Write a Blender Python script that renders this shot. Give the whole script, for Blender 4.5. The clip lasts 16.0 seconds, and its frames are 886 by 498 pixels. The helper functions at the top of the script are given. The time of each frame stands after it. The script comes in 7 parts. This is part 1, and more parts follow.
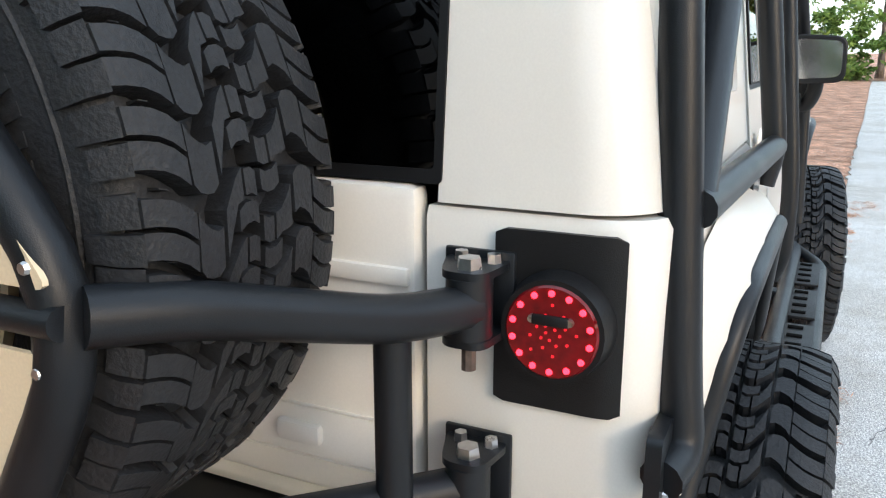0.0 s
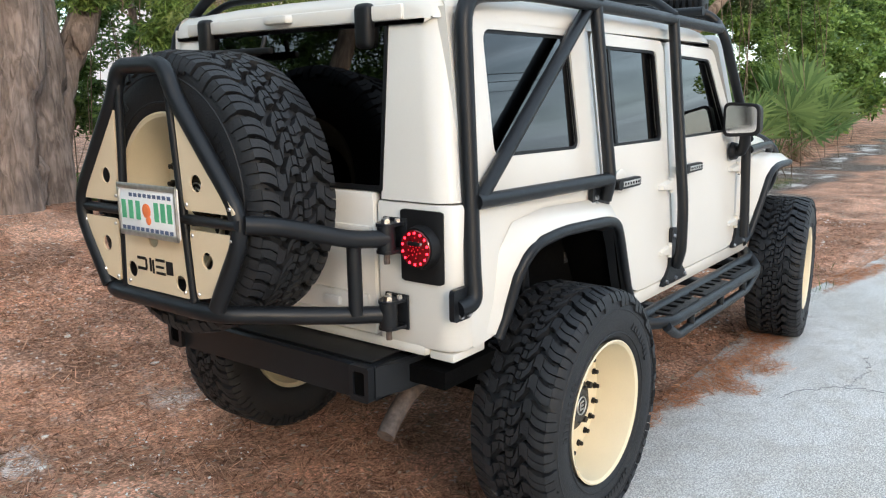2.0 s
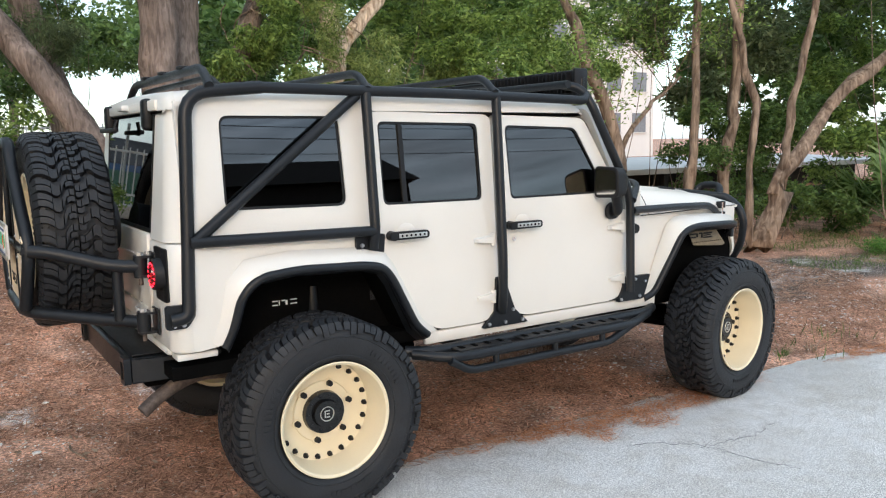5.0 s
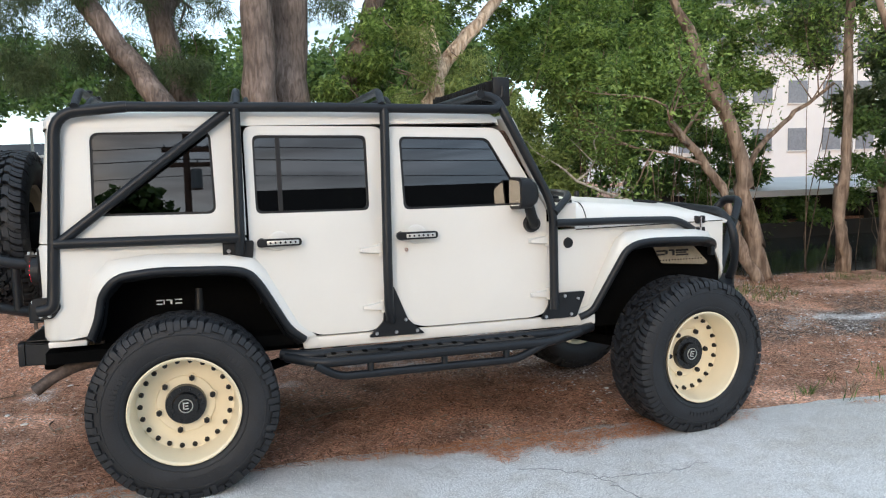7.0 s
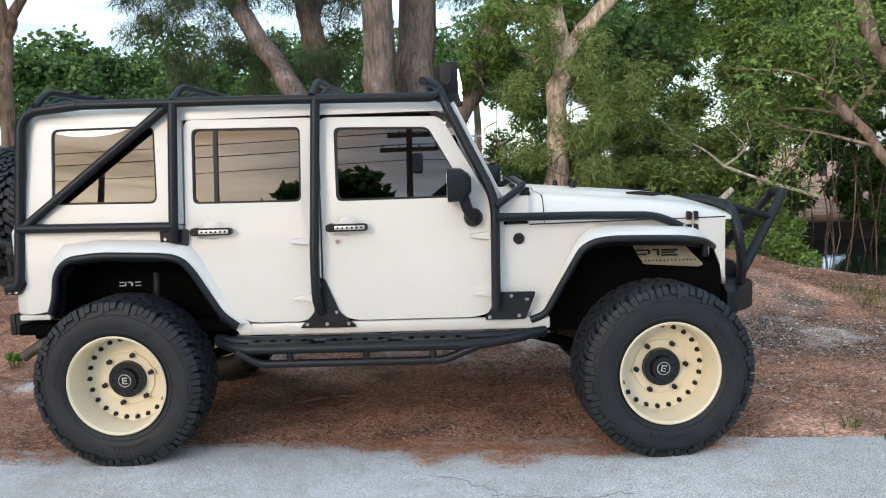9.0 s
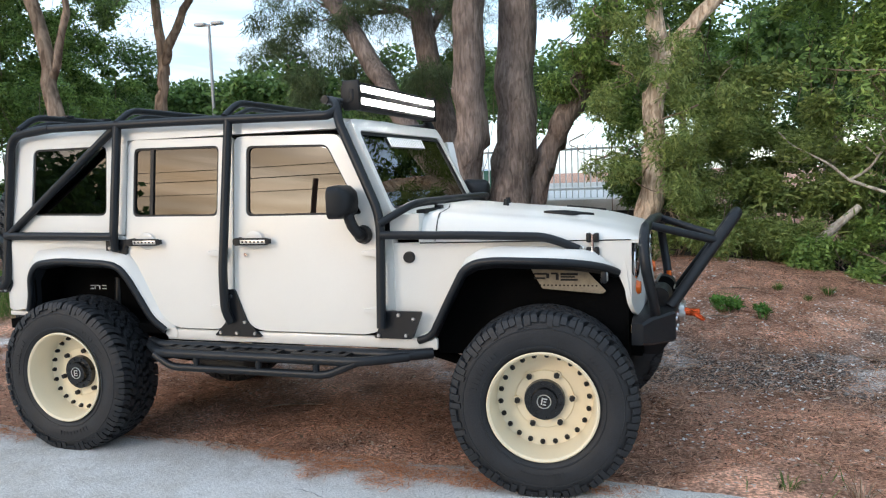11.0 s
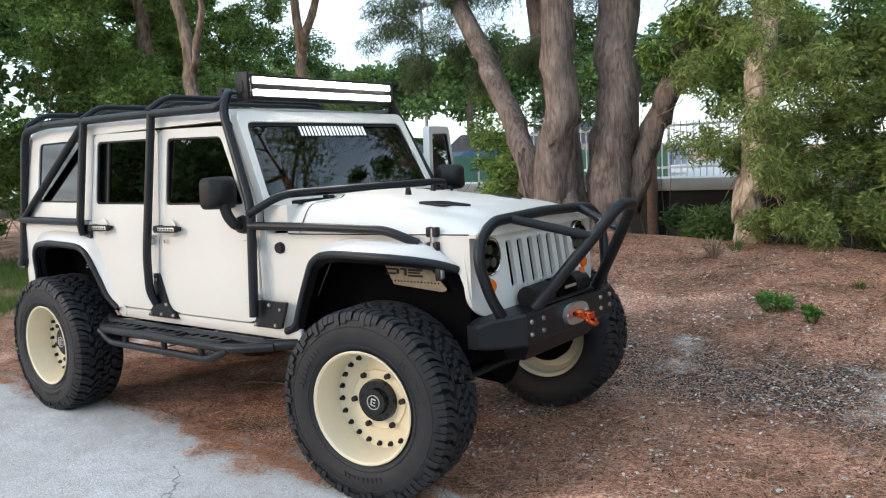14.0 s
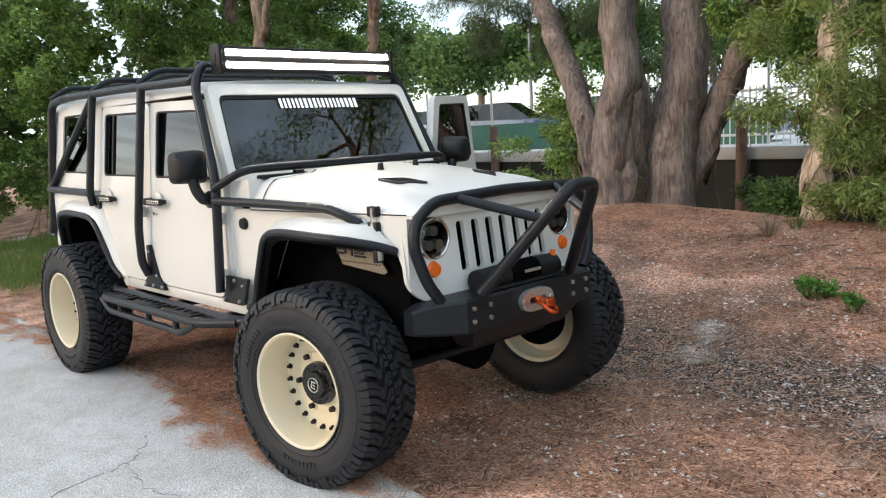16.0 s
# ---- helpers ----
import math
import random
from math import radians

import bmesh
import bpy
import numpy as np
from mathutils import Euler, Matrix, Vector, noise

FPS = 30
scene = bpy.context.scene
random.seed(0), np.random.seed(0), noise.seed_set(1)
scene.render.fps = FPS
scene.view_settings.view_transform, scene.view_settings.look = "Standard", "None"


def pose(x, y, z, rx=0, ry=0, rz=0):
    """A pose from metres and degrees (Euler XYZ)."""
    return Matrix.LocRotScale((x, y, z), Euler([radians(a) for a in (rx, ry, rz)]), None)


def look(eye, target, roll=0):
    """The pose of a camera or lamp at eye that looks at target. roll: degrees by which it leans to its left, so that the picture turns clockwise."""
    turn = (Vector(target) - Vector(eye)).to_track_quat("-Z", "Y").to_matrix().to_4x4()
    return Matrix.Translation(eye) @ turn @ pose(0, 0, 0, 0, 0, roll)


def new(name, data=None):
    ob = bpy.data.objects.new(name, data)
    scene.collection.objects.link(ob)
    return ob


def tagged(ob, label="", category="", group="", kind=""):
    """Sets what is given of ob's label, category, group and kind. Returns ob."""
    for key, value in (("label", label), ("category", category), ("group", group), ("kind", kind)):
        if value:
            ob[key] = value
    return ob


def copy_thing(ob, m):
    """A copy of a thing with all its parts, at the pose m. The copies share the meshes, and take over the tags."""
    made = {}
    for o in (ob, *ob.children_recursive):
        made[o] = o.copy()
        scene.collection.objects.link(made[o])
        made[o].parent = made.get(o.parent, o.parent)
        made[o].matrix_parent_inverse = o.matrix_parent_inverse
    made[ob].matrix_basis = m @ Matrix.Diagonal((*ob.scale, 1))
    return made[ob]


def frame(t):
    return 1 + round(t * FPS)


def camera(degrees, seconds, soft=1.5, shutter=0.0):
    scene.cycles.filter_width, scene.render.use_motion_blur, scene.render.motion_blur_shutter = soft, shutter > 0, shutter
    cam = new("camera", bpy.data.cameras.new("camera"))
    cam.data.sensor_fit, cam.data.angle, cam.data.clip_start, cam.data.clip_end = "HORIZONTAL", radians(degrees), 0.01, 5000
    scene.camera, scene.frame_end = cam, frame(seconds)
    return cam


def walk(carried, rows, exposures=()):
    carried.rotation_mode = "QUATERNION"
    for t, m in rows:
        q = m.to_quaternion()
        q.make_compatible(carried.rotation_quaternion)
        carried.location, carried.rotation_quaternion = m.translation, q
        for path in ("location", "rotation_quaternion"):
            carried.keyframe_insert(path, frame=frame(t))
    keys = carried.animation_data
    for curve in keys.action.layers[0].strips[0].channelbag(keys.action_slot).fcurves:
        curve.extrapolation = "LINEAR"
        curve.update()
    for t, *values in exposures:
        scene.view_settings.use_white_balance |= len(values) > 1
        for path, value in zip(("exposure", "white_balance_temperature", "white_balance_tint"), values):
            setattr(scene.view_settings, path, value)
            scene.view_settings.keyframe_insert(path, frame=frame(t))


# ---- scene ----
cam = camera(58.1, 16.0, soft=1.2)
PATH = [
    (0, (-1.599, -0.949, 1.509), (0.147, -0.1, 1.028), -0.0),
    (0.5, (-1.76, -1.247, 1.566), (-0.122, -0.208, 1.078), -0.6),
    (1, (-2.094, -1.575, 1.619), (-0.476, -0.493, 1.161), 1.7),
    (1.5, (-2.331, -1.953, 1.639), (-0.757, -0.795, 1.215), -0.4),
    (2, (-2.612, -2.246, 1.667), (-1.06, -1.048, 1.274), -0.9),
    (2.5, (-2.817, -2.591, 1.717), (-1.246, -1.387, 1.435), -0.8),
    (3, (-2.817, -3.033, 1.74), (-1.233, -1.848, 1.449), -0.3),
    (3.5, (-2.618, -3.296, 1.705), (-1.074, -2.052, 1.436), -1.1),
    (3.7, (-2.459, -3.417, 1.735), (-0.971, -2.105, 1.481), -1.2),
    (5.8, (-0.895, -4.578, 1.734), (-0.02, -2.799, 1.472), -1.0),
    (6, (-0.711, -4.632, 1.714), (0.121, -2.829, 1.466), -1.0),
    (6.5, (-0.256, -4.864, 1.686), (0.491, -3.022, 1.469), -0.7),
    (7, (0.193, -5.079, 1.634), (0.739, -3.166, 1.432), -1.6),
    (7.5, (0.687, -5.163, 1.582), (1.108, -3.217, 1.395), -2.6),
    (8, (1.136, -5.279, 1.52), (1.343, -3.296, 1.355), -2.8),
    (8.5, (1.619, -5.189, 1.56), (1.638, -3.199, 1.364), -2.1),
    (8.7, (1.758, -5.158, 1.627), (1.737, -3.171, 1.4), -2.0),
    (10.8, (3.634, -4.788, 1.578), (3.008, -2.897, 1.399), -2.2),
    (11, (3.797, -4.725, 1.597), (3.135, -2.846, 1.417), -2.0),
    (11.5, (4.233, -4.66, 1.577), (3.458, -2.827, 1.38), -2.4),
    (12, (4.577, -4.543, 1.563), (3.708, -2.753, 1.361), -3.2),
    (12.5, (4.835, -4.319, 1.578), (3.879, -2.573, 1.386), -3.4),
    (13, (5.107, -4.115, 1.58), (4.065, -2.418, 1.394), -3.8),
    (13.5, (5.322, -3.884, 1.572), (4.204, -2.238, 1.369), -3.5),
    (14, (5.509, -3.627, 1.596), (4.302, -2.048, 1.377), -2.8),
    (14.5, (5.733, -3.416, 1.599), (4.423, -1.921, 1.38), -3.2),
    (15, (5.843, -3.22, 1.592), (4.482, -1.774, 1.358), -2.8),
    (15.5, (5.901, -3.002, 1.601), (4.503, -1.597, 1.337), -2.5),
    (16, (5.998, -2.931, 1.61), (4.571, -1.56, 1.317), -2.9),
]
walk(cam, [(t, look(eye, target, roll)) for t, eye, target, roll in PATH],
     [(0.0, 0.86, 6100, 9), (1.5, 0.71, 6150, 9), (3.5, 0.60, 6250, 11), (8.0, 0.40, 5950, 10), (11.5, 0.43, 5900, 10), (13.5, 0.50, 6000, 10), (16.0, 0.60, 6450, 12)])

# ---- world, sun ----
SUN_AZ, SUN_EL = radians(242), radians(9)
world = bpy.data.worlds.new("world")
scene.world = world
world.use_nodes = True
wn = world.node_tree
sky = wn.nodes.new("ShaderNodeTexSky")
sky.sky_type, sky.sun_disc = "NISHITA", False
sky.sun_elevation, sky.sun_rotation = SUN_EL, radians(90) - SUN_AZ
sky.air_density, sky.dust_density, sky.ozone_density = 1.0, 0.6, 2.0
bg = wn.nodes["Background"]
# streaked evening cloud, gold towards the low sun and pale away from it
sky_at = wn.nodes.new("ShaderNodeTexCoord")
streak = wn.nodes.new("ShaderNodeMapping")
streak.inputs["Scale"].default_value, streak.inputs["Rotation"].default_value = (1.0, 1.0, 5.5), (0.10, 0.06, 0)
cloud = wn.nodes.new("ShaderNodeTexNoise")
cloud.inputs["Scale"].default_value, cloud.inputs["Detail"].default_value, cloud.inputs["Distortion"].default_value = 2.6, 9, 0.7
shape = wn.nodes.new("ShaderNodeMapRange")
shape.inputs["From Min"].default_value, shape.inputs["From Max"].default_value = 0.40, 0.62
shape.inputs["To Min"].default_value, shape.inputs["To Max"].default_value = 0.74, 0.96
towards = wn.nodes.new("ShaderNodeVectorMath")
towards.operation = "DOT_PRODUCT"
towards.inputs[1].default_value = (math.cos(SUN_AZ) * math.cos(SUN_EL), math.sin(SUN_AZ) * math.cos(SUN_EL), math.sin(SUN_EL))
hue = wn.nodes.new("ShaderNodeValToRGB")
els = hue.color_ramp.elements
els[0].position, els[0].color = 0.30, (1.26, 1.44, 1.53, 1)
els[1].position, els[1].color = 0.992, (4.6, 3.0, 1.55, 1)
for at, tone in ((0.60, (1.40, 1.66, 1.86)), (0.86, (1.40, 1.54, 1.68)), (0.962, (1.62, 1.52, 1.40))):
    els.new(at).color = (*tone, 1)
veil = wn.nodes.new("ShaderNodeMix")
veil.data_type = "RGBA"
wn.links.new(sky_at.outputs["Generated"], streak.inputs["Vector"])
wn.links.new(streak.outputs[0], cloud.inputs["Vector"])
wn.links.new(sky_at.outputs["Generated"], towards.inputs[0])
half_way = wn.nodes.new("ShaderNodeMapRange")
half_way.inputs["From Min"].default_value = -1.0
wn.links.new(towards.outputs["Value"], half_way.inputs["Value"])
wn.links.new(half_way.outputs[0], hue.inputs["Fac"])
wn.links.new(cloud.outputs["Fac"], shape.inputs["Value"])
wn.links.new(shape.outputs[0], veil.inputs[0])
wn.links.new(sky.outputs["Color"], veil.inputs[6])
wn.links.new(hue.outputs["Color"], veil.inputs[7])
ridge = wn.nodes.new("ShaderNodeTexNoise")
ridge.inputs["Scale"].default_value, ridge.inputs["Detail"].default_value, ridge.inputs["Distortion"].default_value = 5.5, 8, 1.2
streak_low = wn.nodes.new("ShaderNodeMapping")
streak_low.inputs["Scale"].default_value, streak_low.inputs["Location"].default_value = (0.8, 0.8, 6.5), (3.1, 1.7, 0.4)
tone_range = wn.nodes.new("ShaderNodeMapRange")
tone_range.inputs["From Min"].default_value, tone_range.inputs["From Max"].default_value = 0.36, 0.64
tone_range.inputs["To Min"].default_value, tone_range.inputs["To Max"].default_value = 0.76, 1.20
body = wn.nodes.new("ShaderNodeHueSaturation")
wn.links.new(sky_at.outputs["Generated"], streak_low.inputs["Vector"])
wn.links.new(streak_low.outputs[0], ridge.inputs["Vector"])
wn.links.new(ridge.outputs["Fac"], tone_range.inputs["Value"])
wn.links.new(tone_range.outputs[0], body.inputs["Value"])
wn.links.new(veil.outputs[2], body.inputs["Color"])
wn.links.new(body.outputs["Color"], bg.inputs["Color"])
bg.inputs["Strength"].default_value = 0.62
sun_data = bpy.data.lights.new("sun", "SUN")
sun_data.energy, sun_data.angle, sun_data.color = 0.72, radians(14), (1.0, 0.89, 0.77)
sun = new("sun", sun_data)
sun.matrix_world = look((math.cos(SUN_AZ) * 60, math.sin(SUN_AZ) * 60, 60 * math.tan(radians(22))), (0, 0, 0))


# ---- materials ----
def mat(name, color, rough=0.6, metal=0.0, var=0.12, scale=6.0, bump=0.0, bump_scale=60.0, rand=0.0, spec=0.5, coat=0.0, tint=None):
    """Base colour broken up at two scales, with roughness variation and fine relief."""
    m = bpy.data.materials.new(name)
    m.use_nodes = True
    t, b = m.node_tree, m.node_tree.nodes["Principled BSDF"]
    N, Lk = t.nodes.new, t.links.new
    co = N("ShaderNodeTexCoord")
    dark = tuple(c * (1 - var) for c in color)
    lite = tint if tint else tuple(min(1, c * (1 + var)) for c in color)
    n1 = N("ShaderNodeTexNoise")
    n1.inputs["Scale"].default_value, n1.inputs["Detail"].default_value = scale, 6
    n2 = N("ShaderNodeTexNoise")
    n2.inputs["Scale"].default_value, n2.inputs["Detail"].default_value = bump_scale, 4
    for n in (n1, n2):
        Lk(co.outputs["Object"], n.inputs["Vector"])
    add = N("ShaderNodeMath")
    add.operation = "ADD"
    half = N("ShaderNodeMath")
    half.operation, half.inputs[1].default_value = "MULTIPLY", 0.5
    Lk(n1.outputs["Fac"], add.inputs[0])
    Lk(n2.outputs["Fac"], add.inputs[1])
    Lk(add.outputs[0], half.inputs[0])
    ramp = N("ShaderNodeValToRGB")
    ramp.color_ramp.elements[0].position, ramp.color_ramp.elements[1].position = 0.36, 0.64
    ramp.color_ramp.elements[0].color, ramp.color_ramp.elements[1].color = (*dark, 1), (*lite, 1)
    Lk(half.outputs[0], ramp.inputs["Fac"])
    col = ramp.outputs["Color"]
    if rand:
        oi = N("ShaderNodeObjectInfo")
        ge = N("ShaderNodeNewGeometry")
        s = N("ShaderNodeMath")
        s.operation = "ADD"
        Lk(oi.outputs["Random"], s.inputs[0])
        Lk(ge.outputs["Random Per Island"], s.inputs[1])
        r = N("ShaderNodeMapRange")
        r.inputs["From Max"].default_value = 2.0
        r.inputs["To Min"].default_value, r.inputs["To Max"].default_value = 1 - rand, 1 + rand
        Lk(s.outputs[0], r.inputs["Value"])
        hs = N("ShaderNodeHueSaturation")
        Lk(r.outputs[0], hs.inputs["Value"])
        Lk(col, hs.inputs["Color"])
        col = hs.outputs["Color"]
    Lk(col, b.inputs["Base Color"])
    rr = N("ShaderNodeMapRange")
    rr.inputs["To Min"].default_value, rr.inputs["To Max"].default_value = max(0.02, rough - 0.1), min(1, rough + 0.1)
    Lk(n1.outputs["Fac"], rr.inputs["Value"])
    Lk(rr.outputs[0], b.inputs["Roughness"])
    b.inputs["Metallic"].default_value = metal
    b.inputs["Specular IOR Level"].default_value = spec
    b.inputs["Coat Weight"].default_value = coat
    if bump:
        bp = N("ShaderNodeBump")
        bp.inputs["Strength"].default_value, bp.inputs["Distance"].default_value = bump, 0.01
        Lk(n2.outputs["Fac"], bp.inputs["Height"])
        Lk(bp.outputs[0], b.inputs["Normal"])
    return m


def glow(name, color, strength):
    m = bpy.data.materials.new(name)
    m.use_nodes = True
    b = m.node_tree.nodes["Principled BSDF"]
    b.inputs["Base Color"].default_value = (*color, 1)
    b.inputs["Emission Color"].default_value = (*color, 1)
    b.inputs["Emission Strength"].default_value = strength
    return m


def glass(name, color, clear):
    """Thin pane: mirror by Fresnel over a tinted see-through sheet."""
    m = bpy.data.materials.new(name)
    m.use_nodes = True
    t = m.node_tree
    t.nodes.remove(t.nodes["Principled BSDF"])
    tr = t.nodes.new("ShaderNodeBsdfTransparent")
    tr.inputs["Color"].default_value = (*(c * clear for c in color), 1)
    gl = t.nodes.new("ShaderNodeBsdfGlossy")
    gl.inputs["Roughness"].default_value = 0.01
    fr = t.nodes.new("ShaderNodeFresnel")
    fr.inputs["IOR"].default_value = 1.9
    mx = t.nodes.new("ShaderNodeMixShader")
    t.links.new(fr.outputs[0], mx.inputs[0])
    t.links.new(tr.outputs[0], mx.inputs[1])
    t.links.new(gl.outputs[0], mx.inputs[2])
    t.links.new(mx.outputs[0], t.nodes["Material Output"].inputs["Surface"])
    return m


PAINT = mat("white_paint", (0.70, 0.675, 0.622), 0.34, var=0.03, scale=3, bump=0.02, bump_scale=300, coat=0.25)
BLACK = mat("black_powder_coat", (0.009, 0.0105, 0.013), 0.38, var=0.25, scale=8, bump=0.10, bump_scale=700, spec=0.32)
PLASTIC = mat("black_plastic", (0.006, 0.006, 0.0068), 0.5, var=0.2, bump=0.12, bump_scale=500, spec=0.35)
RUBBER = mat("tyre_rubber", (0.0135, 0.0145, 0.017), 0.58, var=0.4, scale=7, bump=0.25, bump_scale=160, spec=0.42)
TAN = mat("desert_tan_paint", (0.70, 0.565, 0.385), 0.5, var=0.06, scale=4, bump=0.05, bump_scale=300)
# tan darkened for the shade under the fender and for its fine perforations
SHADED_TAN = mat("shaded_mesh_tan", (0.26, 0.215, 0.15), 0.6, var=0.25, scale=30, bump=0.4, bump_scale=260)
CREAM = mat("cream_wheel_paint", (0.74, 0.64, 0.45), 0.42, var=0.05, scale=5, bump=0.03, bump_scale=300)
# underbody black, deep enough to stand for shade in wells, holes and slots
DARK = mat("underbody_and_shade_black", (0.003, 0.003, 0.003), 0.95, var=0.3, bump=0.2, bump_scale=60, spec=0.04)
GLOSSBLACK = mat("gloss_black", (0.006, 0.006, 0.0065), 0.25, var=0.2, scale=20)
STEEL = mat("bare_steel", (0.55, 0.55, 0.56), 0.3, metal=1.0, var=0.15, scale=40)
RUST = mat("rusty_steel", (0.13, 0.10, 0.085), 0.7, metal=0.5, var=0.4, scale=20, bump=0.2)
CHROME = mat("chrome", (0.8, 0.8, 0.8), 0.12, metal=1.0, var=0.03)
AMBER = mat("amber_lens", (0.85, 0.16, 0.02), 0.2, var=0.1, scale=80)
REDLENS = mat("red_lens", (0.14, 0.004, 0.007), 0.12, var=0.3, scale=90)
REDLED = glow("red_led", (1.0, 0.015, 0.03), 5.0)
REDDOT = glow("red_dot", (0.8, 0.01, 0.02), 0.5)
BARLED = glow("white_led", (1.0, 0.9, 0.76), 45.0)
ORANGE = mat("orange_anodised", (0.75, 0.12, 0.03), 0.25, metal=0.8, var=0.1)
ALU = mat("brushed_aluminium", (0.62, 0.61, 0.58), 0.4, metal=0.9, var=0.1, scale=60)
GLASS = glass("tinted_glass", (0.8, 0.9, 0.85), 0.09)
WSGLASS = glass("windscreen_glass", (0.82, 0.95, 0.9), 0.75)
SEAT = mat("dark_seat_cloth", (0.03, 0.03, 0.032), 0.9, var=0.3, bump=0.3, bump_scale=300)
WHITEV = mat("white_vinyl", (0.85, 0.85, 0.85), 0.5, var=0.02)


# ---- mesh tools ----
def part(name, bm, material, parent=None, label="", smooth=True, angle=0.6):
    """Links a bmesh as one mesh object under a thing or a part."""
    bmesh.ops.recalc_face_normals(bm, faces=bm.faces)
    me = bpy.data.meshes.new(name)
    bm.to_mesh(me)
    bm.free()
    for m in material if isinstance(material, (list, tuple)) else (material,):
        me.materials.append(m)
    if smooth:
        me.polygons.foreach_set("use_smooth", [True] * len(me.polygons))
        me.set_sharp_from_angle(angle=angle)
    ob = new(name, me)
    if parent:
        ob.parent = parent
    if label:
        ob["label"] = label
    return ob


def thing(name, label, category, group="", kind="", at=(0, 0, 0), rz=0):
    ob = new(name)
    ob.empty_display_size = 0.2
    ob.matrix_basis = pose(*at, 0, 0, rz)
    return tagged(ob, label, category, group, kind)


def box(bm, lo, hi, bevel=0.0, seg=2):
    lo, hi = Vector(lo), Vector(hi)
    r = bmesh.ops.create_cube(bm, size=1, matrix=Matrix.Translation((lo + hi) / 2) @ Matrix.Diagonal((*(hi - lo), 1)))
    if bevel:
        edges = list({e for v in r["verts"] for e in v.link_edges})
        bmesh.ops.bevel(bm, geom=edges, offset=bevel, segments=seg, affect="EDGES", profile=0.5)
    return bm


def B(lo, hi, bevel=0.0, seg=2):
    return box(bmesh.new(), lo, hi, bevel, seg)


def disc(bm, centre, axis, r0, r1, length, n=24):
    """Cylinder or cone from centre along axis."""
    axis = Vector(axis).normalized()
    m = Matrix.Translation(Vector(centre) + axis * length / 2) @ axis.to_track_quat("Z", "Y").to_matrix().to_4x4()
    bmesh.ops.create_cone(bm, cap_ends=True, segments=n, radius1=r0, radius2=r1, depth=length, matrix=m)
    return bm


def fillet(pts, rad, n=5):
    pts = [Vector(p) for p in pts]
    out = [pts[0]]
    for a, b, c in zip(pts, pts[1:], pts[2:]):
        u, v = (a - b), (c - b)
        d = min(rad, u.length * 0.48, v.length * 0.48)
        p, q = b + u.normalized() * d, b + v.normalized() * d
        for i in range(n + 1):
            s = i / n
            out.append(p * (1 - s) ** 2 + b * 2 * s * (1 - s) + q * s * s)
    return out + [pts[-1]]


def sweep(bm, pts, r, n=12, rad=0.09, closed=False, radii=None):
    """Round tube along a line whose corners are bent at a radius."""
    p = [Vector(q) for q in pts] if (closed or rad <= 0) else fillet(pts, rad)
    rings, nrm = [], None
    for i, c in enumerate(p):
        t = (p[(i + 1) % len(p)] - p[i - 1]) if closed else (p[min(i + 1, len(p) - 1)] - p[max(i - 1, 0)])
        t.normalize()
        if nrm is None:
            nrm = t.orthogonal().normalized()
        nrm = (nrm - t * nrm.dot(t)).normalized()
        bi = t.cross(nrm)
        rr = radii[i] if radii else r
        rings.append([bm.verts.new(c + (nrm * math.cos(a) + bi * math.sin(a)) * rr) for a in (2 * math.pi * k / n for k in range(n))])
    pairs = list(zip(rings, rings[1:])) + ([(rings[-1], rings[0])] if closed else [])
    for a, b in pairs:
        for k in range(n):
            bm.faces.new((a[k], a[(k + 1) % n], b[(k + 1) % n], b[k]))
    if not closed:
        bm.faces.new(rings[0][::-1])
        bm.faces.new(rings[-1])
    return bm


def tube(name, pts, r, parent, material=None, rad=0.09, label=""):
    return part(name, sweep(bmesh.new(), pts, r, rad=rad), material or BLACK, parent, label)


def rounded(pts, rad, n=4):
    """Closed 2D outline with rounded corners."""
    k, out = len(pts), []
    for i in range(k):
        a, b, c = (Vector(pts[j % k]) for j in (i - 1, i, i + 1))
        u, v = a - b, c - b
        d = min(rad, u.length * 0.45, v.length * 0.45)
        p, q = b + u.normalized() * d, b + v.normalized() * d
        for j in range(n + 1):
            s = j / n
            out.append(p * (1 - s) ** 2 + b * 2 * s * (1 - s) + q * s * s)
    return out


def plate(bm, outer, holes, put, thick):
    """Sheet with holes: put(u, v, d) sets a point of the sheet at depth d."""
    flat = bmesh.new()
    edges = []
    for loop in (outer, *holes):
        vs = [flat.verts.new((p[0], p[1], 0)) for p in loop]
        edges += [flat.edges.new((vs[i - 1], vs[i])) for i in range(len(vs))]
    bmesh.ops.triangle_fill(flat, use_beauty=True, use_dissolve=False, edges=edges)
    flat.verts.index_update()
    f = [bm.verts.new(put(v.co.x, v.co.y, 0)) for v in flat.verts]
    k = [bm.verts.new(put(v.co.x, v.co.y, thick)) for v in flat.verts]
    for face in flat.faces:
        ids = [v.index for v in face.verts]
        bm.faces.new([f[i] for i in ids])
        bm.faces.new([k[i] for i in reversed(ids)])
    for e in flat.edges:
        if len(e.link_faces) == 1:
            i, j = (v.index for v in e.verts)
            bm.faces.new((f[i], f[j], k[j], k[i]))
    flat.free()
    return bm


def loft(bm, rings, caps=True, closed=True):
    vs = [[bm.verts.new(p) for p in r] for r in rings]
    n = len(vs[0])
    for a, b in zip(vs, vs[1:]):
        for i in range(n if closed else n - 1):
            j = (i + 1) % n
            bm.faces.new((a[i], a[j], b[j], b[i]))
    if caps:
        bm.faces.new(vs[0][::-1])
        bm.faces.new(vs[-1])
    return bm


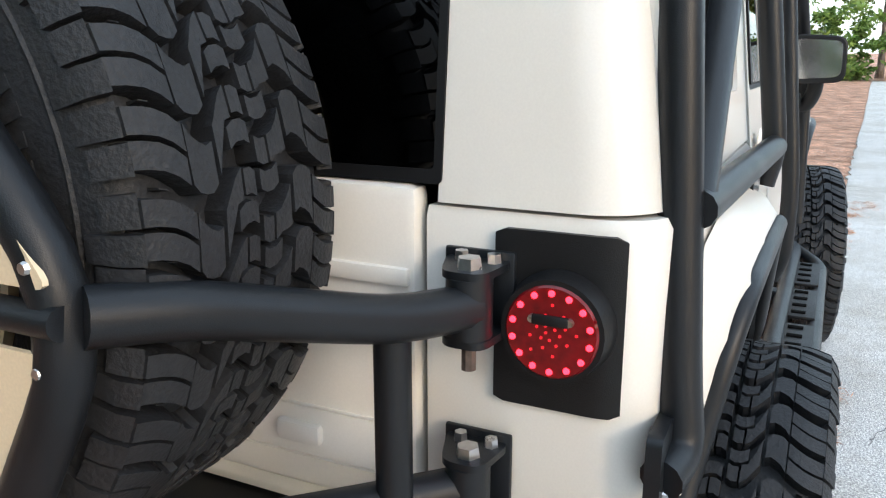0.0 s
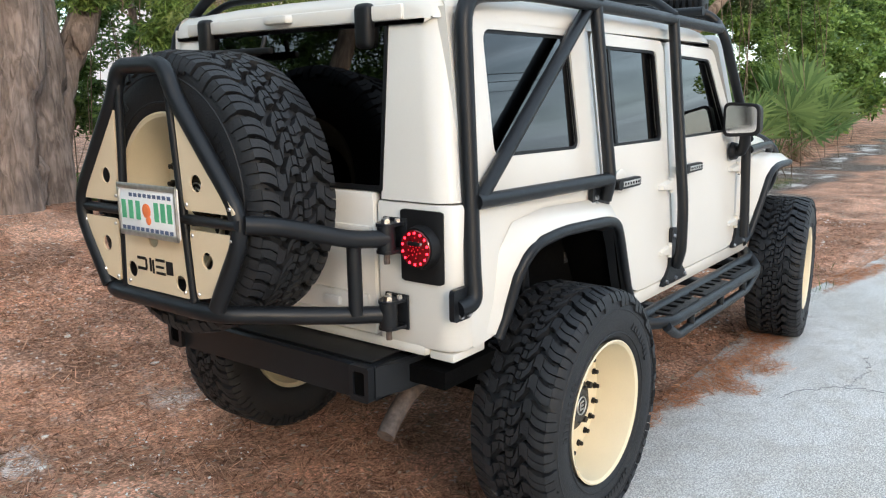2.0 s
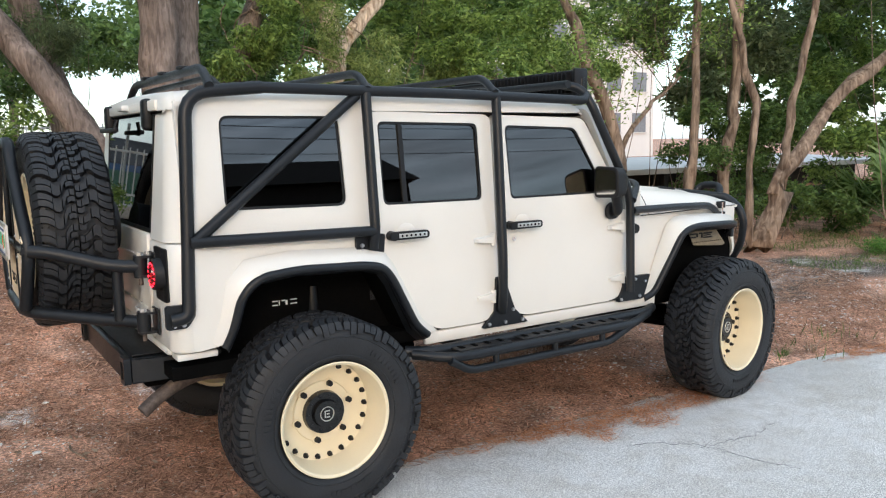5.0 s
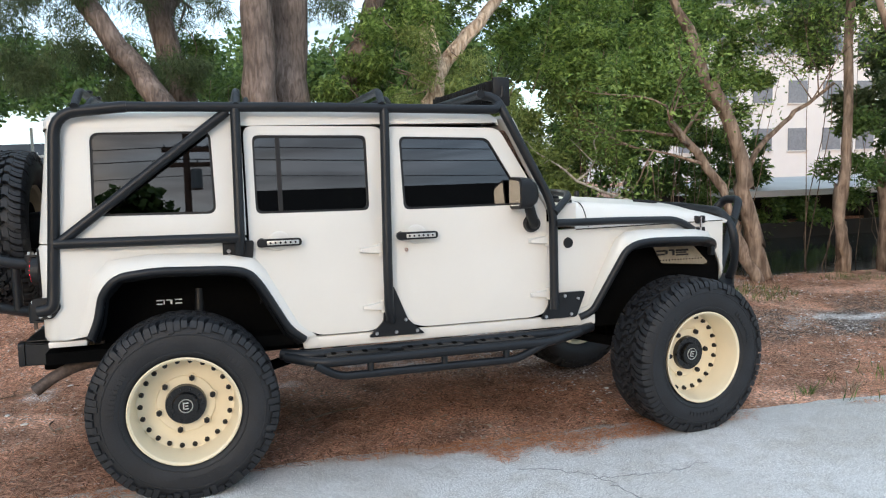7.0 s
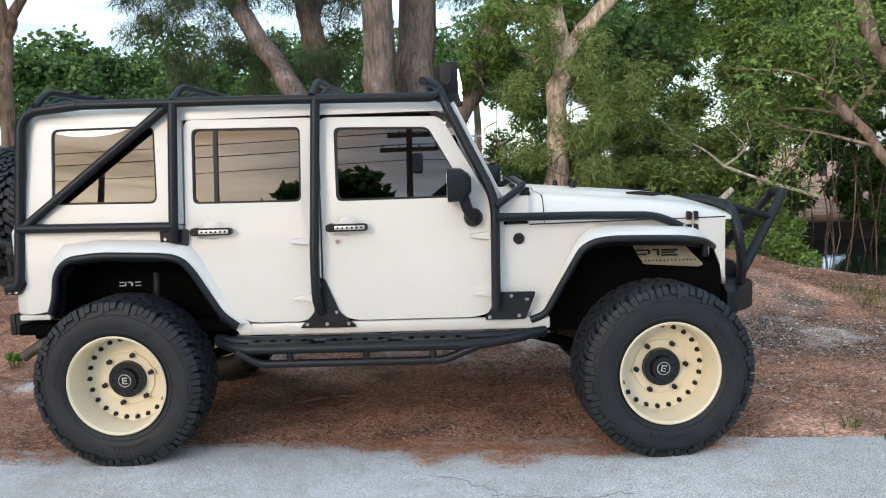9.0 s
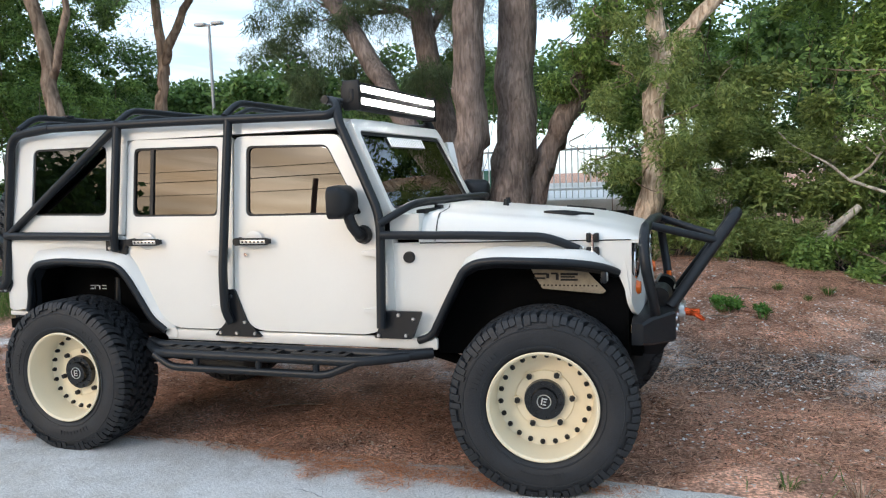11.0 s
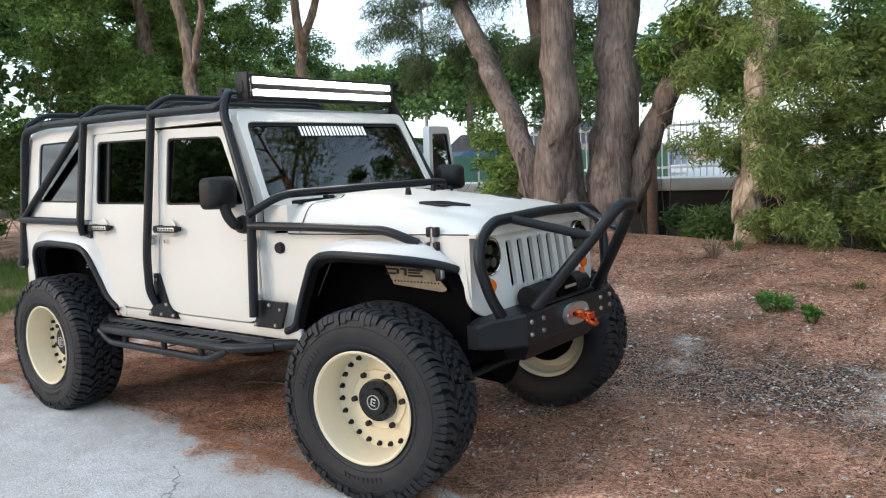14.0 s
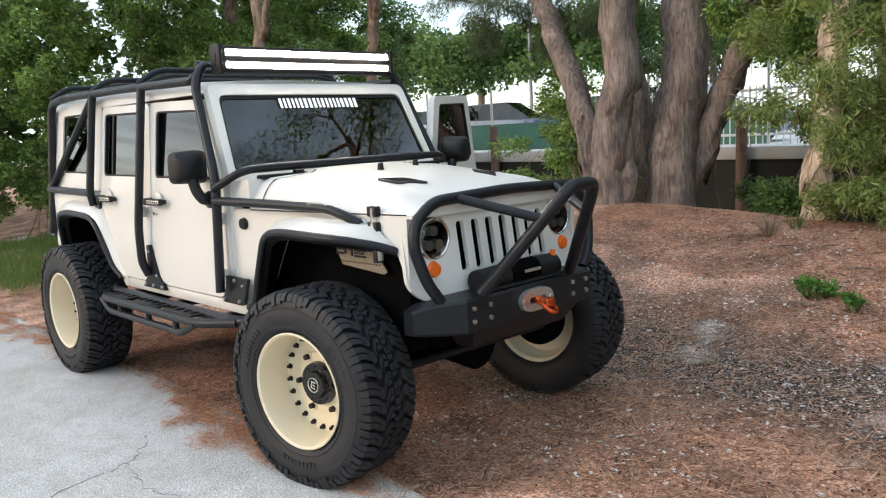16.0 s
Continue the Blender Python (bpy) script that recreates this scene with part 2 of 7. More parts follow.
def lathe(bm, prof, n=64, closed=True):
    """Turns a profile of (radius, depth) about the y axis."""
    rings = []
    for k in range(n):
        a = 2 * math.pi * k / n
        rings.append([bm.verts.new((r * math.cos(a), d, r * math.sin(a))) for r, d in prof])
    m = len(prof)
    for k in range(n):
        a, b = rings[k], rings[(k + 1) % n]
        for i in range(m if closed else m - 1):
            j = (i + 1) % m
            bm.faces.new((a[i], a[j], b[j], b[i]))
    return bm


# ---- ground, road, water ----
def rise(x, y):
    """Height of the earth: flat by the road, a low bank under the trees, then down to the canal."""
    f = lambda a, b, v: max(0.0, min(1.0, (v - a) / (b - a)))
    s = lambda q: q * q * (3 - 2 * q)
    top = 0.66 - 0.09 * s(f(0.8, 3.4, x)) - 0.57 * s(f(3.6, 7.2, x)) - 0.40 * s(f(1.0, 5.0, -x))
    up = top * s(f(0.9, 4.6, y))
    lip = 5.3 - 0.25 * s(f(0.9, 3.0, x)) - 0.78 * s(f(5.6, 8.0, x))
    lip += 2.4 * s(f(9.5, 13, x))
    down = 1.6 * s(f(lip, lip + 1.6, y)) * s(f(-10, -6, x))
    bump = 0.025 * noise.noise((x * 1.3, y * 1.3, 3)) + 0.012 * noise.noise((x * 5, y * 5, 7))
    near = s(f(-0.74, -0.25, y))
    return (up - down + bump) * near - 0.012 * (1 - near)


def ground_material():
    m = bpy.data.materials.new("pine_needle_earth")
    m.use_nodes = True
    t, b = m.node_tree, m.node_tree.nodes["Principled BSDF"]
    N, Lk = t.nodes.new, t.links.new
    co = N("ShaderNodeTexCoord")

    def noise_tex(scale, detail=6, squash=None):
        n = N("ShaderNodeTexNoise")
        n.inputs["Scale"].default_value, n.inputs["Detail"].default_value = scale, detail
        if squash:
            mp = N("ShaderNodeMapping")
            mp.inputs["Scale"].default_value, mp.inputs["Rotation"].default_value = squash
            Lk(co.outputs["Object"], mp.inputs["Vector"])
            Lk(mp.outputs[0], n.inputs["Vector"])
        else:
            Lk(co.outputs["Object"], n.inputs["Vector"])
        return n.outputs["Fac"]

    def ramp(fac, stops):
        r = N("ShaderNodeValToRGB")
        els = r.color_ramp.elements
        els[0].position, els[0].color = stops[0][0], (*stops[0][1], 1)
        els[1].position, els[1].color = stops[-1][0], (*stops[-1][1], 1)
        for p, c in stops[1:-1]:
            e = els.new(p)
            e.color = (*c, 1)
        Lk(fac, r.inputs["Fac"])
        return r.outputs["Color"]

    def mix(fac, a, c):
        x = N("ShaderNodeMix")
        x.data_type = "RGBA"
        Lk(fac, x.inputs[0])
        Lk(a, x.inputs[6])
        Lk(c, x.inputs[7])
        return x.outputs[2]

    needles = ramp(noise_tex(55, 9), [(0.37, (0.045, 0.022, 0.015)), (0.5, (0.27, 0.135, 0.085)), (0.64, (0.66, 0.38, 0.26))])
    strands = ramp(noise_tex(26, 9, ((1, 16, 1), (0, 0, 0.9))), [(0.36, (0.08, 0.04, 0.028)), (0.5, (0.30, 0.165, 0.11)), (0.62, (0.62, 0.37, 0.255))])
    cross = ramp(noise_tex(26, 9, ((1, 16, 1), (0, 0, -0.6))), [(0.36, (0.09, 0.047, 0.034)), (0.5, (0.28, 0.165, 0.118)), (0.62, (0.58, 0.38, 0.28))])
    soil = ramp(noise_tex(60, 9), [(0.38, (0.018, 0.014, 0.012)), (0.52, (0.075, 0.059, 0.050)), (0.66, (0.38, 0.325, 0.285))])
    pick = ramp(noise_tex(9, 5), [(0.44, (0, 0, 0)), (0.56, (1, 1, 1))])
    half = N("ShaderNodeValue")
    half.outputs[0].default_value = 0.5
    red = mix(half.outputs[0], needles, mix(pick, strands, cross))
    # a worn track of grey sandy soil runs beside the road, with dusty white spots
    sep = N("ShaderNodeSeparateXYZ")
    Lk(co.outputs["Object"], sep.inputs[0])

    def calc(op, a, c):
        q = N("ShaderNodeMath")
        q.operation = op
        for k, v in enumerate((a, c)):
            if isinstance(v, float):
                q.inputs[k].default_value = v
            else:
                Lk(v, q.inputs[k])
        return q.outputs[0]

    wander = calc("MULTIPLY", calc("SUBTRACT", noise_tex(0.55, 7), 0.5), 4.2)
    off = calc("ABSOLUTE", calc("ADD", calc("SUBTRACT", sep.outputs["Y"], 1.45), wander), 0.0)
    patch = mix(ramp(calc("MULTIPLY", sep.outputs["X"], 0.25), [(0.25, (0, 0, 0)), (0.75, (1, 1, 1))]), ramp(off, [(0.0, (0.25, 0.25, 0.25)), (0.30, (0, 0, 0))]), ramp(off, [(0.42, (1, 1, 1)), (0.85, (0, 0, 0))]))
    sand = ramp(noise_tex(95, 5), [(0.40, (0.24, 0.225, 0.215)), (0.62, (0.75, 0.73, 0.71))])
    dust = ramp(calc("ADD", calc("MULTIPLY", off, 0.30), noise_tex(1.6, 8)), [(0.40, (0.8, 0.8, 0.8)), (0.53, (0, 0, 0))])
    fleck = ramp(noise_tex(28, 4), [(0.63, (0, 0, 0)), (0.66, (1, 1, 1))])
    pit = ramp(noise_tex(24, 6), [(0.30, (0.6, 0.6, 0.6)), (0.40, (0, 0, 0))])
    chips = ramp(noise_tex(50, 2), [(0.3, (0.26, 0.21, 0.17)), (0.7, (0.48, 0.43, 0.39))])
    duff = ramp(noise_tex(140, 3), [(0.35, (0.03, 0.02, 0.016)), (0.65, (0.10, 0.065, 0.05))])
    swing = N("ShaderNodeHueSaturation")
    level = N("ShaderNodeMapRange")
    level.inputs["From Min"].default_value, level.inputs["From Max"].default_value = 0.36, 0.64
    level.inputs["To Min"].default_value, level.inputs["To Max"].default_value = 0.55, 1.3
    Lk(noise_tex(2.2, 8), level.inputs["Value"])
    Lk(level.outputs[0], swing.inputs["Value"])
    Lk(red, swing.inputs["Color"])
    red = swing.outputs["Color"]
    base = mix(pit, mix(dust, mix(patch, red, soil), sand), duff)
    gain = N("ShaderNodeHueSaturation")
    gain.inputs["Value"].default_value = 1.74
    Lk(mix(fleck, base, chips), gain.inputs["Color"])
    Lk(gain.outputs["Color"], b.inputs["Base Color"])
    b.inputs["Roughness"].default_value = 0.95
    b.inputs["Specular IOR Level"].default_value = 0.15
    bp = N("ShaderNodeBump")
    bp.inputs["Strength"].default_value, bp.inputs["Distance"].default_value = 0.9, 0.02
    Lk(noise_tex(70, 6), bp.inputs["Height"])
    Lk(bp.outputs[0], b.inputs["Normal"])
    return m


EARTH = ground_material()


def asphalt_material():
    """Worn chip-seal: pale stones in grey binder, stains."""
    m = bpy.data.materials.new("worn_grey_asphalt")
    m.use_nodes = True
    t, b = m.node_tree, m.node_tree.nodes["Principled BSDF"]
    N, Lk = t.nodes.new, t.links.new
    co = N("ShaderNodeTexCoord")

    def noise_tex(scale, detail):
        n = N("ShaderNodeTexNoise")
        n.inputs["Scale"].default_value, n.inputs["Detail"].default_value = scale, detail
        Lk(co.outputs["Object"], n.inputs["Vector"])
        return n

    def ramp(fac, lo, a, hi, c):
        r = N("ShaderNodeValToRGB")
        e = r.color_ramp.elements
        e[0].position, e[0].color, e[1].position, e[1].color = lo, (*a, 1), hi, (*c, 1)
        Lk(fac, r.inputs["Fac"])
        return r.outputs["Color"]

    def mult(a, c):
        x = N("ShaderNodeMix")
        x.data_type, x.blend_type = "RGBA", "MULTIPLY"
        x.inputs[0].default_value = 1.0
        Lk(a, x.inputs[6])
        Lk(c, x.inputs[7])
        return x.outputs[2]

    grain = noise_tex(150, 6)
    stones = ramp(grain.outputs["Fac"], 0.40, (0.40, 0.385, 0.37), 0.60, (0.93, 0.905, 0.87))
    specks = ramp(noise_tex(330, 2).outputs["Fac"], 0.33, (0.45, 0.44, 0.42), 0.42, (1, 1, 1))
    stain = ramp(noise_tex(0.9, 7).outputs["Fac"], 0.36, (0.86, 0.84, 0.81), 0.58, (1, 1, 1))
    worn = ramp(noise_tex(7, 7).outputs["Fac"], 0.34, (0.90, 0.885, 0.86), 0.56, (1, 1, 1))
    Lk(mult(mult(mult(stones, specks), stain), worn), b.inputs["Base Color"])
    b.inputs["Roughness"].default_value = 0.92
    b.inputs["Specular IOR Level"].default_value = 0.2
    bp = N("ShaderNodeBump")
    bp.inputs["Strength"].default_value, bp.inputs["Distance"].default_value = 0.8, 0.008
    Lk(grain.outputs["Fac"], bp.inputs["Height"])
    Lk(bp.outputs[0], b.inputs["Normal"])
    return m


ASPHALT = asphalt_material()


def axis_steps(lo, hi, fine_lo, fine_hi, fine, coarse):
    out, v = [], lo
    while v < hi:
        out.append(v)
        step = fine if fine_lo <= v < fine_hi else coarse
        v = fine_lo if v < fine_lo < v + step else v + step
    return out + [hi]


def sheet(name, xs, ys, z, material, label, category):
    grid = [[(x, y, z(x, y)) for y in ys] for x in xs]
    bm = loft(bmesh.new(), grid, caps=False, closed=False)
    return tagged(part(name, bm, material, None, angle=3.0), label, category, kind="structure")


def far_rise(x, y):
    if y < -1.0:
        return -0.012 if y > -9 else -0.03
    if y < 10.4:
        return rise(x, y)
    return 0.9 if x < 3.5 else 0.16


ground = sheet("ground", [-700, -300, -100, -50] + axis_steps(-20, 30, -9, 16, 0.18, 1.0) + [50, 100, 300, 700], [-700, -300, -100, -40, -9, -8] + axis_steps(-1.2, 10.3, -1.2, 7.4, 0.16, 0.6) + [10.45, 14, 30, 100, 300, 700],
               far_rise, EARTH,
               "reddish brown earth strewn with pine needles and leaf litter", "ground")


def road_edge(x):
    q = max(0.0, min(1.0, (x - 2.6) / 5.4))
    return -0.67 - 0.46 * q * q * (3 - 2 * q) - 0.035 * max(0.0, x - 8) + 0.05 * noise.noise((x * 0.8, 0, 0)) + 0.045 * noise.noise((x * 4, 3, 0)) + 0.02 * noise.noise((x * 13, 5, 0))


def road_mesh():
    bm = bmesh.new()
    xs = axis_steps(-300, 46, -8, 14, 0.07, 5)
    rows = []
    for x in xs:
        e = road_edge(x)
        rows.append([(x, e, -0.03), (x, e, 0.004), (x, e - 0.05, 0.012)] + [(x, min(y, e - 0.08), 0.012) for y in (-1.25, -2.5, -5, -8.2)])
    return loft(bm, rows, caps=False, closed=False)


def crack(pts, w, seed):
    """A thin ragged strip on the asphalt, coloured dark as the shade in a crack."""
    g = random.Random(seed)
    rows = []
    for (x0, y0), (x1, y1) in zip(pts, pts[1:]):
        n = max(2, int(math.hypot(x1 - x0, y1 - y0) / 0.03))
        for i in range(n):
            x, y = x0 + (x1 - x0) * i / n + g.gauss(0, 0.012), y0 + (y1 - y0) * i / n + g.gauss(0, 0.012)
            h = w * g.uniform(0.3, 1.0)
            dx, dy = (y1 - y0), -(x1 - x0)
            q = h / math.hypot(dx, dy)
            rows.append([(x - dx * q, y - dy * q, 0.0145), (x + dx * q, y + dy * q, 0.0145), (x + dx * q, y + dy * q, 0.0125), (x - dx * q, y - dy * q, 0.0125)])
    return loft(bmesh.new(), rows)


road = tagged(part("road", road_mesh(), ASPHALT, None, angle=0.4), "worn light grey asphalt road with a ragged edge", "road", kind="structure")

CRACK_SHADE = mat("crack_shadow", (0.20, 0.195, 0.19), 0.95, var=0.3, scale=40)
for k, pts in enumerate((((1.70, -1.20), (1.85, -1.25), (2.03, -1.41), (2.12, -1.75), (2.2, -1.95)), ((2.0, -1.45), (2.4, -1.5), (2.7, -1.44)), ((5.2, -2.2), (5.6, -2.35), (5.9, -2.8)))):
    part("crack", crack(pts, 0.0021, 30 + k), CRACK_SHADE, road)
WATER = mat("canal_water", (0.020, 0.026, 0.024), 0.06, var=0.2, scale=0.6, bump=0.12, bump_scale=5)
water = sheet("water", [-60, -20, 0, 20, 60], [4.0, 7, 9, 10.44], lambda x, y: -0.15, WATER, "still grey canal water behind the bank", "water")


# ---- the off-road vehicle ----
jeep = thing("off_road_vehicle", "cream white four-door off-road vehicle with a black tube cage", "car")
HW = 0.785          # half width of the tub


def side_y(z):
    """Half width of the body side at a height: upright tub, top leaning in."""
    return HW + 0.004 if z < 1.30 else HW - 0.008 - 0.126 * (z - 1.30)


def on_side(s, off=0.0):
    """Maps (x, z, depth) to the body side s (-1 right, 1 left); off lies outwards."""
    return lambda u, v, d: (u, s * (side_y(v) + off - d), v)


def slab(name, outer, holes, s, thick, material, parent, off=0.0, rad=0.03, hrad=0.035, label="", bevel=True):
    bm = plate(bmesh.new(), rounded(outer, rad), [rounded(h, hrad) for h in holes], on_side(s, off), thick)
    return part(name, bm, material, parent, label, angle=0.5)


QUARTER = [(-0.575, 0.825), (-0.575, 1.308), (0.352, 1.308), (0.352, 1.18), (0.41, 1.06), (0.55, 0.86), (0.655, 0.765), (0.70, 0.74), (0.70, 0.69), (0.625, 0.69),
           (0.375, 1.10), (0.29, 1.14), (-0.12, 1.145), (-0.29, 1.13), (-0.36, 1.06), (-0.41, 0.90), (-0.43, 0.845)]
RDOOR = [(0.362, 1.885), (1.105, 1.872), (1.105, 0.86), (1.085, 0.79), (1.0, 0.75), (0.70, 0.75), (0.60, 0.81), (0.54, 0.895), (0.362, 1.17)]
RWIN = [(0.405, 1.835), (1.015, 1.825), (1.012, 1.415), (0.405, 1.42)]
FDOOR = [(1.118, 1.872), (1.79, 1.855), (2.02, 1.44), (2.055, 1.38), (2.055, 0.84), (2.03, 0.77), (1.95, 0.75), (1.28, 0.75), (1.16, 0.80), (1.118, 0.90)]
FWIN = [(1.20, 1.815), (1.72, 1.80), (1.935, 1.42), (1.925, 1.41), (1.205, 1.41)]
QWIN = [(-0.39, 1.86), (0.195, 1.86), (0.205, 1.43), (-0.395, 1.44)]
TOPSIDE = [(-0.58, 1.314), (-0.58, 1.92), (0.35, 1.92), (0.35, 1.314)]


def body_tub():
    bm = bmesh.new()
    for s in (-1, 1):
        plate(bm, rounded(QUARTER, 0.03), [], on_side(s), 0.05)
        # rounded rear corner
        ring = []
        for z in (0.828, 0.843, 1.295, 1.308):
            ins = 0.008 if z in (0.828, 1.308) else 0
            r = 0.085
            out = [(-0.54, s * (HW + 0.0005 - ins), z)]
            for k in range(9):
                a = k / 8 * math.pi / 2
                out.append((-0.575 - (r - ins) * math.sin(a), s * (HW + 0.004 - r + (r - ins) * math.cos(a)), z))
            out += [(-0.66 + ins, s * 0.468, z), (-0.62, s * 0.468, z), (-0.57, s * 0.70, z)]
            ring.append(out)
        loft(bm, ring)
        # rocker sill and inner tub wall
        box(bm, (0.62, s * HW - 0.03 if s > 0 else -HW - 0.0, 0.675), (2.36, s * HW + 0.0 if s > 0 else -HW + 0.03, 0.742), 0.012)
        if s > 0:
            box(bm, (-0.60, -0.70, 0.80), (-0.57, 0.70, 0.85))
        box(bm, (2.06, min(s * 0.775, s * 0.70), 0.70), (2.12, max(s * 0.775, s * 0.70), 1.30))
    return bm


tub = part("body_tub", body_tub(), PAINT, jeep)
part("floor_pan", B((-0.66, -0.74, 0.70), (2.2, 0.74, 0.76)), DARK, jeep)
part("bulkhead", B((2.08, -0.70, 0.76), (2.14, 0.70, 1.38)), DARK, jeep)
part("rear_sill", B((-0.66, -0.66, 0.795), (-0.56, 0.66, 0.84), 0.02), PAINT, jeep)
part("pinch_flange", B((-0.64, -0.76, 0.79), (-0.46, -0.66, 0.82), 0.006), PAINT, jeep)


def tailgate():
    return B((-0.672, -0.457, 0.84), (-0.622, 0.457, 1.335), 0.016)


gate = part("tailgate", tailgate(), PAINT, jeep)
part("pressed_panel", B((-0.681, -0.43, 0.90), (-0.67, 0.10, 0.985), 0.01), PAINT, gate)
part("pressed_rib", B((-0.683, -0.45, 1.195), (-0.67, 0.30, 1.222), 0.006), PAINT, gate)
part("tailgate_pull", B((-0.695, -0.30, 0.925), (-0.675, -0.22, 0.96), 0.008), PAINT, gate)


# hard top: sides, corners, rear frame and crowned roof in one shell
def hardtop():
    bm = bmesh.new()
    for s in (-1, 1):
        plate(bm, TOPSIDE, [rounded(QWIN, 0.045)], on_side(s), 0.035)
        rings = []
        for z, tuck in ((1.314, 0.0), (1.90, 0.0), (1.935, 0.010), (1.957, 0.030), (1.966, 0.060)):
            w, r, xr = side_y(z) - tuck, 0.10, -0.66 + 0.06 * (z - 1.314) / 0.6 + tuck
            out = [(-0.57, s * w, z)]
            for k in range(9):
                a = k / 8 * math.pi / 2
                out.append((xr + r - r * math.sin(a), s * (w - r + r * math.cos(a)), z))
            out += [(xr, s * 0.485, z), (xr + 0.04, s * 0.485, z), (-0.54, s * (w - 0.05), z)]
            rings.append(out)
        loft(bm, rings)
    rings = []
    for x, w, zt, dz in ((-0.612, 0.64, 1.925, 0.02), (-0.60, 0.665, 1.945, 0.035), (-0.57, 0.69, 1.962, 0.06), (-0.50, 0.70, 1.972, 0.075), (0.6, 0.705, 1.985, 0.085), (1.6, 0.70, 1.962, 0.085),
                         (1.76, 0.69, 1.945, 0.08), (1.80, 0.685, 1.925, 0.06)):
        zb = 1.885
        up = [(x, -w - 0.003, zb), (x, -w, zt - 0.055), (x, -w + 0.02, zt - 0.02), (x, -w + 0.07, zt), (x, -0.3, zt + 0.012), (x, 0, zt + 0.016)]
        rings.append(up + [(x, -y, z) for _, y, z in up[-2::-1]])
    loft(bm, rings)
    box(bm, (-0.625, -0.56, 1.885), (-0.59, 0.56, 1.935), 0.01)
    box(bm, (-0.66, -0.06, 1.90), (-0.60, 0.06, 1.93), 0.01)
    return bm


top = part("hard_top", hardtop(), PAINT, jeep, "moulded cream white hard top")
for s in (-1, 1):
    part("quarter_window", plate(bmesh.new(), rounded([(x * 1.01, z) for x, z in QWIN], 0.04), [], on_side(s, -0.012), 0.004), GLASS, top, "dark tinted glass")
    bm = plate(bmesh.new(), rounded([(-0.403, 1.872), (0.207, 1.872), (0.218, 1.418), (-0.408, 1.428)], 0.05), [rounded([(-0.378, 1.848), (0.183, 1.848), (0.192, 1.442), (-0.382, 1.452)], 0.035)], on_side(s, -0.009), 0.012)
    part("window_seal", bm, PLASTIC, top)
rg = plate(bmesh.new(), rounded([(-0.49, 1.345), (-0.49, 1.90), (0.49, 1.90), (0.49, 1.345)], 0.008), [], lambda u, v, d: (-0.658 + 0.055 * (v - 1.345) / 0.6 + d, u, v), 0.005)
rear_glass = part("rear_window", rg, GLASS, jeep, "dark tinted lift-up rear glass")
part("rear_window_seal", plate(bmesh.new(), rounded([(-0.49, 1.338), (-0.49, 1.90), (0.49, 1.90), (0.49, 1.338)], 0.008), [rounded([(-0.478, 1.357), (-0.478, 1.888), (0.478, 1.888), (0.478, 1.357)], 0.008)],
     lambda u, v, d: (-0.660 + 0.055 * (v - 1.345) / 0.6 + d, u, v), 0.004), PLASTIC, rear_glass)
for y in (-0.40, 0.44):
    bm = B((-0.645, y - 0.035, 1.80), (-0.59, y + 0.035, 1.945), 0.02, 3)
    part("glass_hinge", bm, PLASTIC, rear_glass)
wip = bmesh.new()
sweep(wip, [(-0.66, 0.05, 1.86), (-0.68, 0.05, 1.80), (-0.675, 0.30, 1.815)], 0.009, rad=0.03)
box(wip, (-0.69, 0.0, 1.80), (-0.665, 0.36, 1.822), 0.006)
part("wiper", wip, PLASTIC, rear_glass)


def handle(s, x, parent, z=1.268):
    bm = plate(bmesh.new(), rounded([(x - 0.115, z - 0.021), (x - 0.115, z + 0.021), (x + 0.115, z + 0.02), (x + 0.115, z - 0.02)], 0.018), [], lambda u, v, d: (u, s * (HW + 0.045 - d), v), 0.022)
    disc(bm, (x - 0.09, s * (HW + 0.0), z), (0, s, 0), 0.024, 0.022, 0.05)
    box(bm, (x + 0.085, min(s * HW, s * (HW + 0.04)), z - 0.014), (x + 0.112, max(s * HW, s * (HW + 0.04)), z + 0.014), 0.004)
    hd = part("door_handle", bm, PLASTIC, parent, "black door handle with a drilled metal insert")
    ins = bmesh.new()
    lo, hi = sorted((s * (HW + 0.0455), s * (HW + 0.049)))
    box(ins, (x - 0.065, lo, z - 0.011), (x + 0.10, hi, z + 0.011), 0.002)
    part("handle_insert", ins, ALU, hd)
    for k in range(6):
        part("hole", disc(bmesh.new(), (x - 0.048 + k * 0.026, s * (HW + 0.0485), z), (0, s, 0), 0.006, 0.006, 0.002, 8), DARK, hd)
    cup = bmesh.new()
    bmesh.ops.create_uvsphere(cup, u_segments=20, v_segments=10, radius=0.058, matrix=Matrix.Translation((x, s * (HW + 0.003), z + 0.006)) @ Matrix.Diagonal((1, 0.12, 0.9, 1)))
    part("handle_cup", cup, PAINT, parent)


def hinge(s, x, z, parent):
    bm = bmesh.new()
    lo, hi = sorted((s * HW, s * (HW + 0.028)))
    loft(bm, [[(x - 0.115, s * (HW - 0.01), z - 0.014), (x - 0.115, s * (HW - 0.01), z + 0.010), (x, s * (HW - 0.01), z + 0.026), (x, s * (HW - 0.01), z - 0.026)],
              [(x - 0.105, s * (HW + 0.018), z - 0.010), (x - 0.105, s * (HW + 0.018), z + 0.006), (x - 0.005, s * (HW + 0.028), z + 0.02), (x - 0.005, s * (HW + 0.028), z - 0.02)]])
    disc(bm, (x - 0.0, s * (HW + 0.012), z - 0.035), (0, 0, 1), 0.014, 0.014, 0.07, 12)
    part("door_hinge", bm, PAINT, parent)


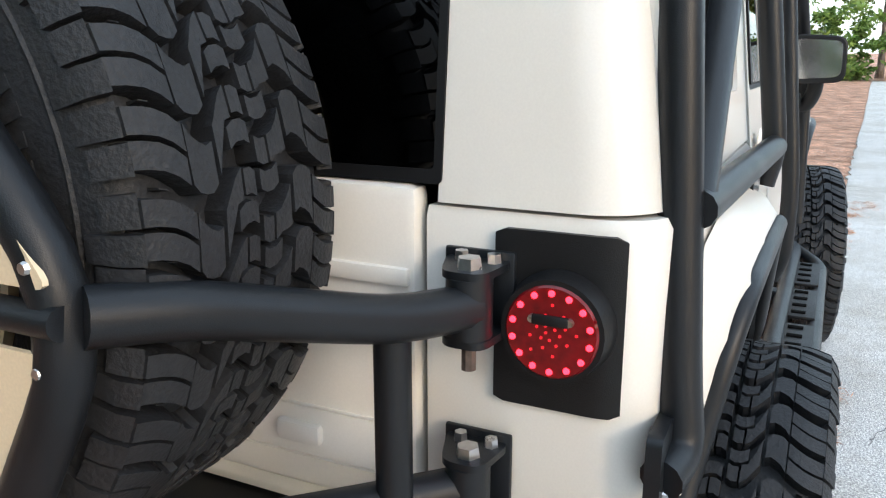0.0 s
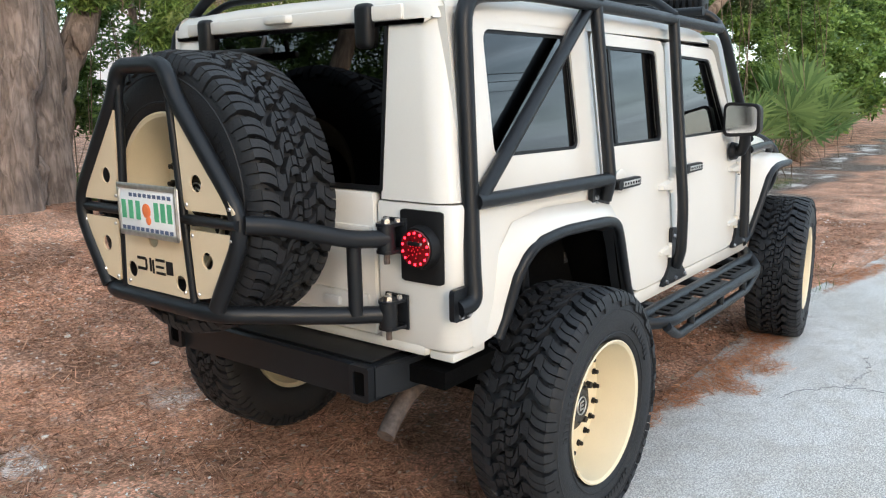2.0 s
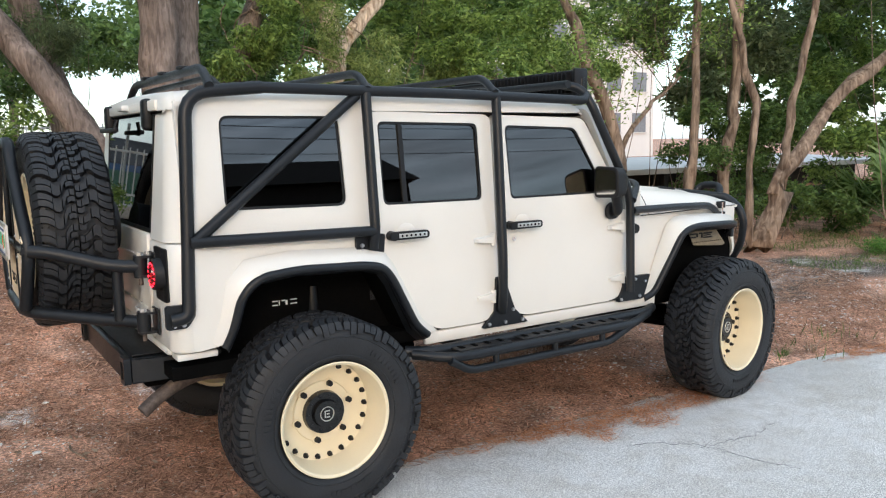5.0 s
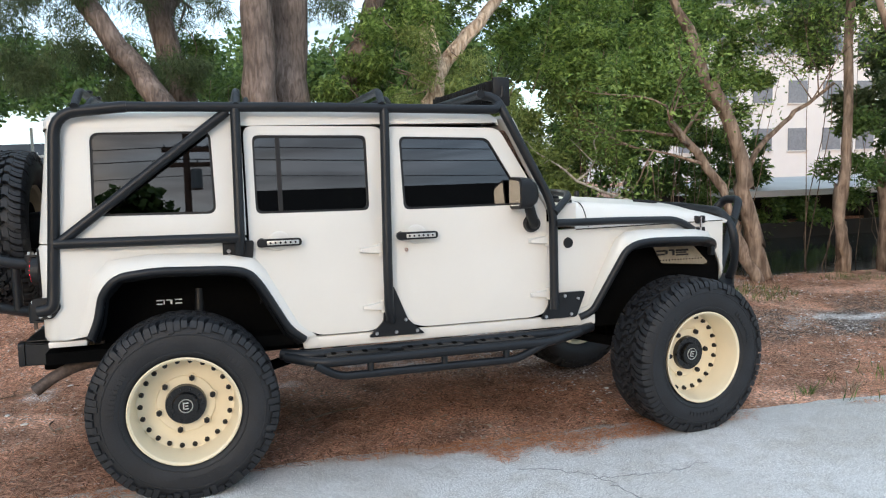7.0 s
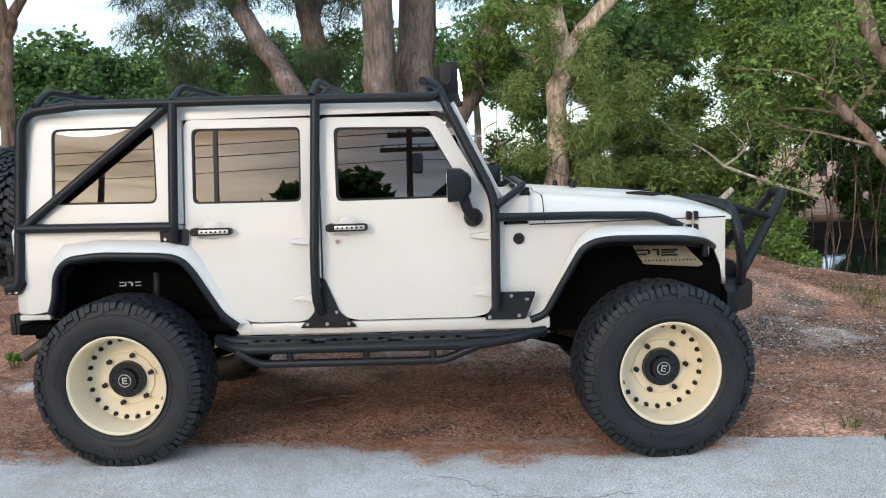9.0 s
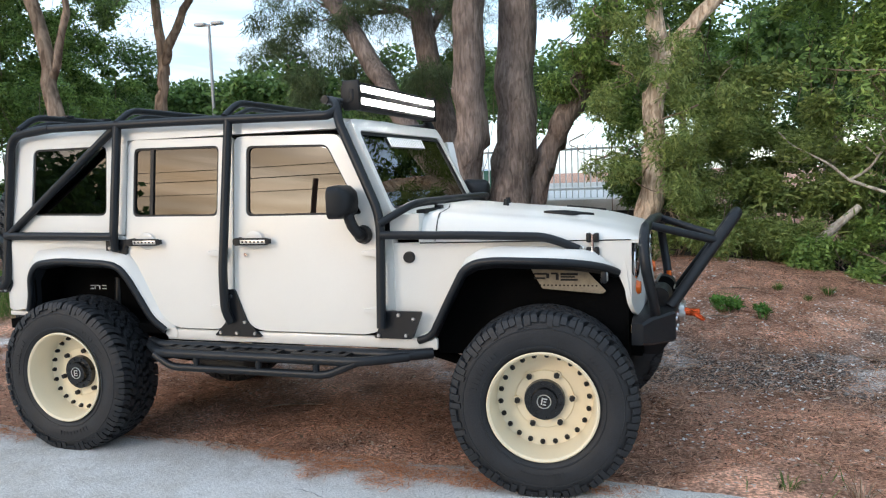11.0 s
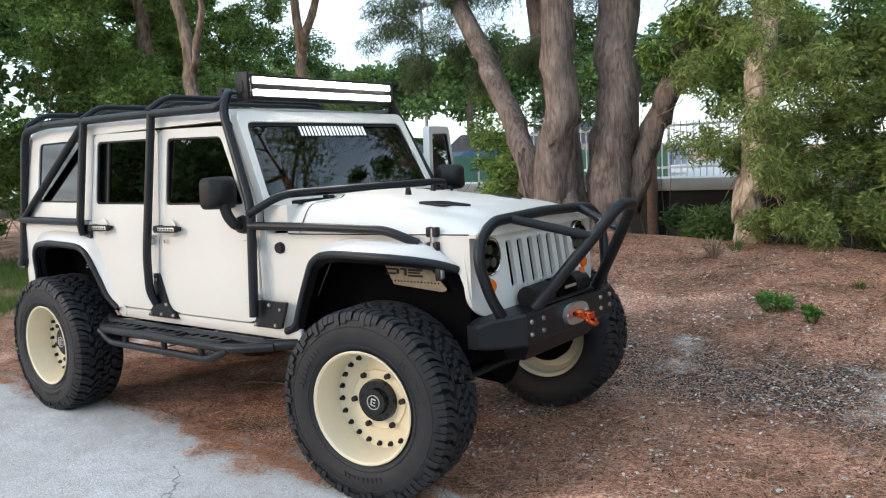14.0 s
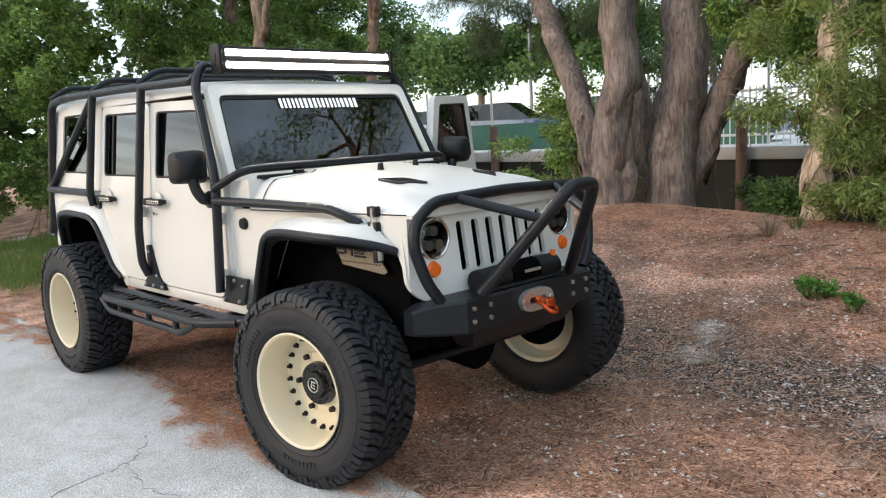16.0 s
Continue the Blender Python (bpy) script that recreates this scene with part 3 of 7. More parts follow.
def door(s, outer, win, name, open_pose=None):
    d = new(name)
    d.parent = jeep
    d["label"] = "cream white door with dark tinted glass"
    panel = slab("door_panel", outer, [win], s, 0.045, PAINT, d, off=0.002, rad=0.05)
    pane = plate(bmesh.new(), rounded(win, 0.03), [], on_side(s, -0.014), 0.004)
    part("pane", pane, GLASS, d, "dark tinted glass")
    cx, cz = sum(p[0] for p in win) / len(win), 1.62
    inner = [(cx + (x - cx) * 0.965, cz + (z - cz) * 0.945) for x, z in win]
    outerw = [(cx + (x - cx) * 1.015, cz + (z - cz) * 1.02) for x, z in win]
    part("window_seal", plate(bmesh.new(), rounded(outerw, 0.04), [rounded(inner, 0.035)], on_side(s, -0.004), 0.012), PLASTIC, d)
    return d


for s in (-1, 1):
    rd = door(s, RDOOR, RWIN, "rear_door")
    handle(s, 0.515, rd)
    part("quarter_bar", plate(bmesh.new(), [(0.525, 1.42), (0.525, 1.83), (0.548, 1.83), (0.548, 1.42)], [], on_side(s, -0.004), 0.012), PLASTIC, rd)
    for z in (1.20, 0.885):
        hinge(s, 1.06, z, rd)
    fd = door(s, FDOOR, FWIN, "front_door")
    handle(s, 1.265, fd)
    part("lock", disc(bmesh.new(), (1.205, s * (HW + 0.003), 1.19), (0, s, 0), 0.012, 0.011, 0.006, 14), CHROME, fd)
    for z in (1.20, 0.885):
        hinge(s, 2.05, z, fd)
    # mirror on an arm
    m = bmesh.new()
    bx = 1.955
    sweep(m, [(bx, s * 0.80, 1.30), (bx, s * 0.84, 1.30), (bx - 0.03, s * 0.865, 1.35), (bx - 0.05, s * 0.87, 1.42)], 0.03, rad=0.04)
    disc(m, (bx, s * 0.785, 1.30), (0, s, 0), 0.052, 0.045, 0.03)
    mir = part("mirror_arm", m, PLASTIC, fd)
    hs = bmesh.new()
    loft(hs, [[(x, s * y, z) for y, z in rounded([(0.77 + i, 1.385 + i), (0.77 + i, 1.575 - i), (0.965 - i, 1.565 - i), (0.97 - i, 1.395 + i)], 0.04)] for x, i in ((1.825, 0.005), (1.83, 0.0), (1.895, 0.004), (1.935, 0.03), (1.95, 0.055))])
    part("mirror_housing", hs, PLASTIC, mir, "black textured plastic door mirror")
    part("mirror_glass", plate(bmesh.new(), rounded([(0.786, 1.405), (0.786, 1.558), (0.950, 1.548), (0.953, 1.415)], 0.03), [], lambda u, v, d: (1.822 + d, s * u, v), 0.002), CHROME, mir, "mirror")
    if s > 0:
        # the driver's door stands open, swung about its front hinges
        piv = Vector((2.07, HW, 0))
        fd.matrix_basis = Matrix.Translation(piv) @ Matrix.Rotation(radians(-66), 4, "Z") @ Matrix.Translation(-piv)


# windscreen frame, glass, cowl
def ws(u, v, d):
    """u across, v up the leaning windscreen from its foot."""
    return (2.125 - 0.43 * v - d * 0.85, u, 1.395 + v * 0.90 - d * 0.42)


WT = 0.60
wsf = plate(bmesh.new(), rounded([(-0.76, 0), (-0.715, WT), (0.715, WT), (0.76, 0)], 0.05), [rounded([(-0.715, 0.04), (-0.668, WT - 0.07), (0.668, WT - 0.07), (0.715, 0.04)], 0.05)], ws, 0.06)
frame_ws = part("windscreen_frame", wsf, PAINT, jeep, angle=0.5)
part("windscreen", plate(bmesh.new(), rounded([(-0.72, 0.035), (-0.673, WT - 0.065), (0.673, WT - 0.065), (0.72, 0.035)], 0.05), [], lambda u, v, d: ws(u, v, 0.02 + d), 0.005), WSGLASS, frame_ws, "windscreen glass")
part("windscreen_seal", plate(bmesh.new(), rounded([(-0.722, 0.033), (-0.675, WT - 0.062), (0.675, WT - 0.062), (0.722, 0.033)], 0.05), [rounded([(-0.698, 0.062), (-0.652, WT - 0.092), (0.652, WT - 0.092), (0.698, 0.062)], 0.05)], lambda u, v, d: ws(u, v, 0.012 + d), 0.006), PLASTIC, frame_ws)
rng = random.Random(4)
u = -0.28
while u < 0.275:
    w = rng.uniform(0.015, 0.023)
    part("banner_bar", plate(bmesh.new(), [(u, WT - 0.158), (u, WT - 0.094), (u + w, WT - 0.094), (u + w, WT - 0.158)], [], lambda a, b, d: ws(a, b, 0.008 + d), 0.002), WHITEV, frame_ws)
    u += w + 0.012
part("cowl", loft(bmesh.new(), [[(2.10, -0.76, 1.30), (2.10, -0.76, 1.40), (2.10, 0.76, 1.40), (2.10, 0.76, 1.30)], [(2.26, -0.735, 1.28), (2.26, -0.735, 1.405), (2.26, 0.735, 1.405), (2.26, 0.735, 1.28)]]), PAINT, jeep)
part("cowl_grille", B((2.215, -0.66, 1.40), (2.275, 0.66, 1.424), 0.008), PLASTIC, jeep)
for y0 in (-0.42, 0.08):
    w = bmesh.new()
    sweep(w, [(2.25, y0, 1.43), (2.20, y0 + 0.10, 1.46), (2.17, y0 + 0.42, 1.48)], 0.008, rad=0.02, n=6)
    box(w, (2.245, y0 - 0.03, 1.415), (2.285, y0 + 0.03, 1.44), 0.008)
    part("wiper", w, PLASTIC, jeep)


def hood_w(x):
    return 0.735 - 0.125 * ((x - 2.25) / 1.13) ** 1.05


def hood_top(x, y):
    """Height of the bonnet's skin: rounded shoulder, slight crown, raised centre."""
    q = (x - 2.255) / 1.14
    w = hood_w(x)
    f = max(0.0, 1 - y / w)
    zs = 1.255 - 0.012 * q
    zc = 1.425 - 0.10 * q - 0.045 * max(0, (q - 0.62) / 0.38) ** 2.2
    shoulder = (zs + 0.004) + (zc - 0.028 - zs) * math.sin(min(1, f / 0.16) * math.pi / 2) ** 0.8
    crown = 0.028 * (1 - (y / w) ** 2) if f > 0 else 0
    bulge = (0.014 if abs(y) < 0.36 else 0.0) * min(1, max(0, (0.40 - abs(y)) / 0.07)) * (1 - max(0, (q - 0.75) / 0.25))
    return shoulder + crown + bulge


def hood():
    bm, rings = bmesh.new(), []
    for i in range(15):
        x = 2.255 + i * (3.395 - 2.255) / 14
        q = (x - 2.255) / 1.14
        w = hood_w(x)
        zs = 1.255 - 0.012 * q
        half = []
        for k in range(13):
            f = k / 12
            y = w * (1 - f)
            half.append((x, -y, hood_top(x, y)))
        rings.append([(x, -w, zs - 0.012)] + half + [(x, -y, z) for _, y, z in half[-2::-1]] + [(x, w, zs - 0.012)])
    loft(bm, rings)
    return bm


bonnet = part("hood", hood(), PAINT, jeep, "white bonnet with a raised centre and black vents", angle=0.9)


def hood_z(x, y):
    q = (x - 2.255) / 1.14
    w = hood_w(x)
    return 1.425 - 0.10 * q - 0.045 * max(0, (q - 0.62) / 0.38) ** 2.2 - 0.024 + 0.028 * (1 - (y / w) ** 2) + 0.014 * min(1, max(0, (0.40 - abs(y)) / 0.07)) * (1 - max(0, (q - 0.75) / 0.25))


for s in (-1, 1):
    # black louvre: near-black plate painted as a shaded pocket, with a raised rim and slats
    out = [(2.865, s * 0.345), (2.965, s * 0.262), (3.115, s * 0.255), (3.02, s * 0.350)]
    out = out if s < 0 else out[::-1]
    lid = lambda u, v, d: (u, v, hood_z(u, v) + 0.004 - d)
    vent = part("hood_vent", plate(bmesh.new(), rounded(out, 0.012), [], lid, 0.006), DARK, bonnet, "black hood louvre")
    cx, cy = sum(p[0] for p in out) / 4, sum(p[1] for p in out) / 4
    big = [(cx + (x - cx) * 1.10, cy + (y - cy) * 1.16) for x, y in out]
    part("vent_rim", plate(bmesh.new(), rounded(big, 0.014), [rounded(out, 0.012)], lambda u, v, d: (u, v, hood_z(u, v) + 0.010 - d), 0.010), PLASTIC, vent)
    for k in range(3):
        q = 0.28 + 0.22 * k
        ax, ay = out[0][0] + (out[3][0] - out[0][0]) * q, out[0][1] + (out[3][1] - out[0][1]) * q
        bx_, by_ = out[1][0] + (out[2][0] - out[1][0]) * q, out[1][1] + (out[2][1] - out[1][1]) * q
        part("vent_slat", sweep(bmesh.new(), [(ax, ay, hood_z(ax, ay) + 0.005), (bx_, by_, hood_z(bx_, by_) + 0.005)], 0.004, n=6, rad=0), PLASTIC, vent)
    # joint between the cowl and the bonnet, wrapping over the shoulder
    rows = []
    for k in range(15):
        y = (hood_w(2.34) + 0.002) - 0.40 * (k / 14) ** 1.3
        x = 2.345 - 0.045 * (k / 14) ** 2
        z = hood_top(x, y) + 0.0012
        rows.append([(x - 0.0025, s * y, z), (x + 0.0025, s * y, z), (x + 0.0025, s * y, z - 0.004), (x - 0.0025, s * y, z - 0.004)])
    part("cowl_joint", loft(bmesh.new(), rows), DARK, bonnet)
    part("hood_bumper", disc(bmesh.new(), (2.575 if s < 0 else 2.50, -0.09 if s < 0 else 0.24, hood_z(2.55, 0.1) - 0.006), (0, 0, 1), 0.020, 0.014, 0.042, 12), PLASTIC, bonnet)
    # hood catch: rubber strap between two black feet
    y = s * (hood_w(3.17) + 0.006)
    ct = new("hood_catch")
    ct.parent = jeep
    for z0 in (1.19, 1.262):
        for dx in (-0.02, 0.02):
            part("catch_foot", B((3.17 + dx - 0.012, y - 0.018, z0 - 0.024), (3.17 + dx + 0.012, y + 0.018, z0 + 0.024), 0.006), PLASTIC, ct)
    part("clasp", disc(bmesh.new(), (3.17, y + s * 0.012, 1.17), (0, 0, 1), 0.008, 0.008, 0.11, 10), CHROME, ct)
    part("ring", sweep(bmesh.new(), [(3.11 + 0.016 * math.cos(a), y + s * 0.02, 1.205 + 0.016 * math.sin(a)) for a in (k * math.pi / 6 for k in range(12))], 0.004, n=6, closed=True), CHROME, ct)
    # engine bay side below the hood line
    sd = bmesh.new()
    rows = [(2.12, 0.765, 0.70), (2.26, 0.735, 0.70), (2.34, 0.724, 0.78), (2.43, 0.712, 0.96), (2.535, 0.70, 1.145), (2.66, 0.685, 1.19), (2.95, 0.655, 1.185), (3.20, 0.63, 1.17), (3.30, 0.62, 1.06), (3.36, 0.612, 0.90)]
    loft(sd, [[(x, s * w, zb), (x, s * w, 1.25), (x, s * (w - 0.03), 1.25), (x, s * (w - 0.03), zb)] for x, w, zb in rows])
    part("front_side", sd, PAINT, jeep)
    # inner arch behind the wheel, near-black to paint in the well's shade
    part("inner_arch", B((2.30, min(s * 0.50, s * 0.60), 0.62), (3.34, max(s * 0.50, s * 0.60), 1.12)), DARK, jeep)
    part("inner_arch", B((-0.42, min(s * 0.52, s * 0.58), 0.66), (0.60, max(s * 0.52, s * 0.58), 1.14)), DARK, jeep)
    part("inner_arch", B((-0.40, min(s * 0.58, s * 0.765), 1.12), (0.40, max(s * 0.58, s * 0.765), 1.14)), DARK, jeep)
    part("antenna_base" if s < 0 else "fuel_cap", disc(bmesh.new(), (2.20, s * 0.742, 1.172), (0, s, 0), 0.034, 0.028, 0.022), PLASTIC, jeep)

    # tubular-edged wide front fender
    F = [(2.255, 0.725), (2.335, 0.755), (2.43, 0.93), (2.535, 1.115), (2.60, 1.152), (2.70, 1.165), (2.98, 1.158), (3.10, 1.148), (3.18, 1.132), (3.24, 1.112), (3.29, 1.08)]
    fw = [0.79, 0.80, 0.825, 0.845, 0.852, 0.855, 0.845, 0.81, 0.755, 0.69, 0.62]
    fm = bmesh.new()
    inner = [(x, s * min(w - 0.05, 0.735 - 0.11 * max(0, min(1, (x - 2.25) / 1.1))), z + (0.06 if 2.4 < x < 3.2 else 0.03)) for (x, z), w in zip(F, fw)]
    outer = [(x, s * w, z + 0.012) for (x, z), w in zip(F, fw)]
    mid = [((a[0] + b[0]) / 2, a[1] * 0.35 + b[1] * 0.65, max(a[2], b[2]) - 0.004) for a, b in zip(inner, outer)]
    low = [(x, y, z - 0.012) for x, y, z in outer]
    lowm = [(x, y, z - 0.014) for x, y, z in mid]
    lowi = [(x, y, z - 0.014) for x, y, z in inner]
    loft(fm, [list(r) for r in zip(inner, mid, outer, low, lowm, lowi)])
    fen = part("front_fender", fm, PAINT, jeep, angle=0.8)
    tube("fender_tube", [(x, y - s * 0.004, z - 0.012) for x, y, z in outer], 0.021, fen, rad=0.06)
    wd = bmesh.new()
    loft(wd, [[(x, y - s * 0.01, z - 0.02), (x, y - s * 0.05, z - 0.045), (x, y - s * 0.05, z - 0.055), (x, y - s * 0.01, z - 0.032)] for x, y, z in outer])
    part("fender_lip", wd, BLACK, fen)
    # sheet under the fender, the well's shade put into its near-black colour
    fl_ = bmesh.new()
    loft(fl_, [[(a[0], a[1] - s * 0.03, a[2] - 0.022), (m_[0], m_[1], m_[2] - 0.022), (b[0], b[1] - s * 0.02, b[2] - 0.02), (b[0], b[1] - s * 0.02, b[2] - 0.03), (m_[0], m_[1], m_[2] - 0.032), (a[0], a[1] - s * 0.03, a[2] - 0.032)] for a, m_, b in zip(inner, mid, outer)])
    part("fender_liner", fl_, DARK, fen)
    # perforated tan liner with a dark mark, its tan darkened for the fender's shade
    ln = plate(bmesh.new(), rounded([(2.83, 1.125), (3.10, 1.125), (3.235, 0.985), (3.21, 0.972), (2.90, 0.995)], 0.012), [], lambda u, v, d: (u, s * (0.635 - d), v), 0.006)
    lin = part("inner_liner", ln, SHADED_TAN, fen, "perforated tan metal inner fender liner")
    mk = bmesh.new()
    for a, b, c, e in ((2.86, 1.068, 2.93, 1.078), (2.86, 1.045, 2.92, 1.055), (2.925, 1.05, 2.94, 1.075), (2.95, 1.07, 2.985, 1.08), (2.975, 1.042, 2.99, 1.074), (3.0, 1.066, 3.09, 1.078), (3.0, 1.054, 3.075, 1.062), (3.0, 1.038, 3.09, 1.048)):
        lo, hi = sorted((s * 0.6385, s * 0.6352))
        box(mk, (a, lo, b), (c, hi, e))
    part("liner_mark", mk, PLASTIC, lin)
    for i in range(16):
        for j in range(4):
            x, z = 2.87 + i * 0.021, 1.115 - j * 0.034
            if x - 2.86 < (1.2 - z) * 1.35 + 0.12 and not (1.035 < z < 1.082) and z > 0.99:
                part("perforation", disc(bmesh.new(), (x, s * 0.6348, z), (0, s, 0), 0.005, 0.005, 0.0015, 6), DARK, lin)
    # marker lamp at the fender's nose
    part("fender_end", B((3.215, min(s * 0.655, s * 0.70), 1.035), (3.245, max(s * 0.655, s * 0.70), 1.10), 0.006), BLACK, fen)
    part("marker_lens", B((3.243, min(s * 0.662, s * 0.693), 1.045), (3.249, max(s * 0.662, s * 0.693), 1.09), 0.003), ALU, fen)
    part("hood_seam", sweep(bmesh.new(), [(x, s * (hood_w(x) + 0.0005), 1.2475) for x in (2.26, 2.5, 2.75, 3.0, 3.2, 3.36)], 0.0032, n=6, rad=0), DARK, jeep)

    # rear flare
    R = [(-0.435, 0.83), (-0.395, 0.92), (-0.365, 1.06), (-0.29, 1.138), (-0.10, 1.158), (0.25, 1.145), (0.345, 1.125), (0.40, 1.06), (0.545, 0.80), (0.625, 0.735)]
    rw = [0.80, 0.815, 0.84, 0.857, 0.864, 0.865, 0.86, 0.85, 0.825, 0.805]
    rm = bmesh.new()
    cx, cz = 0.08, 0.70
    inner = [(cx + (x - cx) * 1.12, s * (HW + 0.003), cz + (z - cz) * 1.16 + 0.01) for x, z in R]
    outer = [(x, s * w, z + 0.012) for (x, z), w in zip(R, rw)]
    mid = [(a[0] * 0.55 + b[0] * 0.45, a[1] * 0.45 + b[1] * 0.55, a[2] * 0.55 + b[2] * 0.45 + 0.008) for a, b in zip(inner, outer)]
    low = [(x, y, z - 0.012) for x, y, z in outer]
    lowm = [(x + (cx - x) * 0.03, y, z - 0.014) for x, y, z in mid]
    lowi = [(x + (cx - x) * 0.03, y, z - 0.014) for x, y, z in inner]
    loft(rm, [list(r) for r in zip(inner, mid, outer, low, lowm, lowi)])
    rf = part("rear_fender", rm, PAINT, jeep, angle=0.8)
    tube("fender_tube", [(x, y - s * 0.004, z - 0.012) for x, y, z in outer], 0.021, rf, rad=0.06)
    lp = bmesh.new()
    loft(lp, [[(x, y - s * 0.008, z - 0.014), (x + (cx - x) * 0.05, y - s * 0.06, z - 0.04), (x + (cx - x) * 0.06, y - s * 0.06, z - 0.05), (x + (cx - x) * 0.02, y - s * 0.008, z - 0.035)] for x, y, z in outer])
    part("fender_lip", lp, BLACK, rf)
    # near-black sheet below the flare, painted as dark as the shaded well
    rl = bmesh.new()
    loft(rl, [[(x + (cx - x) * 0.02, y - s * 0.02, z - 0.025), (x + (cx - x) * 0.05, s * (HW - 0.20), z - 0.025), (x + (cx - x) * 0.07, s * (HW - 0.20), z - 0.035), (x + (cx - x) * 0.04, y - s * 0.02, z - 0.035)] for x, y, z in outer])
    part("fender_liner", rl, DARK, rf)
    mk = bmesh.new()
    for a, b, c, e in ((-0.13, 0.965, -0.10, 0.97), (-0.13, 0.945, -0.10, 0.95), (-0.095, 0.945, -0.09, 0.97), (-0.08, 0.965, -0.06, 0.97), (-0.06, 0.945, -0.05, 0.967), (-0.035, 0.965, 0.0, 0.97), (-0.035, 0.945, 0.0, 0.95)):
        lo, hi = sorted((s * 0.582, s * 0.5802))
        box(mk, (a, lo, b), (c, hi, e))
    part("arch_mark", mk, WHITEV, rf)


# grille and lamps
def grille_x(z):
    return 3.415 - 0.055 * (z - 0.88) / 0.40


slots = [rounded([(k * 0.096 - 0.024, 0.955), (k * 0.096 - 0.024, 1.188), (k * 0.096 + 0.024, 1.188), (k * 0.096 + 0.024, 0.955)], 0.02) for k in range(-3, 4)]
ring = lambda cy, cz, r, n=28: [(cy + r * math.cos(2 * math.pi * k / n), cz + r * math.sin(2 * math.pi * k / n)) for k in range(n)]
gout = rounded([(-0.55, 0.845), (-0.625, 0.92), (-0.615, 1.20), (-0.52, 1.262), (0.52, 1.262), (0.615, 1.20), (0.625, 0.92), (0.55, 0.845)], 0.06)
gbm = plate(bmesh.new(), gout, slots + [ring(-0.455, 1.125, 0.098), ring(0.455, 1.125, 0.098)], lambda u, v, d: (grille_x(v) - 0.05 * (abs(u) / 0.62) ** 2.5 - d, u, v), 0.022)
grille = part("grille", gbm, PAINT, jeep, "white seven-slot grille", angle=0.5)
part("radiator", B((3.20, -0.56, 0.86), (3.24, 0.56, 1.22)), DARK, grille)
for s in (-1, 1):
    hl = bmesh.new()
    disc(hl, (3.29, s * 0.455, 1.125), (1, 0, 0), 0.09, 0.098, 0.07, 28)
    lamp_h = part("headlight", hl, PLASTIC, grille, "round headlight with black bezel")
    part("lamp_ring", sweep(bmesh.new(), [(3.366, s * 0.455 + 0.09 * math.cos(a), 1.125 + 0.09 * math.sin(a)) for a in (2 * math.pi * k / 28 for k in range(28))], 0.008, n=8, closed=True), CHROME, lamp_h)
    for dy, dz in ((0, 0.035), (-0.03, -0.03), (0.03, -0.03)):
        part("projector", disc(bmesh.new(), (3.355, s * 0.455 + dy, 1.125 + dz), (1, 0, 0), 0.03, 0.024, 0.014, 16), ALU, lamp_h)
    part("lens", disc(bmesh.new(), (3.368, s * 0.455, 1.125), (1, 0, 0), 0.088, 0.075, 0.012, 28), glass("lamp_glass", (1, 1, 1), 0.85) if s < 0 else bpy.data.materials["lamp_glass"], lamp_h)
    part("turn_signal", disc(bmesh.new(), (grille_x(0.985) - 0.03, s * 0.475, 0.985), (1, 0, 0), 0.040, 0.030, 0.022, 24), AMBER, grille, "amber turn signal")


# tail lamps on black plates
for s in (-1, 1):
    def wrap(u, v, d):
        r, flat = 0.094 - d, 0.136
        if u <= flat:
            return (-0.575 - r, s * (0.568 + u), v)
        a = (u - flat) / 0.094
        return (-0.575 - r * math.cos(a), s * (0.704 + r * math.sin(a)), v)

    us = [0.004 + i * 0.172 / 12 for i in range(13)]
    edge = [(u_, 1.052 + (0.006 if i in (0, 12) else 0)) for i, u_ in enumerate(us)] + [(u_, 1.290 - (0.006 if i in (0, 12) else 0)) for i, u_ in reversed(list(enumerate(us)))]
    pl = bmesh.new()
    loft(pl, [[wrap(a[0], a[1], 0), wrap(b[0], b[1], 0), wrap(b[0], b[1], 0.012), wrap(a[0], a[1], 0.012)] for a, b in zip(edge[:13], reversed(edge[13:]))])
    tl = part("tail_light", pl, PLASTIC, jeep, "round red tail lamp with lit diodes on a black plate")
    cup = bmesh.new()
    disc(cup, (-0.665, s * 0.662, 1.172), (-1, 0, 0), 0.073, 0.067, 0.038, 32)
    part("lamp_cup", cup, PLASTIC, tl)
    part("lamp_lens", disc(bmesh.new(), (-0.7025, s * 0.662, 1.172), (-1, 0, 0), 0.061, 0.058, 0.004, 32), REDLENS, tl)
    for k in range(14):
        a = 2 * math.pi * (k + 0.5) / 14
        part("diode", disc(bmesh.new(), (-0.706, s * 0.662 + 0.051 * math.cos(a), 1.172 + 0.051 * math.sin(a)), (-1, 0, 0), 0.0046, 0.0036, 0.003, 8), REDLED, tl)
    for k in range(20):
        a, r = 2.4 * k, 0.006 + 0.0016 * k
        part("reflector_dot", disc(bmesh.new(), (-0.706, s * 0.662 + r * math.cos(a), 1.172 + r * math.sin(a)), (-1, 0, 0), 0.0022, 0.002, 0.002, 6), REDDOT, tl)
    part("lamp_bar", B((-0.713, s * 0.662 - 0.024, 1.182), (-0.7065, s * 0.662 + 0.024, 1.196), 0.003), PLASTIC, tl)
    for dy in (-0.024, 0.024):
        part("bolt", disc(bmesh.new(), (-0.707, s * 0.662 + dy, 1.189), (-1, 0, 0), 0.006, 0.005, 0.005, 8), STEEL, tl)


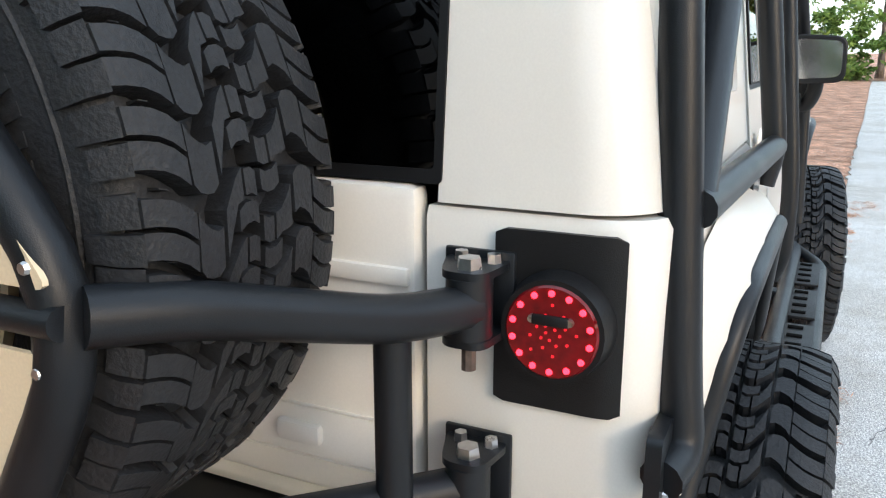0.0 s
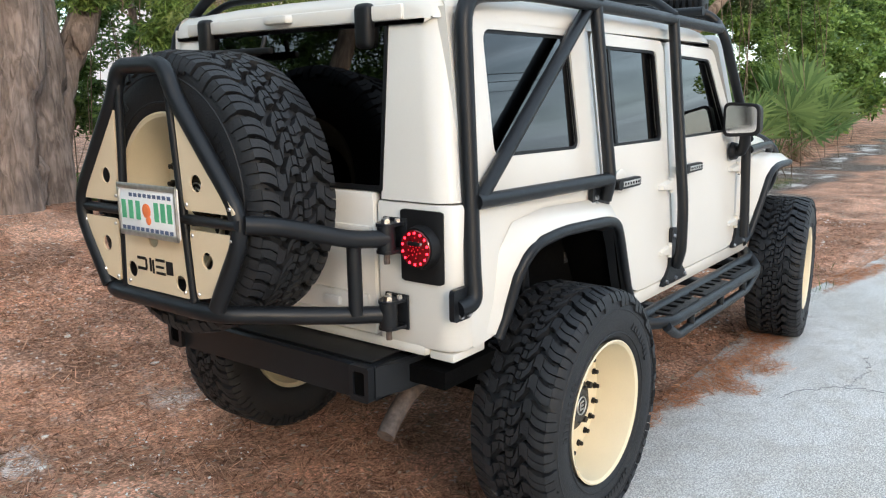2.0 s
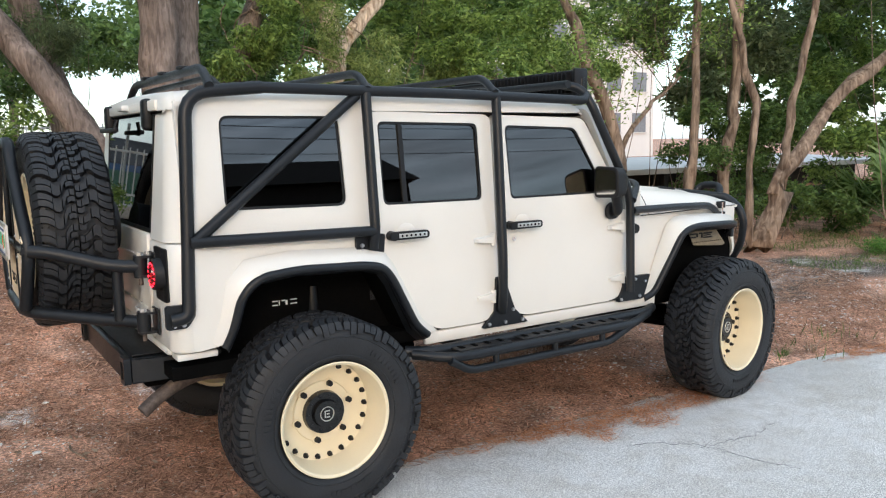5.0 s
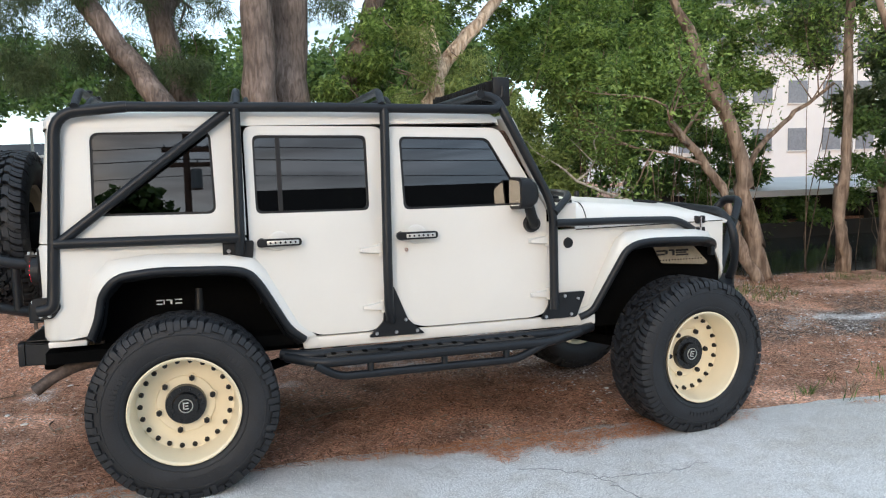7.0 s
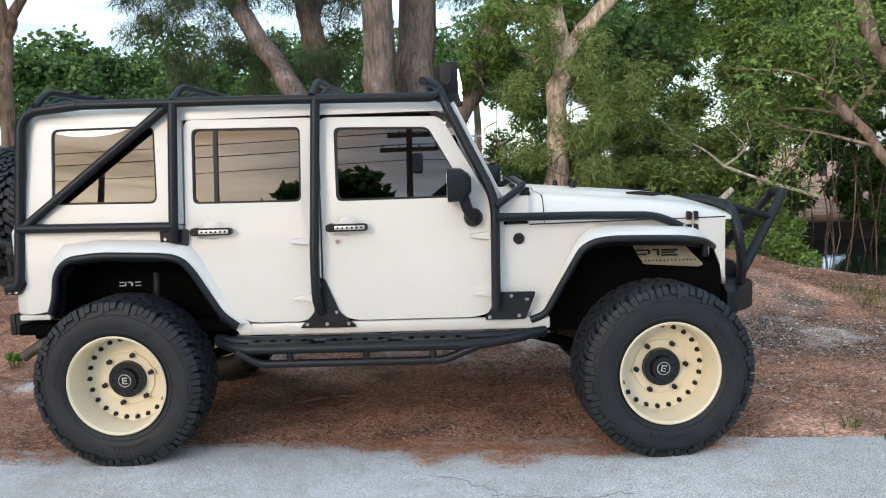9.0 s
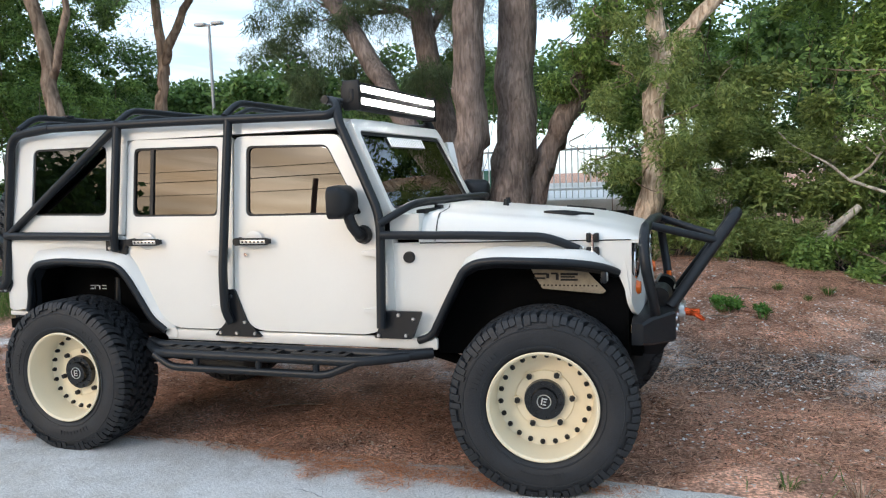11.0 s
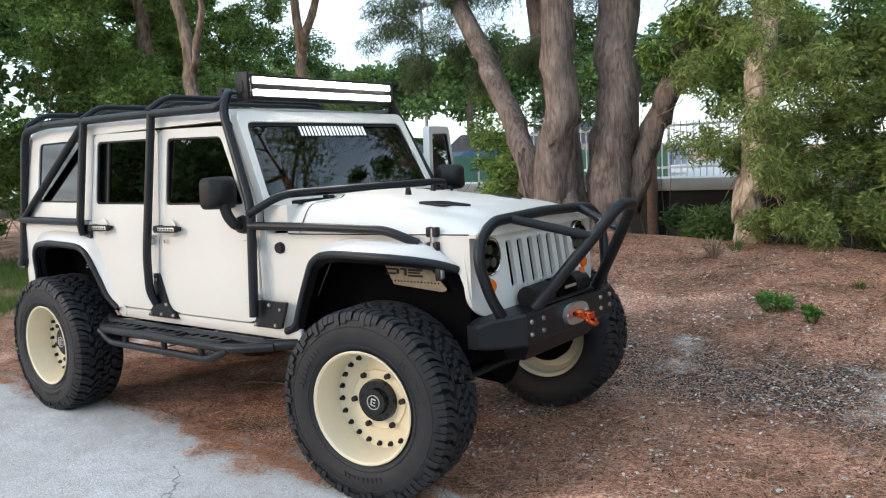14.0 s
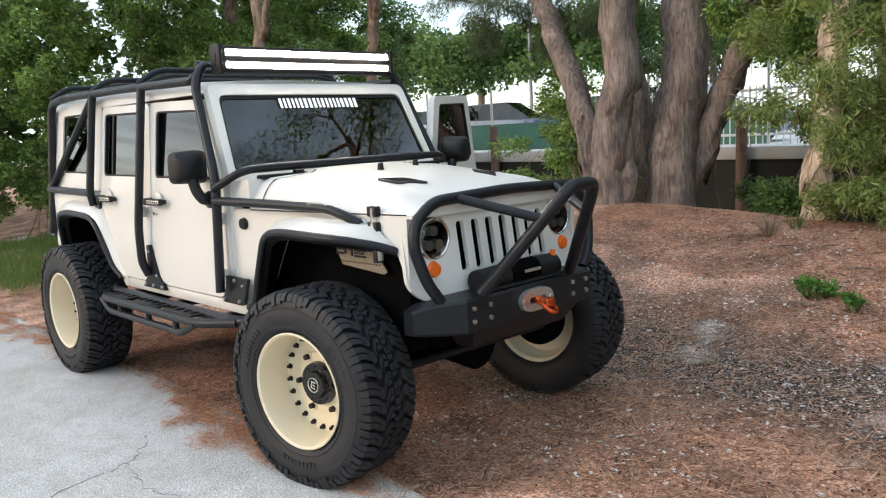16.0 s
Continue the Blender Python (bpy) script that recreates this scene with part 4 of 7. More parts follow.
# ---- wheels ----
def tyre_mesh(R=0.468, W=0.335):
    bm = bmesh.new()
    prof = [(0.262, 0.118), (0.275, 0.140), (0.30, 0.158), (0.36, 0.1675), (0.40, 0.162), (0.432, 0.152), (0.441, 0.14), (0.441, 0.10), (0.441, 0.0)]
    prof = prof + [(r, -d) for r, d in prof[-2::-1]]
    lathe(bm, [(r, d * W / 0.335) for r, d in prof], 96)
    return bm


def block(bm, pts, r0, r1, a0):
    """A tread block: outline of (angle, depth) raised from r0 to r1."""
    lo = [bm.verts.new((r0 * math.cos(a + a0), d, r0 * math.sin(a + a0))) for a, d in pts]
    cx = sum(a for a, _ in pts) / len(pts)
    cd = sum(d for _, d in pts) / len(pts)
    hi = []
    for a, d in pts:
        a2, d2 = a - 0.006 * (1 if a > cx else -1) * 0.6, cd + (d - cd) * 0.97
        rr = r1 - 0.22 * max(0, abs(d2) - 0.11) ** 1.2 * 2.2
        hi.append(bm.verts.new((rr * math.cos(a2 + a0), d2, rr * math.sin(a2 + a0))))
    n = len(pts)
    for i in range(n):
        j = (i + 1) % n
        bm.faces.new((lo[i], lo[j], hi[j], hi[i]))
    h = n // 2
    for i in range(h - 1):
        bm.faces.new((hi[i], hi[i + 1], hi[n - 2 - i], hi[n - 1 - i]))


GROOVE = [(0.002, -0.10), (0.012, -0.16), (0.028, -0.14), (0.040, 0.02), (0.050, 0.26), (0.060, 0.46), (0.070, 0.53), (0.082, 0.45), (0.098, 0.24), (0.115, 0.08), (0.132, 0.02), (0.152, 0.0)]


def groove(d):
    """Sideways run of a tread groove over the tyre's width, in pitches."""
    for (a, p), (b, q) in zip(GROOVE, GROOVE[1:]):
        if d <= b:
            f = max(0, (d - a) / (b - a))
            return p + (q - p) * f * f * (3 - 2 * f)
    return 0.0


def tread_mesh():
    bm = bmesh.new()
    N = 38
    st = 2 * math.pi / N
    for k in range(N):
        for s in (1, -1):
            o = (k + (0.42 if s < 0 else 0) + 0.05 * math.sin(k * 2.3)) * st
            w = lambda d: s * groove(d)

            def bar(ds, lo, hi, r1):
                block(bm, [((w(d) + (lo(d) if callable(lo) else lo)) * st, s * d) for d in ds] + [((w(d) + (hi(d) if callable(hi) else hi)) * st, s * d) for d in reversed(ds)], 0.436, r1, o)

            # outer bar, split by a sipe near the shoulder
            bar([0.093, 0.107, 0.121, 0.136, 0.150], -0.395, -0.015, 0.4695)
            bar([0.093, 0.107, 0.121, 0.136, 0.150], 0.012, 0.385, 0.4706)
            bar([0.058, 0.067, 0.076, 0.085, 0.092], lambda d: -0.29 - 0.085 * (d - 0.058) / 0.034, lambda d: 0.29 + 0.12 * (d - 0.058) / 0.034, 0.4702)
            # hooked inner block with a notch, staggered by the centre line
            bar([0.0035, 0.012, 0.024, 0.034], -0.39, -0.065, 0.4702)
            bar([0.0035, 0.012, 0.021], -0.015, 0.375, 0.4698)
            bar([0.024, 0.034, 0.044, 0.053], lambda d: -0.02 - 0.30 * max(0, d - 0.036) / 0.017, lambda d: 0.40 - 0.10 * (d - 0.024) / 0.03, 0.470)
            # stone ejector in the groove, then shoulder lugs down the sidewall
            bar([0.112, 0.122], 0.47, 0.53, 0.458)
            long = k % 2 == 0
            for x0, x1, r0, r1, out in ((-0.44, -0.05, 0.402 if long else 0.424, 0.4605, 0.1685), (0.02, 0.44, 0.424 if long else 0.410, 0.4575, 0.1665)):
                c = w(0.15)
                a0, a1 = (c + x0) * st + o, (c + x1) * st + o
                rows = []
                for r, d in ((r0, out - 0.006), (r0 + 0.003, out), (0.442, out - 0.006), (r1, 0.150), (0.445, 0.140), (r0, 0.150)):
                    rows.append([bm.verts.new((r * math.cos(an), s * d, r * math.sin(an))) for an in (a0, (a0 + a1) / 2, a1)])
                m = len(rows)
                for i in range(m):
                    j = (i + 1) % m
                    for e in (0, 1):
                        bm.faces.new((rows[i][e], rows[i][e + 1], rows[j][e + 1], rows[j][e]))
                for e in (0, 2):
                    bm.faces.new([rows[i][e] for i in range(m)])
    return bm


def rim_mesh():
    """Deep dish: outer lip at depth -0.145, inner face at 0.01."""
    prof = [(0.262, -0.128), (0.272, -0.150), (0.276, -0.154), (0.270, -0.158), (0.260, -0.150), (0.254, -0.125), (0.247, -0.02), (0.241, 0.008), (0.212, 0.016), (0.172, 0.016), (0.150, 0.012), (0.145, 0.004),
            (0.09, 0.004), (0.06, 0.0), (0.06, 0.03), (0.22, 0.045), (0.245, 0.08), (0.25, 0.13), (0.268, 0.145), (0.263, 0.12), (0.259, 0.10), (0.257, 0.06), (0.261, -0.10)]
    return lathe(bmesh.new(), prof, 72)


def wheel(parent, m):
    w = new("wheel")
    w.parent = parent
    w.matrix_basis = m
    ty = part("tyre", tyre_mesh(), RUBBER, w, "black mud-terrain tyre", angle=0.7)
    part("tread", tread_mesh(), RUBBER, ty, angle=0.5)
    # raised side bead and worn moulded marks on the sidewall
    rb = bmesh.new()
    for r in (0.305, 0.392):
        sweep(rb, [(r * math.cos(a), -0.163 + (0.004 if r < 0.35 else 0.001), r * math.sin(a)) for a in (2 * math.pi * k / 72 for k in range(72))], 0.004, n=6, closed=True)
    part("sidewall_rib", rb, RUBBER, ty)
    mk = bmesh.new()
    g = random.Random(2)
    for base in (0.4, 2.5, 4.6):
        for k in range(9):
            a = base + k * 0.075
            m2 = Matrix.Rotation(-a, 4, "Y") @ Matrix.Translation((0.345, -0.1665, 0))
            bmesh.ops.create_cube(mk, size=1, matrix=m2 @ Matrix.Diagonal((g.uniform(0.02, 0.034), 0.004, 0.014, 1)))
    part("sidewall_mark", mk, RUBBER, ty)["kind"] = "stuff"
    rim = part("rim", rim_mesh(), CREAM, w, "cream painted deep-dish rim", angle=0.5)
    for k in range(22):
        a = 2 * math.pi * k / 22
        c = (0.224 * math.cos(a), 0.014, 0.224 * math.sin(a))
        b = disc(bmesh.new(), c, (0, -1, 0), 0.0135, 0.0135, 0.006, 8)
        disc(b, (c[0], 0.009, c[2]), (0, -1, 0), 0.0105, 0.009, 0.016, 6)
        part("rim_bolt", b, PLASTIC, rim)
    for k in range(6):
        a = 2 * math.pi * (k + 0.25) / 6
        c = (0.138 * math.cos(a), 0.006, 0.138 * math.sin(a))
        part("pocket", disc(bmesh.new(), c, (0, -1, 0), 0.024, 0.022, 0.006, 16), CREAM, rim)
        b = disc(bmesh.new(), (c[0], 0.002, c[2]), (0, -1, 0), 0.016, 0.014, 0.022, 6)
        part("lug_nut", b, PLASTIC, rim)
    hb = bmesh.new()
    disc(hb, (0, 0.02, 0), (0, -1, 0), 0.106, 0.100, 0.045, 40)
    disc(hb, (0, -0.024, 0), (0, -1, 0), 0.068, 0.062, 0.022, 40)
    hub = part("hub_cap", hb, GLOSSBLACK, w, "black round hub cap")
    for k in range(10):
        a = 2 * math.pi * k / 10
        part("screw", disc(bmesh.new(), (0.085 * math.cos(a), -0.024, 0.085 * math.sin(a)), (0, -1, 0), 0.006, 0.005, 0.006, 6), BLACK, hub)
    em = sweep(bmesh.new(), [(0.034 * math.cos(a), -0.0485, 0.034 * math.sin(a)) for a in (2 * math.pi * k / 28 for k in range(28))], 0.0028, n=6, closed=True)
    part("emblem_ring", em, ALU, hub)
    e2 = B((-0.014, -0.050, -0.018), (-0.007, -0.048, 0.018))
    box(e2, (-0.014, -0.050, 0.012), (0.014, -0.048, 0.018))
    box(e2, (-0.004, -0.050, -0.018), (0.014, -0.048, -0.012))
    box(e2, (-0.002, -0.050, -0.003), (0.012, -0.048, 0.003))
    part("emblem_mark", e2, ALU, hub)
    part("drum", disc(bmesh.new(), (0, 0.05, 0), (0, 1, 0), 0.17, 0.17, 0.06, 32), DARK, w)
    return w


WY = 0.845
wheel_rr = wheel(jeep, pose(0, -WY, 0.462))


def wheel_copy(m, parent=None):
    c = copy_thing(wheel_rr, m)
    return c


wheel_copy(pose(2.946, -WY, 0.462, 0, 12, 8))
wheel_copy(pose(2.946, WY, 0.462, 0, 40, 188))
wheel_copy(pose(0, WY, 0.462, 0, 70, 180))
SPARE_X, SPARE_Y, SPARE_Z = -0.945, 0.05, 1.335
wheel_copy(pose(SPARE_X, SPARE_Y, SPARE_Z, 0, 20, -90))

# ---- exo cage ----
CY = 0.865
for s in (-1, 1):
    T = 0.026
    cg = lambda y_off, z: s * (side_y(z) + 0.055 + y_off)
    pt = lambda x, z, o=0.0: (x, s * (max(side_y(z), side_y(1.3) - 0.13 * max(0, z - 1.3)) + 0.06 + o), z)
    cage = new("exo_cage")
    cage.parent = jeep
    cage["label"] = "black powder-coated tube cage"
    tube("rear_leg", [(-0.665, s * 0.80, 0.985), pt(-0.595, 0.995, -0.035), pt(-0.588, 1.10, -0.048), pt(-0.57, 1.40, -0.046), pt(-0.54, 1.955, -0.02), pt(-0.2, 1.985)], T + 0.003, cage, rad=0.11)
    tube("roof_rail", [pt(-0.22, 1.984), pt(0.8, 1.975), pt(1.76, 1.955), pt(1.80, 1.99, -0.03)], T, cage)
    tube("windscreen_leg", [pt(1.70, 2.05, -0.12), pt(1.785, 2.03, -0.05), pt(1.815, 1.93), pt(2.075, 1.40), pt(2.065, 0.80)], T, cage, rad=0.10)
    tube("quarter_post", [pt(0.325, 1.97), pt(0.315, 1.30), pt(0.31, 1.22, -0.03)], T, cage, rad=0.05)
    tube("centre_post", [pt(1.115, 1.965), pt(1.085, 1.10), pt(1.085, 0.88), pt(1.10, 0.80, -0.03)], T, cage, rad=0.08)
    tube("diagonal", [pt(-0.545, 1.32, -0.035), pt(0.285, 1.96, -0.02)], T, cage, rad=0)
    tube("belt_rail", [pt(-0.57, 1.315, -0.03), pt(0.31, 1.305)], T, cage, rad=0)
    tube("hood_rail", [(2.08, s * 0.845, 1.30), (2.55, s * 0.775, 1.29), (2.93, s * 0.72, 1.275), (3.02, s * 0.70, 1.245), (3.10, s * 0.665, 1.205)], T - 0.003, cage, rad=0.10)
    if s < 0:
        tube("cowl_brace", [(2.075, -0.845, 1.36), (2.22, -0.745, 1.455), (2.235, -0.60, 1.463), (2.235, 0.60, 1.463), (2.22, 0.745, 1.455), (2.075, 0.845, 1.36)], T - 0.004, cage, rad=0.09)
    # gussets with bolts
    def gusset(outer, bolts, off=0.022):
        g = part("gusset", plate(bmesh.new(), rounded(outer, 0.015), [], lambda u, v, d: (u, s * (HW + off - d), v), 0.02), BLACK, cage)
        for x, z in bolts:
            part("bolt", disc(bmesh.new(), (x, s * (HW + off - 0.001), z), (0, s, 0), 0.011, 0.009, 0.010, 10), STEEL, g)
    gusset([(0.225, 1.20), (0.225, 1.285), (0.385, 1.285), (0.375, 1.185)], [(0.255, 1.235), (0.255, 1.21), (0.32, 1.225)])
    gusset([(0.975, 0.715), (1.06, 0.80), (1.075, 0.99), (1.125, 0.99), (1.20, 0.80), (1.295, 0.715)], [(1.02, 0.735), (1.13, 0.735), (1.25, 0.735), (1.185, 0.80), (1.10, 0.95)])
    gusset([(2.00, 0.735), (2.05, 0.82), (2.05, 0.885), (2.285, 0.885), (2.225, 0.735)], [(2.03, 0.75), (2.19, 0.755), (2.235, 0.845), (2.15, 0.865)])
    gusset([(-0.69, 0.945), (-0.69, 1.05), (-0.575, 1.05), (-0.56, 1.0), (-0.60, 0.945)], [(-0.655, 0.962), (-0.615, 0.962)], 0.018)
    # side step: two long tubes, treads and drop brackets
    step = new("side_step")
    step.parent = jeep
    step["label"] = "black tube side step with three treads"
    y1, y2 = s * 0.85, s * 0.96
    tube("step_rail", [(0.50, s * 0.78, 0.66), (0.62, y1, 0.655), (2.20, y1, 0.655), (2.33, s * 0.78, 0.66)], 0.03, step)
    tube("outer_rail", [(0.52, s * 0.82, 0.65), (0.68, y2, 0.635), (1.98, y2, 0.635), (2.22, s * 0.85, 0.65)], 0.026, step)
    tube("lower_rail", [(0.66, y2, 0.625), (0.78, y2, 0.555), (1.78, y2, 0.555), (1.96, y2, 0.63)], 0.022, step, rad=0.05)
    for x in (0.95, 1.36, 1.72):
        tube("strut", [(x, y2, 0.555), (x, y2, 0.635)], 0.018, step, rad=0)
    for x0 in (0.72, 1.14, 1.56):
        tr = B((x0, min(y1, y2), 0.655), (x0 + 0.34, max(y1, y2), 0.668), 0.004)
        td = part("step_tread", tr, PLASTIC, step)
        for k in range(0, 7, 2):
            part("slot", B((x0 + 0.03 + k * 0.042, min(s * 0.885, s * 0.93), 0.6685), (x0 + 0.055 + k * 0.042, max(s * 0.885, s * 0.93), 0.672), 0.001), DARK, td)
    for x in (0.80, 1.40, 2.0):
        part("step_bracket", B((x, min(s * 0.60, s * 0.86), 0.63), (x + 0.06, max(s * 0.60, s * 0.86), 0.67), 0.005), BLACK, step)

# cross bars of the roof rack and the two-row light bar
rack = new("roof_rack")
rack.parent = jeep
rack["label"] = "black tube roof rack over the hard top"
for x in (-0.44, 0.33, 1.10):
    tube("cross_bar", [(x, -0.765, 1.985), (x + 0.01, -0.64, 2.072), (x + 0.01, 0.64, 2.072), (x, 0.765, 1.985)], 0.021, rack, rad=0.07)
    tube("lower_bar", [(x + 0.05, -0.74, 1.985), (x + 0.06, -0.60, 2.035), (x + 0.06, 0.60, 2.035), (x + 0.05, 0.74, 1.985)], 0.014, rack, rad=0.06)
    for y in (-0.35, 0.0, 0.35) if x < 0 else ():
        part("bar_clamp", B((x - 0.016, y - 0.03, 2.086), (x + 0.036, y + 0.03, 2.102), 0.005), BLACK, rack)
tube("front_cross_bar", [(1.70, -0.68, 2.05), (1.70, 0.68, 2.05)], 0.024, rack, rad=0)
bar = new("light_bar")
bar.parent = jeep
bar["label"] = "lit two-row white light bar above the windscreen"
hb = B((1.80, -0.612, 1.995), (1.888, 0.612, 2.142), 0.008)
for k in range(34):
    x0 = -0.59 + k * 0.035
    box(hb, (1.76, x0, 2.005), (1.803, x0 + 0.008, 2.13))
part("housing", hb, PLASTIC, bar)
for z0 in (2.020, 2.090):
    part("led_strip", B((1.884, -0.592, z0), (1.893, 0.592, z0 + 0.034), 0.003), BARLED, bar, "glowing diode strip")
for s in (-1, 1):
    tube("bar_bracket", [(1.70, s * 0.60, 2.05), (1.85, s * 0.63, 2.03), (1.85, s * 0.63, 2.10)], 0.016, bar, rad=0.03)
    part("end_cap", B((1.79, s * 0.625 - 0.014, 1.985), (1.895, s * 0.625 + 0.014, 2.152), 0.01), PLASTIC, bar)

# ---- front bumper, winch, stinger ----
fb = new("front_bumper")
fb.parent = jeep
fb["label"] = "black steel stubby winch bumper"
rings = []
for y, x0, x1, zb, zt in ((-0.66, 3.36, 3.42, 0.715, 0.825), (-0.60, 3.36, 3.46, 0.705, 0.845), (-0.46, 3.36, 3.565, 0.70, 0.86), (0.46, 3.36, 3.565, 0.70, 0.86), (0.60, 3.36, 3.46, 0.705, 0.845), (0.66, 3.36, 3.42, 0.715, 0.825)):
    rings.append([(x0, y, zb), (x1 - 0.012, y, zb), (x1, y, zb + 0.012), (x1, y, zt - 0.012), (x1 - 0.012, y, zt), (x0, y, zt)])
part("bumper_beam", loft(bmesh.new(), rings), BLACK, fb, angle=0.4)
part("skid_plate", loft(bmesh.new(), [[(3.54, -0.40, 0.70), (3.54, 0.40, 0.70), (3.36, 0.40, 0.70), (3.36, -0.40, 0.70)], [(3.47, -0.34, 0.60), (3.47, 0.34, 0.60), (3.36, 0.34, 0.60), (3.36, -0.34, 0.60)]]), BLACK, fb, angle=0.4)
for y in (-0.42, -0.31, 0.31, 0.42):
    for z in (0.755, 0.815):
        part("bolt", disc(bmesh.new(), (3.563, y, z), (1, 0, 0), 0.013, 0.011, 0.010, 12), STEEL, fb)
fl = plate(bmesh.new(), rounded([(-0.125, 0.785), (-0.10, 0.825), (-0.05, 0.84), (0.05, 0.84), (0.10, 0.825), (0.125, 0.785), (0.10, 0.745), (0.05, 0.732), (-0.05, 0.732), (-0.10, 0.745)], 0.02), [rounded([(-0.06, 0.77), (-0.06, 0.80), (0.06, 0.80), (0.06, 0.77)], 0.012)], lambda u, v, d: (3.592 - d, u, v), 0.026)
part("fairlead", fl, ALU, fb, "aluminium hawse fairlead")
for y in (-0.10, 0.10):
    part("bolt", disc(bmesh.new(), (3.59, y, 0.785), (1, 0, 0), 0.013, 0.012, 0.008, 12), STEEL, fb)
hk = bmesh.new()
sweep(hk, [(3.585, -0.005, 0.785), (3.64, 0.0, 0.775)], 0.022, rad=0)
box(hk, (3.62, -0.03, 0.76), (3.675, 0.028, 0.80), 0.01)
part("tow_shackle", hk, ORANGE, fb, "orange red anodised winch shackle")
part("shackle_pin", sweep(bmesh.new(), [(3.66 + 0.034 * math.cos(a), 0.03 * math.sin(a), 0.758 - 0.022 * math.cos(a)) for a in (2 * math.pi * k / 16 for k in range(16))], 0.010, n=8, closed=True), ORANGE, fb)
wn_ = bmesh.new()
disc(wn_, (3.47, -0.10, 0.905), (0, 1, 0), 0.05, 0.05, 0.20, 24)
win = part("winch_drum", wn_, PLASTIC, fb, "black winch with rope on its drum")
for k in range(13):
    part("rope_turn", sweep(bmesh.new(), [(3.47 + 0.057 * math.cos(a), -0.084 + k * 0.0138, 0.905 + 0.057 * math.sin(a)) for a in (2 * math.pi * j / 16 for j in range(16))], 0.0075, n=6, closed=True), DARK, win)
part("winch_motor", disc(bmesh.new(), (3.47, -0.30, 0.905), (0, 1, 0), 0.055, 0.06, 0.19, 24), PLASTIC, fb)
part("winch_gearbox", disc(bmesh.new(), (3.47, 0.11, 0.905), (0, 1, 0), 0.065, 0.06, 0.16, 24), PLASTIC, fb)
part("winch_plate", B((3.41, -0.28, 0.865), (3.55, 0.28, 0.878), 0.004), BLACK, fb)
ct = B((3.42, -0.28, 0.90), (3.50, -0.06, 0.955), 0.02, 3)
part("control_box", ct, PLASTIC, fb)
part("control_mark", B((3.531, -0.02, 0.912), (3.535, 0.10, 0.926)), ALU, fb)
part("tie_rod", sweep(bmesh.new(), [(3.44, -0.10, 0.958), (3.44, 0.27, 0.958)], 0.012), STEEL, fb)
part("red_terminal", disc(bmesh.new(), (3.49, 0.25, 0.94), (0, 0, 1), 0.016, 0.014, 0.045, 12), AMBER, fb)
st = new("grille_guard")
st.parent = jeep
st["label"] = "black tube grille guard with a forward stinger"
tube("hoop", [(3.47, -0.53, 0.855), (3.46, -0.60, 0.95), (3.43, -0.645, 1.12), (3.42, -0.61, 1.225), (3.42, -0.50, 1.30), (3.42, 0.0, 1.315), (3.42, 0.50, 1.30), (3.42, 0.61, 1.225), (3.43, 0.645, 1.12), (3.46, 0.60, 0.95), (3.47, 0.53, 0.855)], 0.027, st, rad=0.10)
tube("stinger", [(3.53, -0.33, 0.86), (3.82, -0.125, 1.27), (3.87, -0.085, 1.345), (3.87, 0.085, 1.345), (3.82, 0.125, 1.27), (3.53, 0.33, 0.86)], 0.030, st, rad=0.09)
for s in (-1, 1):
    tube("brace", [(3.42, s * 0.36, 1.305), (3.77, s * 0.165, 1.20)], 0.022, st, rad=0)

# ---- rear bumper, spare carrier, plate, tailpipe ----
rb = new("rear_bumper")
rb.parent = jeep
rb["label"] = "black steel rear bumper"
part("bumper_beam", loft(bmesh.new(), [[(x0, y, 0.665), (-0.62, y, 0.665), (-0.62, y, 0.775), (x0 + 0.008, y, 0.785), (x0, y, 0.777)] for y, x0 in ((-0.55, -0.79), (-0.48, -0.81), (0.48, -0.81), (0.55, -0.79))]), BLACK, rb, angle=0.4)
part("top_plate", B((-0.785, -0.53, 0.786), (-0.60, 0.53, 0.794), 0.003), PLASTIC, rb)
for s in (-1, 1):
    end = bmesh.new()
    plate(end, rounded([(0.465, 0.662), (0.465, 0.785), (0.552, 0.785), (0.552, 0.662)], 0.012), [rounded([(0.483, 0.682), (0.483, 0.765), (0.534, 0.765), (0.534, 0.682)], 0.008)], lambda u, v, d: (-0.826 + d, s * u, v), 0.03)
    part("beam_end", end, BLACK, rb)
    part("beam_hole", B((-0.818, min(s * 0.478, s * 0.539), 0.678), (-0.8155, max(s * 0.478, s * 0.539), 0.77)), DARK, rb)
    part("side_wing", loft(bmesh.new(), [[(x, s * w, 0.675), (x, s * w, 0.778), (x, s * (w - 0.03), 0.778), (x, s * (w - 0.03), 0.675)] for x, w in ((-0.79, 0.552), (-0.70, 0.585), (-0.40, 0.61))]), BLACK, rb, angle=0.4)
part("tailpipe", sweep(bmesh.new(), [(-0.20, -0.50, 0.62), (-0.50, -0.52, 0.66), (-0.66, -0.54, 0.60), (-0.76, -0.56, 0.53)], 0.032, rad=0.08), RUST, jeep, "dull grey turned-down tailpipe")

